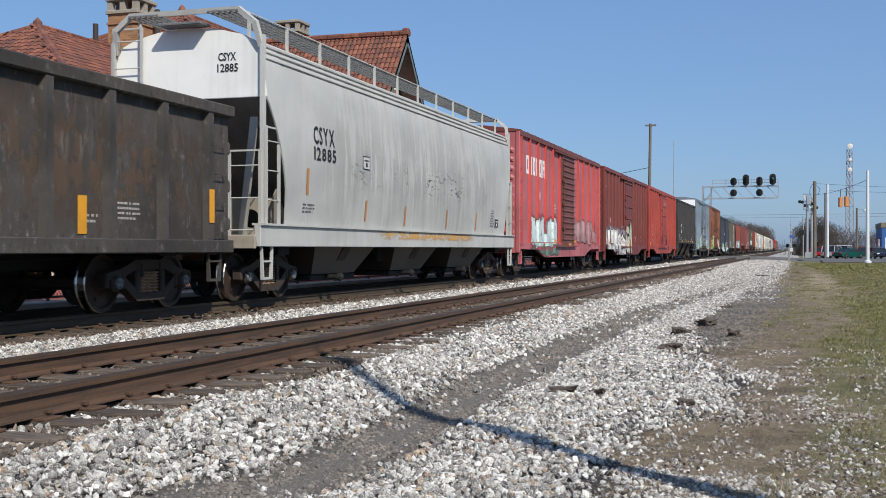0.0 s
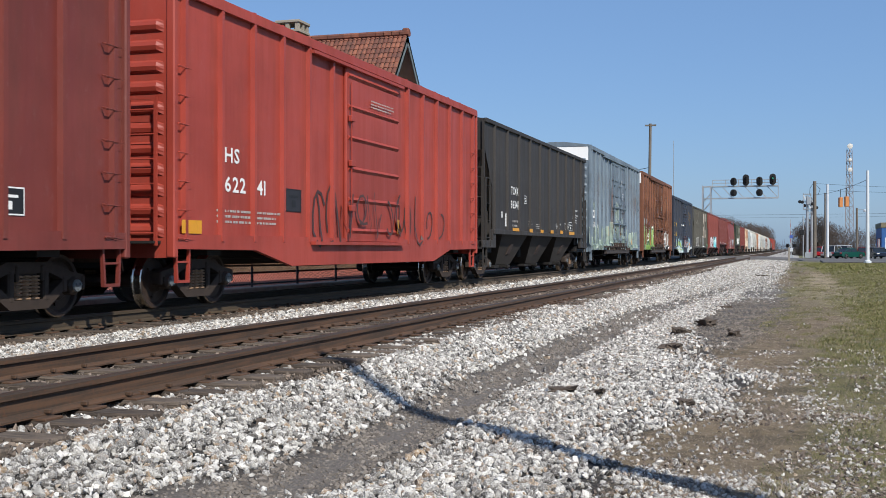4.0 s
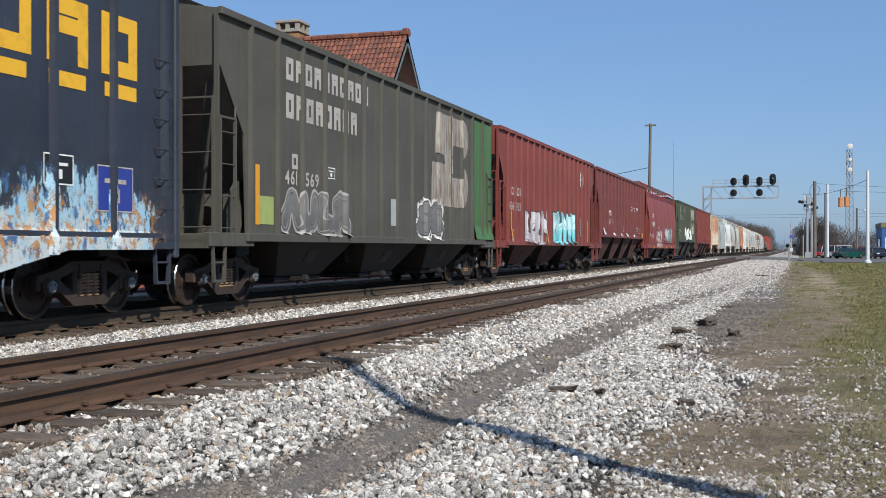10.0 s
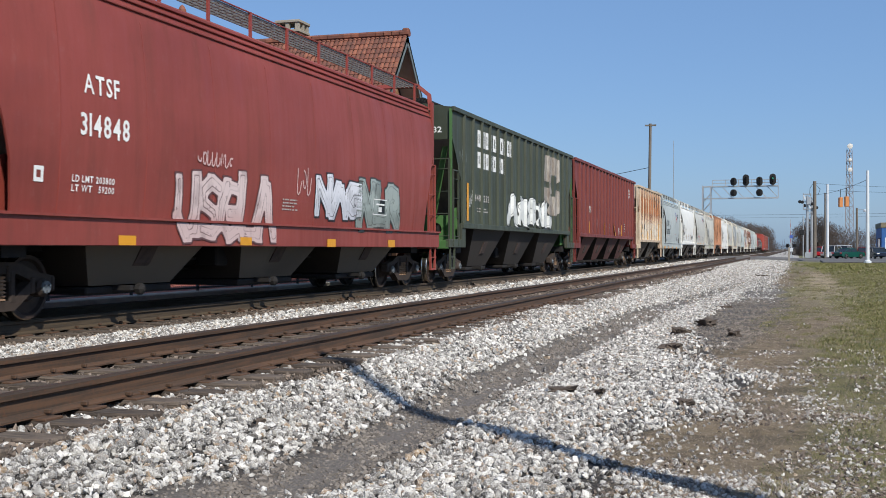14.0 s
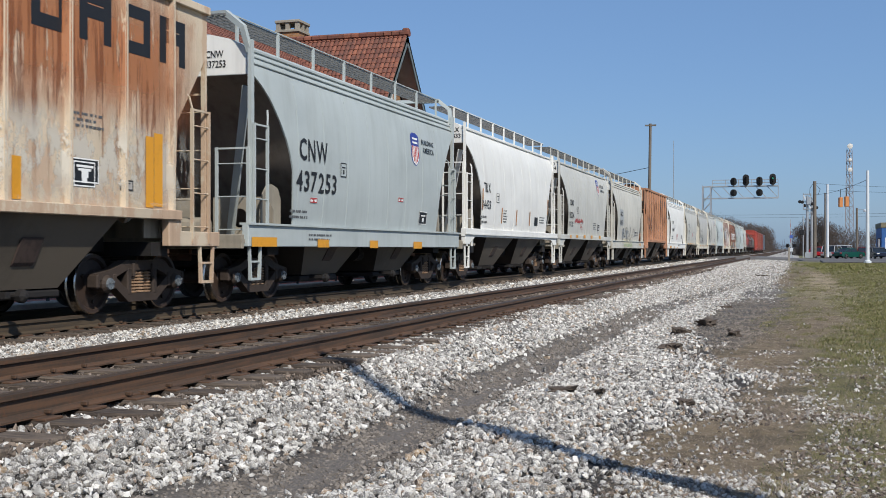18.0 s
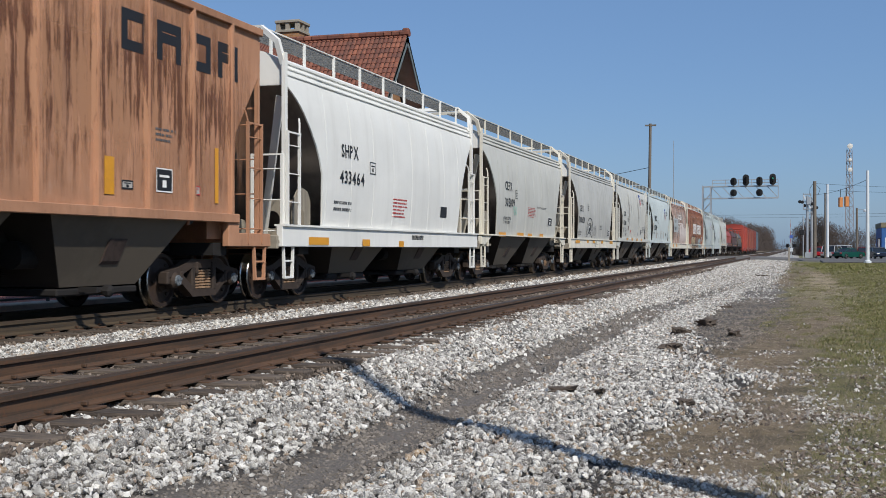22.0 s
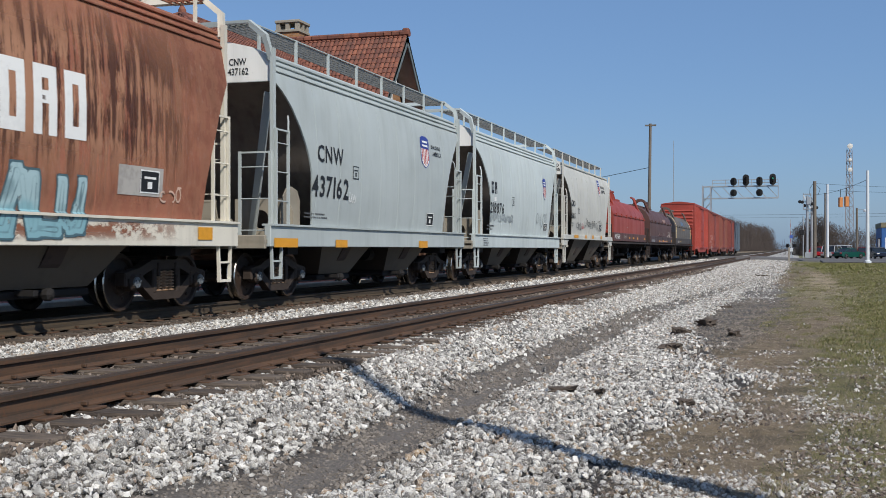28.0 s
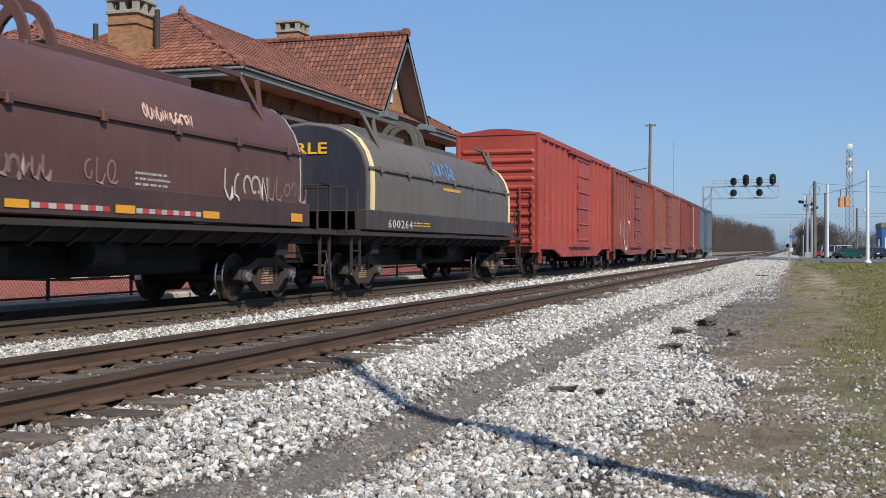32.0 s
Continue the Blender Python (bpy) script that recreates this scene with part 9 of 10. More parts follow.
def gantry():
    g = thing("signal_gantry", "grey steel cantilever signal bridge over the tracks", "railway signal", at=(0, 170, 0))
    x0, x1 = -13.0, -2.3
    zb, zt = 8.35, 10.1
    for y in (-0.5, 0.5):
        for x in (x0, x0 + 1.15):
            part("mast_leg", Mesh().beam((x, y, -0.3), (x, y, zt + 0.15), 0.2), M_STEELG, g)
        for z in (zb, zt):
            part("chord", Mesh().beam((x0, y, z), (x1, y, z), 0.16), M_STEELG, g)
        m = Mesh()
        for i in range(6):
            a = x0 + 1.15 + (x1 - x0 - 1.15) * i / 6
            b = a + (x1 - x0 - 1.15) / 6
            m.beam((a, y, zt), (b, y, zb), 0.09)
        m.beam((x1, y, zb), (x1, y, zt), 0.1)
        for i in range(7):
            m.beam((x0, y, i * 1.3), (x0 + 1.15, y, (i + 1) * 1.3), 0.07)
        part("lattice", m, M_STEELG, g)
        m = Mesh()
        m.beam((x0 + 6.4 - 5.0, y, zt + 0.95), (x1, y, zt + 0.95), 0.05)
        m.beam((x0 + 6.4 - 5.0, y, zt + 0.5), (x1, y, zt + 0.5), 0.05)
        for i in range(6):
            x = x0 + 1.4 + (x1 - x0 - 1.4) * i / 5
            m.beam((x, y, zt), (x, y, zt + 0.95), 0.05)
        part("walkway_rail", m, M_STEELG, g)
    part("walkway", Mesh().box(x0 + 1, x1, -0.45, 0.45, zt + 0.02, zt + 0.07), M_STEELG, g)
    glow = Mat("green_lamp", 0.4)
    glow.b.inputs["Emission Color"].default_value = (0.05, 1.0, 0.5, 1)
    glow.b.inputs["Emission Strength"].default_value = 3.0
    red = Mat("red_lamp", 0.4)
    red.b.inputs["Emission Color"].default_value = (1.0, 0.05, 0.03, 1)
    red.b.inputs["Emission Strength"].default_value = 0.8
    def head(x, z, r, h, lit=None):
        m = Mesh()
        pts = [(x + r * math.cos(a), z + (h if math.sin(a) > 0 else -h) + r * math.sin(a)) for a in np.linspace(0, 2 * math.pi, 21)[:-1]]
        m.prism(pts, "y", -0.95, -0.88)
        for k in ((-0.35, 0.0, 0.35) if h > 0.1 else (-0.25, 0.25)):
            m.turned([(-1.25, 0.15), (-0.94, 0.16), (-0.94, 0.12), (-1.25, 0.11)], (x, 0, z + k), "y", 12)
        m.box(x - 0.14, x + 0.14, -0.9, -0.5, z - 0.4, z + 0.4)
        hd = part("signal_head", m, M_SIGNAL, g, "black round-topped signal head")
        if lit:
            part("lens", Mesh().turned([(-0.99, 0.1), (-0.965, 0.1)], (x, 0, z + lit[0]), "y", 12), lit[1].m, hd)
    for x, z, r, h, lit in ((-8.55, 10.75, 0.46, 0.12, None), (-6.8, 10.95, 0.46, 0.36, (-0.35, red)), (-4.9, 10.75, 0.46, 0.2, None), (-3.05, 11.0, 0.46, 0.36, (0.1, glow)), (-8.55, 9.1, 0.48, 0.05, None), (-4.9, 9.1, 0.48, 0.05, None)):
        head(x, z, r, h, lit)


def pole(name, label, x, y, z0, z1, r0, r1, mat, category="pole", lean=(0, 0)):
    m = Mesh()
    m.rings([[(lean[0] * k + r * math.cos(a), lean[1] * k + r * math.sin(a), z) for a in np.linspace(0, 2 * math.pi, 11)[:-1]] for k, r, z in ((0, r0, z0), (0.5, (r0 + r1) / 2, (z0 + z1) / 2), (1, r1, z1))])
    t = thing(name, label, category, at=(x, y, 0))
    part("shaft", m, mat, t)
    return t


def wire(m, a, b, sag, w=0.03, n=10):
    a, b = Vector(a), Vector(b)
    pts = []
    for i in range(n + 1):
        k = i / n
        p = a.lerp(b, k)
        p.z -= sag * 4 * k * (1 - k)
        pts.append(p)
    m.tube(pts, w, 4)


def street():
    p = pole("utility_pole", "leaning dark wooden pole beyond the train", -13.7, 111, -0.3, 13.2, 0.18, 0.13, M_WOODPOLE, "pole", (0.18, 0.05))
    part("crossarm", Mesh().box(-0.35, 0.75, -0.06, 0.06, 12.95, 13.1), M_WOODPOLE, p)
    m = Mesh()
    wire(m, (0.1, 0, 8.9), (-50, 60, 8.2), 0.8, 0.045)
    part("cable", m, M_SIGNAL, p)
    pole("radio_mast", "thin distant radio mast", -26.8, 264, -0.4, 26, 0.14, 0.06, M_STEELG, "mast")
    p = pole("street_pole", "white metal traffic signal pole", 3.9, 148.2, -0.1, 9.0, 0.18, 0.14, M_ALU)
    p2 = pole("street_pole", "tall white metal pole at the lot", 6.2, 106.8, -0.35, 7.9, 0.17, 0.13, M_ALU)
    part("base_plate", Mesh().turned([(-0.36, 0.32), (-0.2, 0.32), (-0.1, 0.2), (-0.1, 0.0)], (0, 0, 0), "z", 12), M_ALU, p2)
    p3 = pole("utility_pole", "old wooden utility pole by the crossing", 2.55, 158.6, -0.3, 10.0, 0.26, 0.21, M_WOODPOLE)
    m = Mesh()
    m.tube([(-0.25, 0, 9.6), (-0.6, 0, 9.1), (-0.65, 0, 8.2), (-0.3, 0, 7.6)], 0.05, 6)
    m.tube([(0.2, 0, 9.5), (0.7, 0, 8.9), (0.4, 0, 8.1)], 0.05, 6)
    part("cable_loop", m, M_SIGNAL, p3)
    w = thing("overhead_wires", "thin overhead street wires", "wires")
    m = Mesh()
    for a, b, sag in (((2.55, 158.6, 8.2), (6.2, 106.8, 7.1), 0.3), ((2.55, 158.6, 9.7), (40, 160, 9.0), 0.6), ((3.9, 148.2, 8.2), (45, 122, 6.6), 0.5), ((-60, 180, 6.6), (60, 185, 6.9), 0.5), ((-60, 260, 8.3), (60, 265, 8.6), 0.5)):
        m = Mesh()
        wire(m, a, b, sag, 0.03)
        part("span_wire", m, M_SIGNAL, w)
    for x, y, z in ((4.71, 128.0, 5.96), (5.09, 122.5, 5.80)):
        t = thing("traffic_light", "yellow traffic light hanging from a wire", "traffic light", "hanging traffic lights", (x, y, z, 0, 0, 200))
        part("housing", Mesh().box(-0.19, 0.19, -0.17, 0.17, -0.55, 0.5, 0.03), M_ORANGE, t)
        part("hanger", Mesh().beam((0, 0, 0.48), (0, 0, 1.40), 0.05), M_SIGNAL, t)
        for k in (-0.33, 0.0, 0.33):
            v = part("visor", Mesh().turned([(-0.36, 0.15), (-0.17, 0.15), (-0.17, 0.13), (-0.36, 0.13)], (0, 0, k), "y", 12), M_ORANGE, t)
            part("lens", Mesh().turned([(-0.2, 0.0), (-0.2, 0.12), (-0.18, 0.12), (-0.18, 0.0)], (0, 0, k), "y", 12), M_SIGNAL, v)
    # crossing signals
    for x, y, z in ((1.58, 157.0, 8.3), (2.2, 160.0, 7.9)):
        t = thing("crossing_signal", "grey crossing signal mast with cantilever frame and lamps", "railway signal", "crossing signals", (x, y, 0))
        part("mast", Mesh().beam((0, 0, -0.3), (0, 0, z - 0.3), 0.33, None, 10), M_STEELG, t)
        part("base", Mesh().box(-0.32, 0.32, -0.32, 0.32, -0.3, 0.45, 0.03), M_STEELG, t)
        for zz in (z - 2.1, z - 0.1):
            part("frame_rail", Mesh().box(-0.55, 0.5, -0.3, 0.3, zz - 0.06, zz + 0.06), M_STEELG, t)
        for xx in (-0.5, 0.45):
            part("frame_post", Mesh().beam((xx, -0.25, z - 2.1), (xx, -0.25, z), 0.1), M_STEELG, t)
        part("frame_brace", Mesh().beam((-0.5, -0.25, z - 0.2), (0.45, -0.25, z - 2.0), 0.16), M_ALU, t)
        part("relay_box", Mesh().box(-0.1, 0.42, -0.45, -0.05, z - 1.5, z - 0.5, 0.04), M_STEELG, t)
        for xx, zz in ((-0.95, z - 1.1), (-0.62, z - 1.15), (0.62, z - 1.4)):
            f = part("flasher", Mesh().turned([(-0.3, 0.12), (-0.05, 0.22), (0.05, 0.22), (0.08, 0.0)], (xx, -0.2, zz), "y", 14), M_SIGNAL, t)
            part("flasher_arm", Mesh().beam((0, -0.1, zz), (xx, -0.1, zz), 0.07), M_STEELG, f)
    t = thing("signal_post", "slim post with a black signal box", "railway signal", at=(1.05, 155, 0))
    part("mast", Mesh().beam((0, 0, -0.3), (0, 0, 5.3), 0.13, None, 8), M_STEELG, t)
    part("signal_box", Mesh().box(-0.45, 0.12, -0.3, 0.1, 2.75, 3.45, 0.06), M_SIGNAL, t)
    t = thing("marker_post", "short pale concrete post at the crossing", "post", at=(-0.52, 112.0, 0))
    part("post", Mesh().box(-0.08, 0.08, -0.08, 0.08, -0.4, 1.05, 0.02), M_STONE, t)
    t = thing("crossing_gate", "raised striped crossing gate arm on a short mast", "railway signal", at=(-0.43, 157, 0))
    part("mast", Mesh().beam((0, 0, -0.3), (0, 0, 2.6), 0.13, None, 8), M_STEELG, t)
    for k in range(7):
        part("arm_stripe", Mesh().box(-0.17, -0.09, -0.06, -0.02, 1.2 + k * 0.52, 1.72 + k * 0.52), M_FADERED if k % 2 else M_STEELG, t)
    part("blue_plate", Mesh().box(-0.22, 0.22, -0.1, -0.06, 2.35, 2.75), plain("blue_plate", (70, 96, 170), 0.5), t)
    part("gate_motor", Mesh().box(-0.35, 0.2, -0.25, 0.2, 0.55, 1.05, 0.04), M_ALU, t)
    part("foot_box", Mesh().box(-0.28, 0.28, -0.28, 0.28, -0.3, 0.1, 0.03), M_STEELG, t)
    for x in (-0.5, 0.42):
        f = part("flasher_back", Mesh().turned([(-0.06, 0.0), (-0.06, 0.26), (-0.02, 0.26), (-0.02, 0.0)], (x, 0, 1.35), "y", 14), M_SIGNAL, t)
        part("flasher_hood", Mesh().turned([(-0.3, 0.13), (-0.06, 0.14), (-0.06, 0.11), (-0.3, 0.1)], (x, 0, 1.35), "y", 12), M_SIGNAL, f)
    # lamp
    t = pole("street_lamp", "wooden street lamp pole with small lamp arm", 7.93, 159.7, -0.3, 6.4, 0.17, 0.13, M_WOODPOLE, "street lamp")
    part("arm", Mesh().tube([(0, 0, 6.1), (0.5, 0, 6.25), (0.9, 0, 6.15)], 0.06, 6), M_STEELG, t)
    part("lamp_head", Mesh().turned([(-0.18, 0.16), (0.0, 0.22), (0.12, 0.1), (0.16, 0.0)], (1.0, 0, 6.05), "z", 12), M_ALU, t)
    pole("utility_pole", "thin wooden pole behind the crossing", 3.66, 150, -0.3, 8.0, 0.12, 0.09, M_WOODPOLE)
    # lattice tower
    t = thing("radio_tower", "tall lattice radio tower with white dish antennas", "tower", at=(19.5, 446, 0))
    legs = [(-1.7, -1.0), (1.7, -1.0), (0.0, 1.9)]
    m = Mesh()
    for a in legs:
        m.beam((a[0], a[1], 0), (a[0] * 0.55, a[1] * 0.55, 38), 0.22)
    for i in range(16):
        z, z2 = i * 2.4, (i + 1) * 2.4
        k, k2 = 1 - 0.45 * z / 38, 1 - 0.45 * z2 / 38
        for a, b in zip(legs, legs[1:] + legs[:1]):
            m.beam((a[0] * k, a[1] * k, z), (b[0] * k2, b[1] * k2, z2), 0.12)
            m.beam((a[0] * k, a[1] * k, z), (b[0] * k, b[1] * k, z), 0.1)
    part("lattice", m, plain("tower_red_white", (140, 132, 132), 0.6), t)
    for z, r in ((39.3, 1.0), (34.2, 0.6), (30.5, 0.8)):
        part("dish", Mesh().turned([(-0.6, 0.2), (-0.5, r), (0.1, r), (0.4, 0.4), (0.4, 0.0)], (0.2, -1.2, z), "y", 16), M_WTRIM, t, "white round antenna")


def vehicle(label, x, y, rz, rgb, l=4.6, w=1.75, h=1.42, van=False):
    t = thing("car" if not van else "minivan", label, "car", "cars at the crossing", (x, y, -0.305, 0, 0, rz))
    body = Mat("car_paint", 0.25)
    body.colour(lin(*rgb))
    glass = M_GLASS
    hl = l / 2
    low = [(-hl, 0.35), (-hl, 0.72), (-hl + 0.25, 0.80), (-0.45 * hl, 0.86), (0.85 * hl, 0.86), (hl, 0.78), (hl, 0.35), (0.8 * hl, 0.22), (-0.8 * hl, 0.22)]
    m = Mesh().rings([[(s * w / 2 * k, p[0] * (0.985 if abs(k) > .9 else 1), p[1]) for p in low] for s, k in ((-1, 1.0), (-1, 0.9), (1, 0.9), (1, 1.0))])
    part("body", m, body.m, t, "", None, True)
    if van:
        cab = [(-0.62 * hl, 0.86), (-0.3 * hl, h - 0.04), (0.75 * hl, h), (0.92 * hl, 0.86)]
    else:
        cab = [(-0.42 * hl, 0.86), (-0.12 * hl, h - 0.03), (0.38 * hl, h), (0.72 * hl, 0.86)]
    def ring(k, inset):
        c = sum(p[0] for p in cab) / 4
        return [(k * (w / 2 - 0.05 - 0.16 * (p[1] - 0.86)), c + (p[0] - c) * inset, 0.86 + (p[1] - 0.86) * (1.0 if inset == 1 else 0.97)) for p in cab]
    part("glasshouse", Mesh().rings([ring(-1, 0.97), ring(-0.9, 0.97), ring(0.9, 0.97), ring(1, 0.97)]), glass, t, "dark tinted windows")
    m = Mesh()
    (a, az), (b, bz), (c, cz), (d, dz) = cab
    m.rings([[(s * (w / 2 - 0.14), b - 0.05, h - 0.05), (s * (w / 2 - 0.14), c + 0.05, h - 0.05), (s * (w / 2 - 0.16), c + 0.03, h + 0.02), (s * (w / 2 - 0.16), b - 0.03, h + 0.02)] for s in (-1, 1)])
    for s in (-1, 1):
        for p, q in (((a, az), (b, bz)), ((c, cz), (d, dz)), ((0.5 * (b + c), h), (0.5 * (a + d), 0.86))):
            m.beam((s * (w / 2 - 0.045), p[0], p[1] if p[1] < 1 else p[1] - .03) if p[1] < 1 else (s * (w / 2 - 0.13), p[0], p[1] - .03), (s * (w / 2 - 0.045), q[0], q[1]) if q[1] < 1 else (s * (w / 2 - 0.13), q[0], q[1] - .03), 0.07)
    part("roof", m, body.m, t)
    tyre = shared("tyre", lambda: plain("tyre_rubber", (28, 28, 28), 0.9))
    hub = shared("hub", lambda: plain("hub_alloy", (180, 182, 184), 0.35, 0.7, 0.1))
    for s in (-1, 1):
        for yy in (-0.62 * hl, 0.62 * hl):
            wh = part("wheel", Mesh().turned([(-0.1, 0.2), (-0.1, 0.3), (-0.07, 0.325), (0.07, 0.325), (0.1, 0.3), (0.1, 0.2)], (s * (w / 2 - 0.08), yy, 0.325), "x", 18), tyre, t)
            part("hubcap", Mesh().turned([(-0.09, 0.0), (-0.09, 0.21), (0.09, 0.21), (0.1, 0.0)], (s * (w / 2 - 0.07), yy, 0.325), "x", 14), hub, wh)
        part("headlight", Mesh().box(s * w * 0.36 - 0.18, s * w * 0.36 + 0.18, -hl - 0.015, -hl + 0.05, 0.58, 0.72, 0.02), M_WTRIM, t)
        part("tail_light", Mesh().box(s * w * 0.38 - 0.15, s * w * 0.38 + 0.15, hl - 0.05, hl + 0.015, 0.6, 0.78, 0.02), M_REDT, t)
    return t


def vehicles():
    vehicle("dark green sedan with bright hubcaps", 6.45, 149.5, 134, (22, 70, 62), 4.0, 1.65, 1.3)
    vehicle("silver-white minivan at the crossing", 4.86, 158.0, 160, (158, 162, 164), 4.6, 1.8, 1.64, True)
    vehicle("bright red car behind the signal poles", 2.97, 166.0, 172, (160, 32, 38), 4.4, 1.7, 1.5)
    vehicle("white off-road vehicle behind the green sedan", 6.95, 172.0, 165, (186, 188, 190), 4.2, 1.75, 1.72, True)
    vehicle("dark red car at the lot's end", 8.9, 160.0, 172, (100, 28, 34), 4.2, 1.7, 1.4)
    vehicle("dark blue car facing the road", 9.95, 150.0, 12, (26, 32, 50), 4.2, 1.65, 1.4)


def blue_building():
    b = thing("commercial_building", "low blue-fronted commercial building by the road", "building", at=(22, 192, 0))
    part("wall", Mesh().box(-9.2, 8, -6, 6, -0.4, 4.2, 0.03), plain("blue_wall", (46, 92, 150), 0.6, 0, 0.12, 2), b)
    part("fascia", Mesh().box(-9.3, 8.1, -6.1, 6.1, 4.2, 5.0, 0.03), plain("fascia_tan", (120, 112, 88), 0.7), b)
    part("window", Mesh().box(-9.25, -9.18, -4, 2, 0.6, 2.6), M_GLASS, b)
    part("window", Mesh().box(-8, 4, -6.05, -5.98, 0.6, 2.6), M_GLASS, b)
    for i in range(3):
        pole("street_pole", "pale metal post by the shop", 11.9 + i * 0.9, 178, -0.3, 2.4 + (i == 1) * 0.2, 0.07, 0.07, M_ALU)


roads()
crossing_panels()
gantry()
street()
vehicles()
blue_building()

# pole behind the camera whose shadow lies across the gravel
_L = 10.5
_k = _L / math.tan(radians(SUN_EL))
pole("utility_pole", "wooden utility pole behind the camera", -4.5 + _k * math.sin(radians(SUN_AZ)), 10.5 + _k * math.cos(radians(SUN_AZ)), -0.5, _L, 0.14, 0.09, M_WOODPOLE)


# ---------------------------------------------------------------- trees
def bare_tree_mesh(seed, h, spread, levels=5):
    rnd = random.Random(seed)
    tk, tw = Mesh(), Mesh()

    def grow(p, d, l, r, lev):
        q = p + d * l
        (tk if lev < 3 else tw).beam(p, q, r * 1.1, None, 5 if lev < 2 else 3)
        if lev >= levels:
            return
        n = 3 if lev < 3 else 4
        for i in range(n):
            nd = (d + Vector((rnd.uniform(-1, 1), rnd.uniform(-1, 1), rnd.uniform(-0.25, 0.75))) * spread).normalized()
            grow(p.lerp(q, rnd.uniform(0.55, 1.0)), nd, l * rnd.uniform(0.6, 0.85), r * 0.58, lev + 1)
    grow(Vector((0, 0, 0)), Vector((0, 0, 1)), h * 0.26, h * 0.022, 0)
    return tk, tw


M_BARK = plain("bark", (92, 80, 72), 0.95, 0, 0.3, 2)
M_TWIG = plain("winter_twigs", (84, 74, 68), 0.95, 0, 0.2, 0.4)


def wood_line(k):
    """The edge of the wood beyond the crossing, closing in on the line."""
    return -30.5 + 15.0 * k, 410 + 430 * k


def trees():
    rnd = random.Random(11)
    kinds = []
    for k in range(4):
        tk, tw = bare_tree_mesh(40 + k, 10.0, 0.75, 5)
        t = thing("bare_tree", "bare winter tree with grey-brown twigs", "tree", "bare trees", (0, 0, 0))
        part("trunk", tk, M_BARK, t)
        part("crown", tw, M_TWIG, t, "fine leafless twigs")
        kinds.append(t)
    spots = []
    for i in range(26):       # wood left of the line, beyond the crossing
        x, y = wood_line(i / 25)
        spots.append((x - rnd.uniform(0, 3), y + rnd.uniform(-10, 10), rnd.uniform(1.4, 1.75)))
    for i in range(5):        # clump right of the line
        spots.append((1.0 + rnd.uniform(0, 6.2), 226 + rnd.uniform(0, 14), rnd.uniform(0.62, 0.82)))
    for i in range(18):       # line of trees behind the lot
        spots.append((9 + i * 1.9 + rnd.uniform(-1, 1), 312 + rnd.uniform(-6, 20), rnd.uniform(0.55, 0.8) + 0.25 * (i in (12, 13, 14))))
    for n, (x, y, s) in enumerate(spots):
        m = pose(x, y, -0.5, 0, 0, rnd.uniform(0, 360))
        t = kinds[n] if n < 4 else copy_thing(kinds[n % 4], m)
        t.matrix_basis = m @ Matrix.Diagonal((s, s, s, 1))
    # crowns of fine twigs, and a strip of woods on the horizon
    crowns = []
    for i in range(90):
        x, y = wood_line(i / 89)
        top = 14.5 + 1.5 * i / 89 + rnd.uniform(-1.6, 0.8)
        crowns.append((x - rnd.uniform(0, 4.5), y + rnd.uniform(-4, 4), top, rnd.uniform(2.8, 4.4), 430))
    for i in range(9):
        crowns.append((1.3 + 6.0 * i / 8 + rnd.uniform(-0.4, 0.4), 230 + rnd.uniform(0, 10), 7.3 - 0.1 * (i - 4) ** 2 + rnd.uniform(-0.5, 0.3), rnd.uniform(1.4, 2.0), 1100))
    for i in range(30):
        x = 8.5 + i * 1.25
        crowns.append((x + rnd.uniform(-0.6, 0.6), 315 + rnd.uniform(0, 16), 5.6 + 0.11 * i + rnd.uniform(-1.2, 1.4), rnd.uniform(1.7, 2.7), 380))
    m = Mesh()
    for cx, cy, top, r, count in crowns:
        low = 0.16 * top
        for _ in range(count):
            d = Vector((rnd.gauss(0, 1), rnd.gauss(0, 1), rnd.gauss(0, 1))).normalized() * rnd.random() ** 0.45
            p = Vector((cx + d.x * r, cy + d.y * r, low + (top - low) * (0.5 + 0.5 * d.z)))
            out = Vector((d.x, d.y, 0.55 + 0.8 * d.z + rnd.uniform(-0.3, 0.3))).normalized()
            m.beam(p, p + out * r * rnd.uniform(0.1, 0.3), r * rnd.uniform(0.012, 0.028), None, 3)
        for _ in range(count // 6):
            x, y = cx + rnd.gauss(0, r * 0.7), cy + rnd.gauss(0, r * 0.5)
            m.beam((x, y, -0.5), (x + rnd.uniform(-0.6, 0.6), y, low + 0.3 * top * rnd.random()), r * 0.02, None, 3)
    for i in range(5000):
        x, y = rnd.uniform(-160, 60), rnd.uniform(1180, 1230)
        z = 9.0 * rnd.random() ** 1.5 * (0.75 + 0.25 * math.sin(x * 0.4) * math.sin(x * 0.17 + 1))
        m.beam((x, y, z - 0.4), (x + rnd.uniform(-1, 1), y, z + rnd.uniform(0.5, 1.6)), rnd.uniform(0.05, 0.15), None, 3)
    me = bpy.data.meshes.new("far_woods")
    me.from_pydata(m.v, [], m.f)
    me.materials.append(M_TWIG)
    tagged(new("far_woods", me), "distant leafless woods along the line", "woods", kind="stuff")


trees()


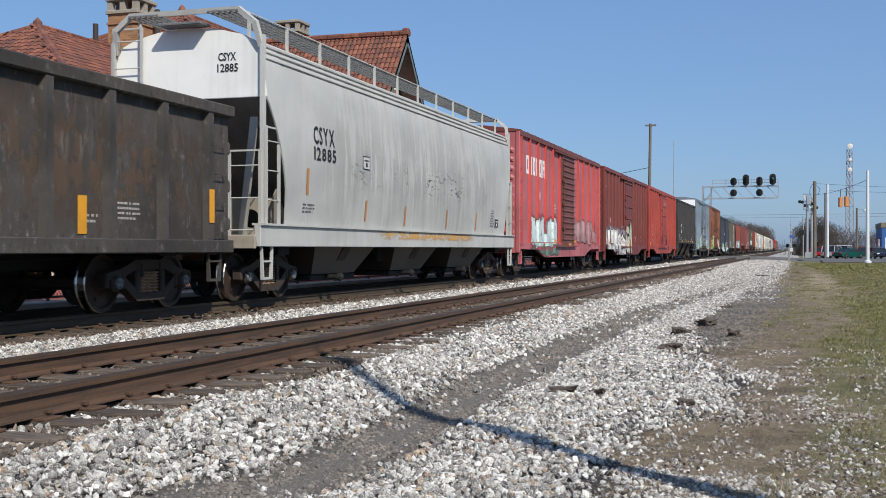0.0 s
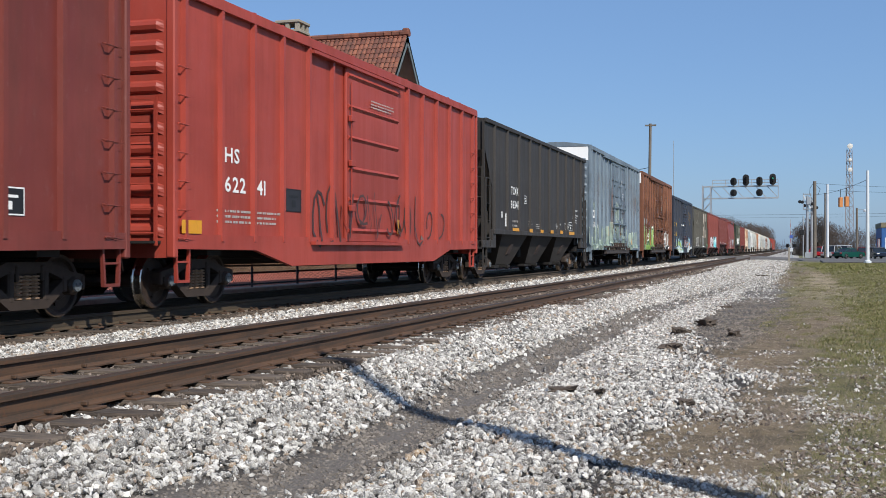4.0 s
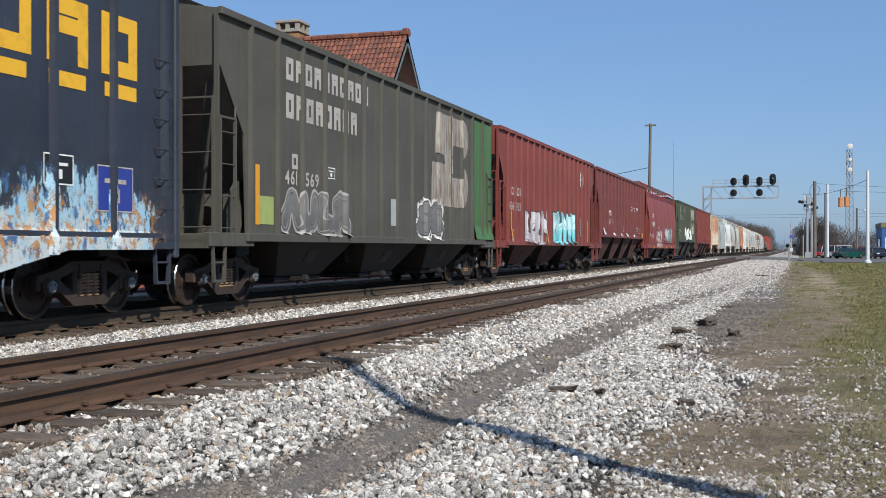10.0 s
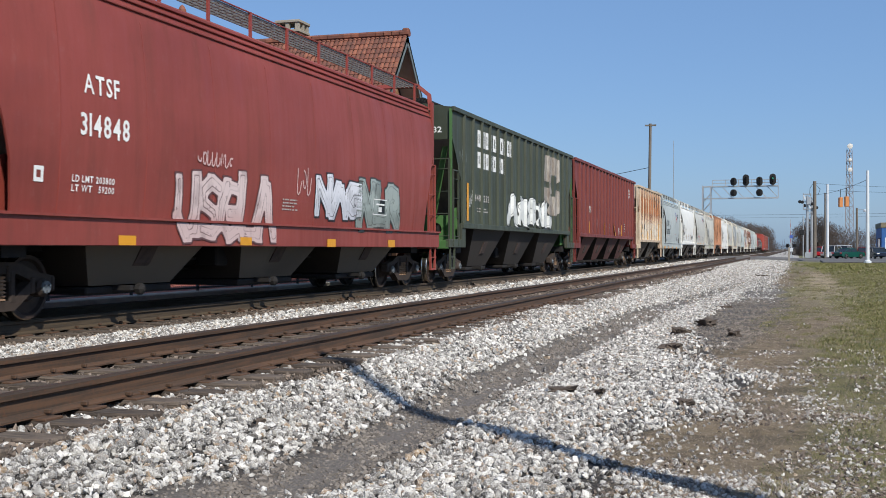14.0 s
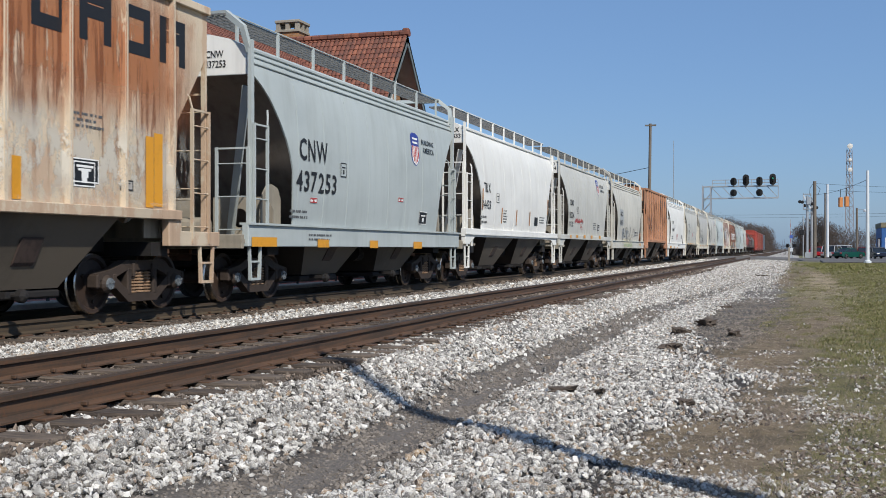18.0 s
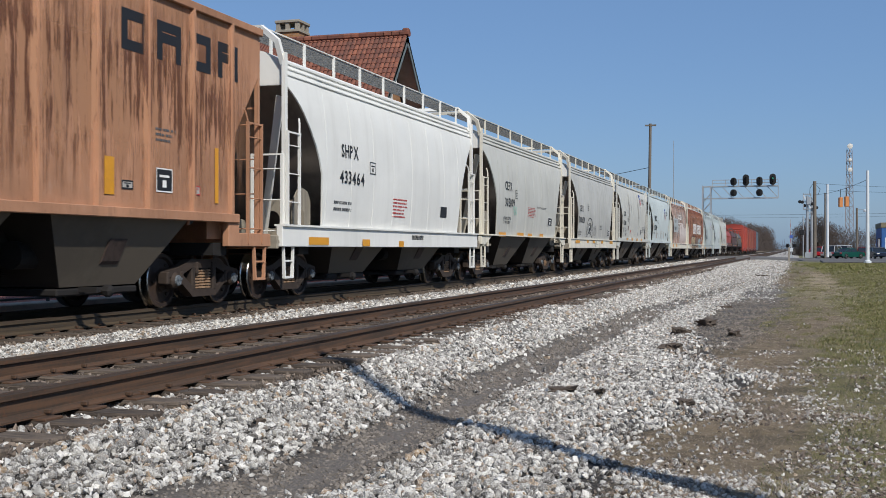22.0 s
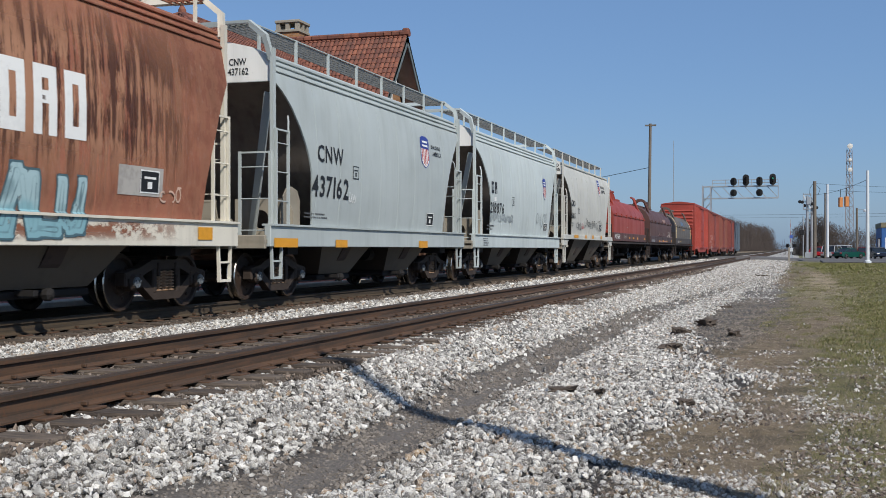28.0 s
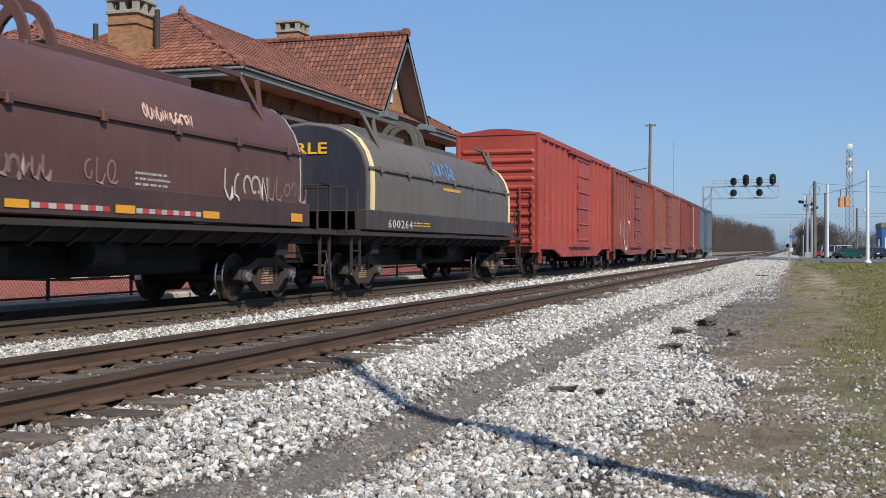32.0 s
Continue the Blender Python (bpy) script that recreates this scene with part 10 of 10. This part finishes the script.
# ---------------------------------------------------------------- ballast, grass, debris
def stone_material():
    """Crushed limestone: white and grey faces veined within each stone, a few brown ones."""
    m = Mat("limestone_ballast", 0.85)
    r = m.rand(True)
    ramp = m.t.nodes.new("ShaderNodeValToRGB")
    e = ramp.color_ramp
    e.elements[0].color = lin(60, 56, 52)
    e.elements[1].color = lin(232, 228, 220)
    for p, c in ((0.12, (98, 94, 89)), (0.42, (156, 152, 145)), (0.47, (166, 143, 114)), (0.53, (138, 120, 104)), (0.57, (164, 160, 152)), (0.82, (200, 196, 188))):
        n = e.elements.new(p)
        n.color = lin(*c)
    m.link(r, ramp.inputs[0])
    n = m.noise(m.coord, 75, 6, 0.8)
    w = m.noise(m.coord, 38, 6, 0.75)
    c = m.mix(m.step(n, 0.47, 0.66, 0.0, 0.7), ramp.outputs[0], lin(240, 237, 231))
    c = m.mix(m.step(w, 0.53, 0.62, 0.0, 0.65), c, lin(84, 80, 76))
    m.colour(c).bump(n, 0.8, 0.014)
    return m.m


M_STONES = stone_material()


def dusty_material():
    m = Mat("dirty_ballast", 0.95)
    r = m.rand(True)
    m.colour(m.mix(r, lin(60, 52, 46), lin(134, 120, 107)))
    return m.m


M_DUSTY = dusty_material()
_m = Mat("muddy_pebbles", 0.95)
_m.colour(_m.mix(_m.rand(True), lin(88, 82, 76), lin(132, 124, 115)))
M_MUDDY = _m.m


def scatter(name, label, pts, rad, mat, seed, hexa=False):
    """Many irregular stones in one mesh."""
    rg = np.random.default_rng(seed)
    n = len(pts)
    if hexa == "octa":
        base = np.array([(1, 0, 0), (-1, 0, 0), (0, 1, 0), (0, -1, 0), (0, 0, 1), (0, 0, -1)], float) * 1.1
        faces = np.array([(0, 2, 4), (2, 1, 4), (1, 3, 4), (3, 0, 4), (2, 0, 5), (1, 2, 5), (3, 1, 5), (0, 3, 5)])
    elif hexa:
        base = np.array([(x, y, z) for x in (-1, 1) for y in (-1, 1) for z in (-1, 1)], float) * 0.75
        faces = np.array([(0, 1, 3), (0, 3, 2), (4, 6, 7), (4, 7, 5), (0, 4, 5), (0, 5, 1), (2, 3, 7), (2, 7, 6), (0, 2, 6), (0, 6, 4), (1, 5, 7), (1, 7, 3)])
    else:
        p = (1 + 5 ** 0.5) / 2
        base = np.array([(-1, p, 0), (1, p, 0), (-1, -p, 0), (1, -p, 0), (0, -1, p), (0, 1, p), (0, -1, -p), (0, 1, -p), (p, 0, -1), (p, 0, 1), (-p, 0, -1), (-p, 0, 1)], float) / 1.9
        faces = np.array([(0, 11, 5), (0, 5, 1), (0, 1, 7), (0, 7, 10), (0, 10, 11), (1, 5, 9), (5, 11, 4), (11, 10, 2), (10, 7, 6), (7, 1, 8), (3, 9, 4), (3, 4, 2), (3, 2, 6), (3, 6, 8), (3, 8, 9), (4, 9, 5), (2, 4, 11), (6, 2, 10), (8, 6, 7), (9, 8, 1)])
    k = len(base)
    v = base[None] * rg.uniform(0.64, 1.24, (n, k, 1)) * rg.uniform((0.75, 0.65, 0.42), (1.5, 1.15, 0.85), (n, 1, 3))
    q = rg.normal(size=(n, 4))
    q /= np.linalg.norm(q, axis=1, keepdims=True)
    w, x, y, z = q.T
    R = np.stack([1 - 2 * (y * y + z * z), 2 * (x * y - z * w), 2 * (x * z + y * w), 2 * (x * y + z * w), 1 - 2 * (x * x + z * z), 2 * (y * z - x * w), 2 * (x * z - y * w), 2 * (y * z + x * w), 1 - 2 * (x * x + y * y)], 1).reshape(n, 3, 3)
    v = np.einsum("nij,nkj->nki", R, v) * rad[:, None, None] + pts[:, None, :]
    f = faces[None] + (np.arange(n) * k)[:, None, None]
    me = bpy.data.meshes.new(name)
    me.vertices.add(n * k)
    me.vertices.foreach_set("co", v.astype(np.float32).ravel())
    m = n * len(faces)
    me.loops.add(m * 3)
    me.loops.foreach_set("vertex_index", f.astype(np.int32).ravel())
    me.polygons.add(m)
    me.polygons.foreach_set("loop_start", (np.arange(m) * 3).astype(np.int32))
    me.update(calc_edges=True)
    me.shade_flat()
    me.materials.append(mat)
    return tagged(new(name, me), label, "gravel", kind="stuff")


def heights(xy):
    k = np.clip((xy[:, 1] - 70) / 40, 0, 1)
    near = np.interp(xy[:, 0], [-400, -30, -13.0, -12.2, -11.9, -4.05, -3.3, -2.9, -1.6, -0.6, 3.0, 12, 60, 600], [-0.6, -0.25, -0.22, -0.24, -0.25, -0.25, -0.48, -0.54, -0.50, -0.50, -0.36, -0.3, -0.3, -0.6])
    z = near * (1 - k) + np.interp(xy[:, 0], [-400, -30, -12, -3, 1.5, 60, 600], [-0.4, -0.3, -0.25, -0.25, -0.45, -0.45, -0.6]) * k
    for i, (x, y) in enumerate(xy):
        if -4.5 < x < 8 and 2 < y < 90:
            z[i] += 0.05 * (noise.noise(Vector((x * 0.6, y * 0.6, 0))) + 0.5 * noise.noise(Vector((x * 1.9, y * 1.9, 3))))
    return z


def ballast():
    rg = np.random.default_rng(3)

    def band(x0, x1, y0, y1, dens):
        n = int((x1 - x0) * (y1 - y0) * dens)
        return np.stack([rg.uniform(x0, x1, n), rg.uniform(y0, y1, n)], 1)
    out, rads = [], []
    for y0, y1, dens, r in ((4.5, 12, 1100, 0.026), (12, 20, 800, 0.0285), (20, 34, 1000, 0.0235), (34, 60, 480, 0.030), (60, 116, 170, 0.05)):
        xy = band(-4.6, 1.0, y0, y1, dens)
        d = mud_off(xy[:, 0], xy[:, 1])
        keep = rg.random(len(xy)) < np.clip((d - 0.27) / 0.24, np.interp(xy[:, 1], [14, 24, 40, 60], [0.02, 0.03, 0.08, 0.5]), 1.0)
        pat = np.array([noise.noise(Vector((x * 1.1, y * 0.8, 5))) for x, y in xy])
        off = xy[:, 0] - verge_edge(xy[:, 1])
        edge = np.interp(off + 0.5 * pat, [-0.5, -0.2, 0.1, 0.5, 1.0], [1.0, 0.7, 0.2, 0.04, 0.015])
        edge = np.where(xy[:, 1] > 14, edge * np.interp(off, [-0.3, 0.2, 0.6], [1.0, 0.4, 0.04]), edge)
        for ya, yb, xm in ((5.6, 7.5, 0.3), (10.4, 13.2, 0.9)):
            patch = np.clip(1.2 - np.abs(xy[:, 1] - 0.5 * (ya + yb)) / (0.5 * (yb - ya)), 0, 1) * np.clip((xm - xy[:, 0]) * 1.1, 0, 1)
            edge = np.maximum(edge, patch * np.clip(-0.05 + 3.2 * pat, 0, 0.9))
        keep &= rg.random(len(xy)) < edge
        keep &= rg.random(len(xy)) > np.array([1.6 * wet_patch(x, y) for x, y in xy])
        xy = xy[keep]
        z = heights(xy) + rg.uniform(-0.3, 0.95, len(xy)) * r * np.interp(xy[:, 0] - verge_edge(xy[:, 1]), [-0.2, 0.4], [1.0, 0.3])
        out.append(np.c_[xy, z])
        rads.append(r * rg.uniform(0.5, 1.4, len(xy)) * np.interp(xy[:, 0] - verge_edge(xy[:, 1]), [-0.2, 0.4], [1.0, 0.72]))
    scatter("ballast_shoulder", "pale crushed limestone ballast on the shoulder", np.concatenate(out[:1]), np.concatenate(rads[:1]), M_STONES, 1)
    scatter("ballast_shoulder_far", "pale crushed limestone ballast further on", np.concatenate(out[1:3]), np.concatenate(rads[1:3]), M_STONES, 2, True)
    scatter("ballast_shoulder_distant", "pale crushed limestone ballast towards the crossing", np.concatenate(out[3:]), np.concatenate(rads[3:]), M_STONES, 5, "octa")
    pts, rr = [], []
    for y0, y1, dens, r in ((4.5, 14, 1500, 0.014), (14, 26, 420, 0.022)):
        n = int((y1 - y0) * 1.1 * dens)
        y = rg.uniform(y0, y1, n)
        xy = np.stack([mud_centre(y) + rg.normal(0, 0.3, n), y], 1)
        pts.append(np.c_[xy, heights(xy) + rg.uniform(-0.8, -0.1, n) * r])
        rr.append(r * rg.uniform(0.5, 1.5, n))
    n = 9000
    xy = np.stack([rg.uniform(-2.0, 0.0, n), rg.uniform(16, 33, n)], 1)
    xy = xy[np.array([wet_patch(x, y) for x, y in xy]) > 0.1]
    pts.append(np.c_[xy, heights(xy) - 0.002])
    rr.append(rg.uniform(0.006, 0.028, len(xy)))
    scatter("mud_pebbles", "grey pebbles pressed into the mud", np.concatenate(pts), np.concatenate(rr), M_MUDDY, 6, True)
    out, rads = [], []
    for y0, y1, dens, r in ((5, 16, 480, 0.026), (16, 30, 230, 0.034), (30, 60, 80, 0.052), (60, 116, 24, 0.09)):
        xy = band(-8.5, -6.35, y0, y1, dens * 1.15)
        z = heights(xy) + 0.03 + rg.uniform(-0.3, 0.9, len(xy)) * r
        out.append(np.c_[xy, z])
        rads.append(r * rg.uniform(0.6, 1.3, len(xy)))
    scatter("ballast_between", "white ballast between the two tracks", np.concatenate(out), np.concatenate(rads), M_STONES, 3, True)
    out, rads = [], []
    for x0, x1 in ((-6.85, -4.1), (-12.0, -8.35)):
        for y0, y1, dens, r in ((4, 16, 430, 0.026), (16, 30, 150, 0.038), (30, 70, 34, 0.07)):
            xy = band(x0, x1, y0, y1, dens)
            z = np.full(len(xy), -0.24) + rg.uniform(-0.3, 0.9, len(xy)) * r
            out.append(np.c_[xy, z])
            rads.append(r * rg.uniform(0.6, 1.2, len(xy)))
    scatter("ballast_cribs", "dirty brown ballast between the ties", np.concatenate(out), np.concatenate(rads), M_DUSTY, 4, "octa")


ballast()


def verge_pebbles():
    """Small stones and crumbs trodden into the soil of the verge."""
    rg = np.random.default_rng(21)
    n = 24000
    xy = np.stack([rg.uniform(-1.6, 1.6, n), 5.5 + 10.5 * rg.random(n) ** 1.2], 1)
    pat = np.array([noise.noise(Vector((x * 1.7, y * 1.1, 12))) for x, y in xy])
    xy = xy[rg.random(n) < np.clip(0.16 + 2.4 * pat, 0.012, 1)]
    r = rg.uniform(0.005, 0.019, len(xy))
    pts = np.c_[xy, heights(xy) + 0.2 * r]
    k = rg.random(len(xy)) < 0.55
    scatter("verge_pebbles", "small pale stones trodden into the verge", pts[k], r[k], M_STONES, 22, True)
    scatter("verge_crumbs", "dark crumbs of soil and stone", pts[~k], r[~k], M_DUSTY, 23, True)


verge_pebbles()


def blade_material(name, stops):
    mt = Mat(name, 0.85)
    ramp = mt.t.nodes.new("ShaderNodeValToRGB")
    e = ramp.color_ramp
    e.elements[0].color, e.elements[1].color = lin(*stops[0]), lin(*stops[-1])
    for i, c in enumerate(stops[1:-1]):
        e.elements.new((i + 1) / (len(stops) - 1)).color = lin(*c)
    mt.link(mt.rand(True), ramp.inputs[0])
    mt.colour(ramp.outputs[0])
    return mt.m


def blades(name, label, mat, zones, flat, seed):
    """Many thin blades in one mesh; flat ones lie as dead thatch, the others stand in tufts."""
    rg = np.random.default_rng(seed)
    V, F, base = [], [], 0
    for y0, y1, x0, x1, dens, h, w in zones:
        n = int((x1 - x0) * (y1 - y0) * dens)
        xy = np.stack([rg.uniform(x0, x1, n), rg.uniform(y0, y1, n)], 1)
        pat = np.array([noise.noise(Vector((x * 0.9, y * 0.5, 7))) for x, y in xy])
        fine = np.array([noise.noise(Vector((x * 3.1, y * 2.3, 2))) for x, y in xy])
        off = xy[:, 0] - verge_edge(xy[:, 1])
        if flat:
            p = np.clip(off * 1.2 + 0.35 + 0.8 * pat + 0.8 * fine, 0.0, 1)
        else:
            big = np.array([noise.noise(Vector((x * 0.75, y * 0.09, 4))) for x, y in xy])
            tan = np.array([tan_patch(x, y) for x, y in xy])
            p = np.clip(-1.5 * tan + 1.6 * big + 0.5 * pat + 1.7 * fine + 0.7 * np.clip(off - 1.15, -1.5, 1.2) + np.interp(xy[:, 1], [8, 20], [-0.5, 0.2]), 0, 1) * (off > 0.1)
        xy = xy[rg.random(n) < p]
        n = len(xy)
        a = rg.uniform(0, 6.28, n)
        hh = h * rg.uniform(0.4, 1.6, n) * (1 + 1.3 * np.array([max(0.0, noise.noise(Vector((x * 1.3, y * 0.8, 31)))) for x, y in xy]))
        lean = hh * (rg.uniform(0.5, 1.7, n) if flat else rg.uniform(0.3, 1.7, n))
        up = hh * (rg.uniform(-0.1, 0.45, n) if flat else 1.0)
        ww = w * rg.uniform(0.6, 1.4, n)
        b = np.c_[xy, heights(xy) + (0.006 if flat else 0.0)]
        s = np.c_[np.cos(a), np.sin(a), np.zeros(n)] * ww[:, None]
        t = b + np.c_[-np.sin(a) * lean, np.cos(a) * lean, up]
        V.append(np.stack([b - s, b + s, t], 1).reshape(-1, 3))
        F.append(np.arange(n * 3).reshape(n, 3) + base)
        base += n * 3
    v, f = np.concatenate(V), np.concatenate(F)
    me = bpy.data.meshes.new(name)
    me.vertices.add(len(v))
    me.vertices.foreach_set("co", v.astype(np.float32).ravel())
    me.loops.add(len(f) * 3)
    me.loops.foreach_set("vertex_index", f.astype(np.int32).ravel())
    me.polygons.add(len(f))
    me.polygons.foreach_set("loop_start", (np.arange(len(f)) * 3).astype(np.int32))
    me.update(calc_edges=True)
    me.materials.append(mat)
    tagged(new(name, me), label, "grass", kind="stuff")


def grass():
    straw = blade_material("dead_straw", [(56, 44, 35), (128, 110, 92), (196, 180, 152), (150, 136, 126), (74, 60, 47)])
    green = blade_material("grass_blades", [(72, 80, 38), (124, 120, 70), (94, 100, 52), (156, 142, 98)])
    blades("dead_grass", "flattened dead brown grass of the verge", straw, ((5.5, 14, -1.8, 2.0, 5200, 0.026, 0.0016), (14, 28, -1.7, 3.2, 1800, 0.034, 0.0032), (28, 70, -1.4, 5.0, 330, 0.045, 0.008)), True, 8)
    blades("grass", "short green grass of the verge", green, ((5.5, 14, -1.2, 2.0, 2200, 0.02, 0.0022), (14, 28, -1.2, 3.6, 1500, 0.034, 0.0045), (28, 60, -1.2, 7.0, 420, 0.034, 0.009), (60, 112, -1.0, 10.0, 60, 0.05, 0.03)), False, 9)


grass()


def debris():
    rnd = random.Random(4)
    wood = plain("rotten_tie_wood", (86, 76, 67), 0.95, 0, 0.35, 12, 0.5)
    for x, y, l, w, h in ((-2.12, 10.58, 0.2, 0.12, 0.07), (-1.77, 10.48, 0.1, 0.14, 0.06), (-0.91, 10.08, 0.12, 0.1, 0.06), (-3.65, 7.25, 0.04, 0.05, 0.04), (-1.6, 15.59, 0.2, 0.2, 0.1), (-1.76, 18.48, 0.16, 0.14, 0.1), (-1.51, 20.79, 0.22, 0.25, 0.12), (-1.55, 58.9, 0.5, 0.15, 0.08), (-0.92, 18.38, 0.12, 0.14, 0.09), (-4.4, 54.6, 0.4, 0.2, 0.1), (-1.57, 27.5, 0.3, 0.1, 0.06)):
        bm = bmesh.new()
        bmesh.ops.create_cube(bm, size=1.0)
        bmesh.ops.subdivide_edges(bm, edges=bm.edges, cuts=4, use_grid_fill=True)
        for v in bm.verts:
            n = noise.noise(v.co * 2.3 + Vector((x, y, 0)))
            v.co = Vector((v.co.x * l * 1.25, v.co.y * w * 1.1, v.co.z * h * 1.25)) * (1 + 0.95 * n + 0.35 * noise.noise(v.co * 6 + Vector((y, x, 0))))
        me = bpy.data.meshes.new("wood_chunk")
        bm.to_mesh(me)
        bm.free()
        me.materials.append(wood)
        ob = new("wood_chunk", me)
        z = float(heights(np.array([[x, y]]))[0])
        ob.matrix_basis = pose(x, y, z + h * 0.28, rnd.uniform(-6, 6), rnd.uniform(-6, 6), rnd.uniform(-40, 40))
        tagged(ob, "chunk of dark rotten tie wood on the gravel", "wood debris", "wood chunks")


debris()

# ---------------------------------------------------------------- motion
S_ROWS = [0.0, 27.56, 55.52, 83.85, 112.47, 141.36, 170.64, 200.44, 230.75, 261.5, 292.64, 324.17, 356.06, 388.28, 420.83, 453.34, 485.43]


def motions():
    # the train rolls towards the camera and past it, slowly gaining speed
    for car, yc in CARS:
        walk(car, [(2.0 * i, pose(TRACK_FAR, yc - s, 0)) for i, s in enumerate(S_ROWS)])
    # every axle turns with the distance run: one key each thirtieth of a second
    ts = [i / FPS for i in range(32 * FPS + 1)]
    dist = np.interp(ts, [2.0 * i for i in range(len(S_ROWS))], S_ROWS)
    for side in (-1, 1):
        axles = [w for w, s in AXLES if s == side]
        walk(axles[0], [(t, pose(0, side * 0.889, WR) @ Matrix.Rotation(d / WR, 4, "X")) for t, d in zip(ts, dist)])
        keys = axles[0].animation_data
        for w in axles[1:]:
            w.rotation_mode = "QUATERNION"
            w.animation_data_create()
            w.animation_data.action = keys.action
            w.animation_data.action_slot = keys.action_slot


motions()
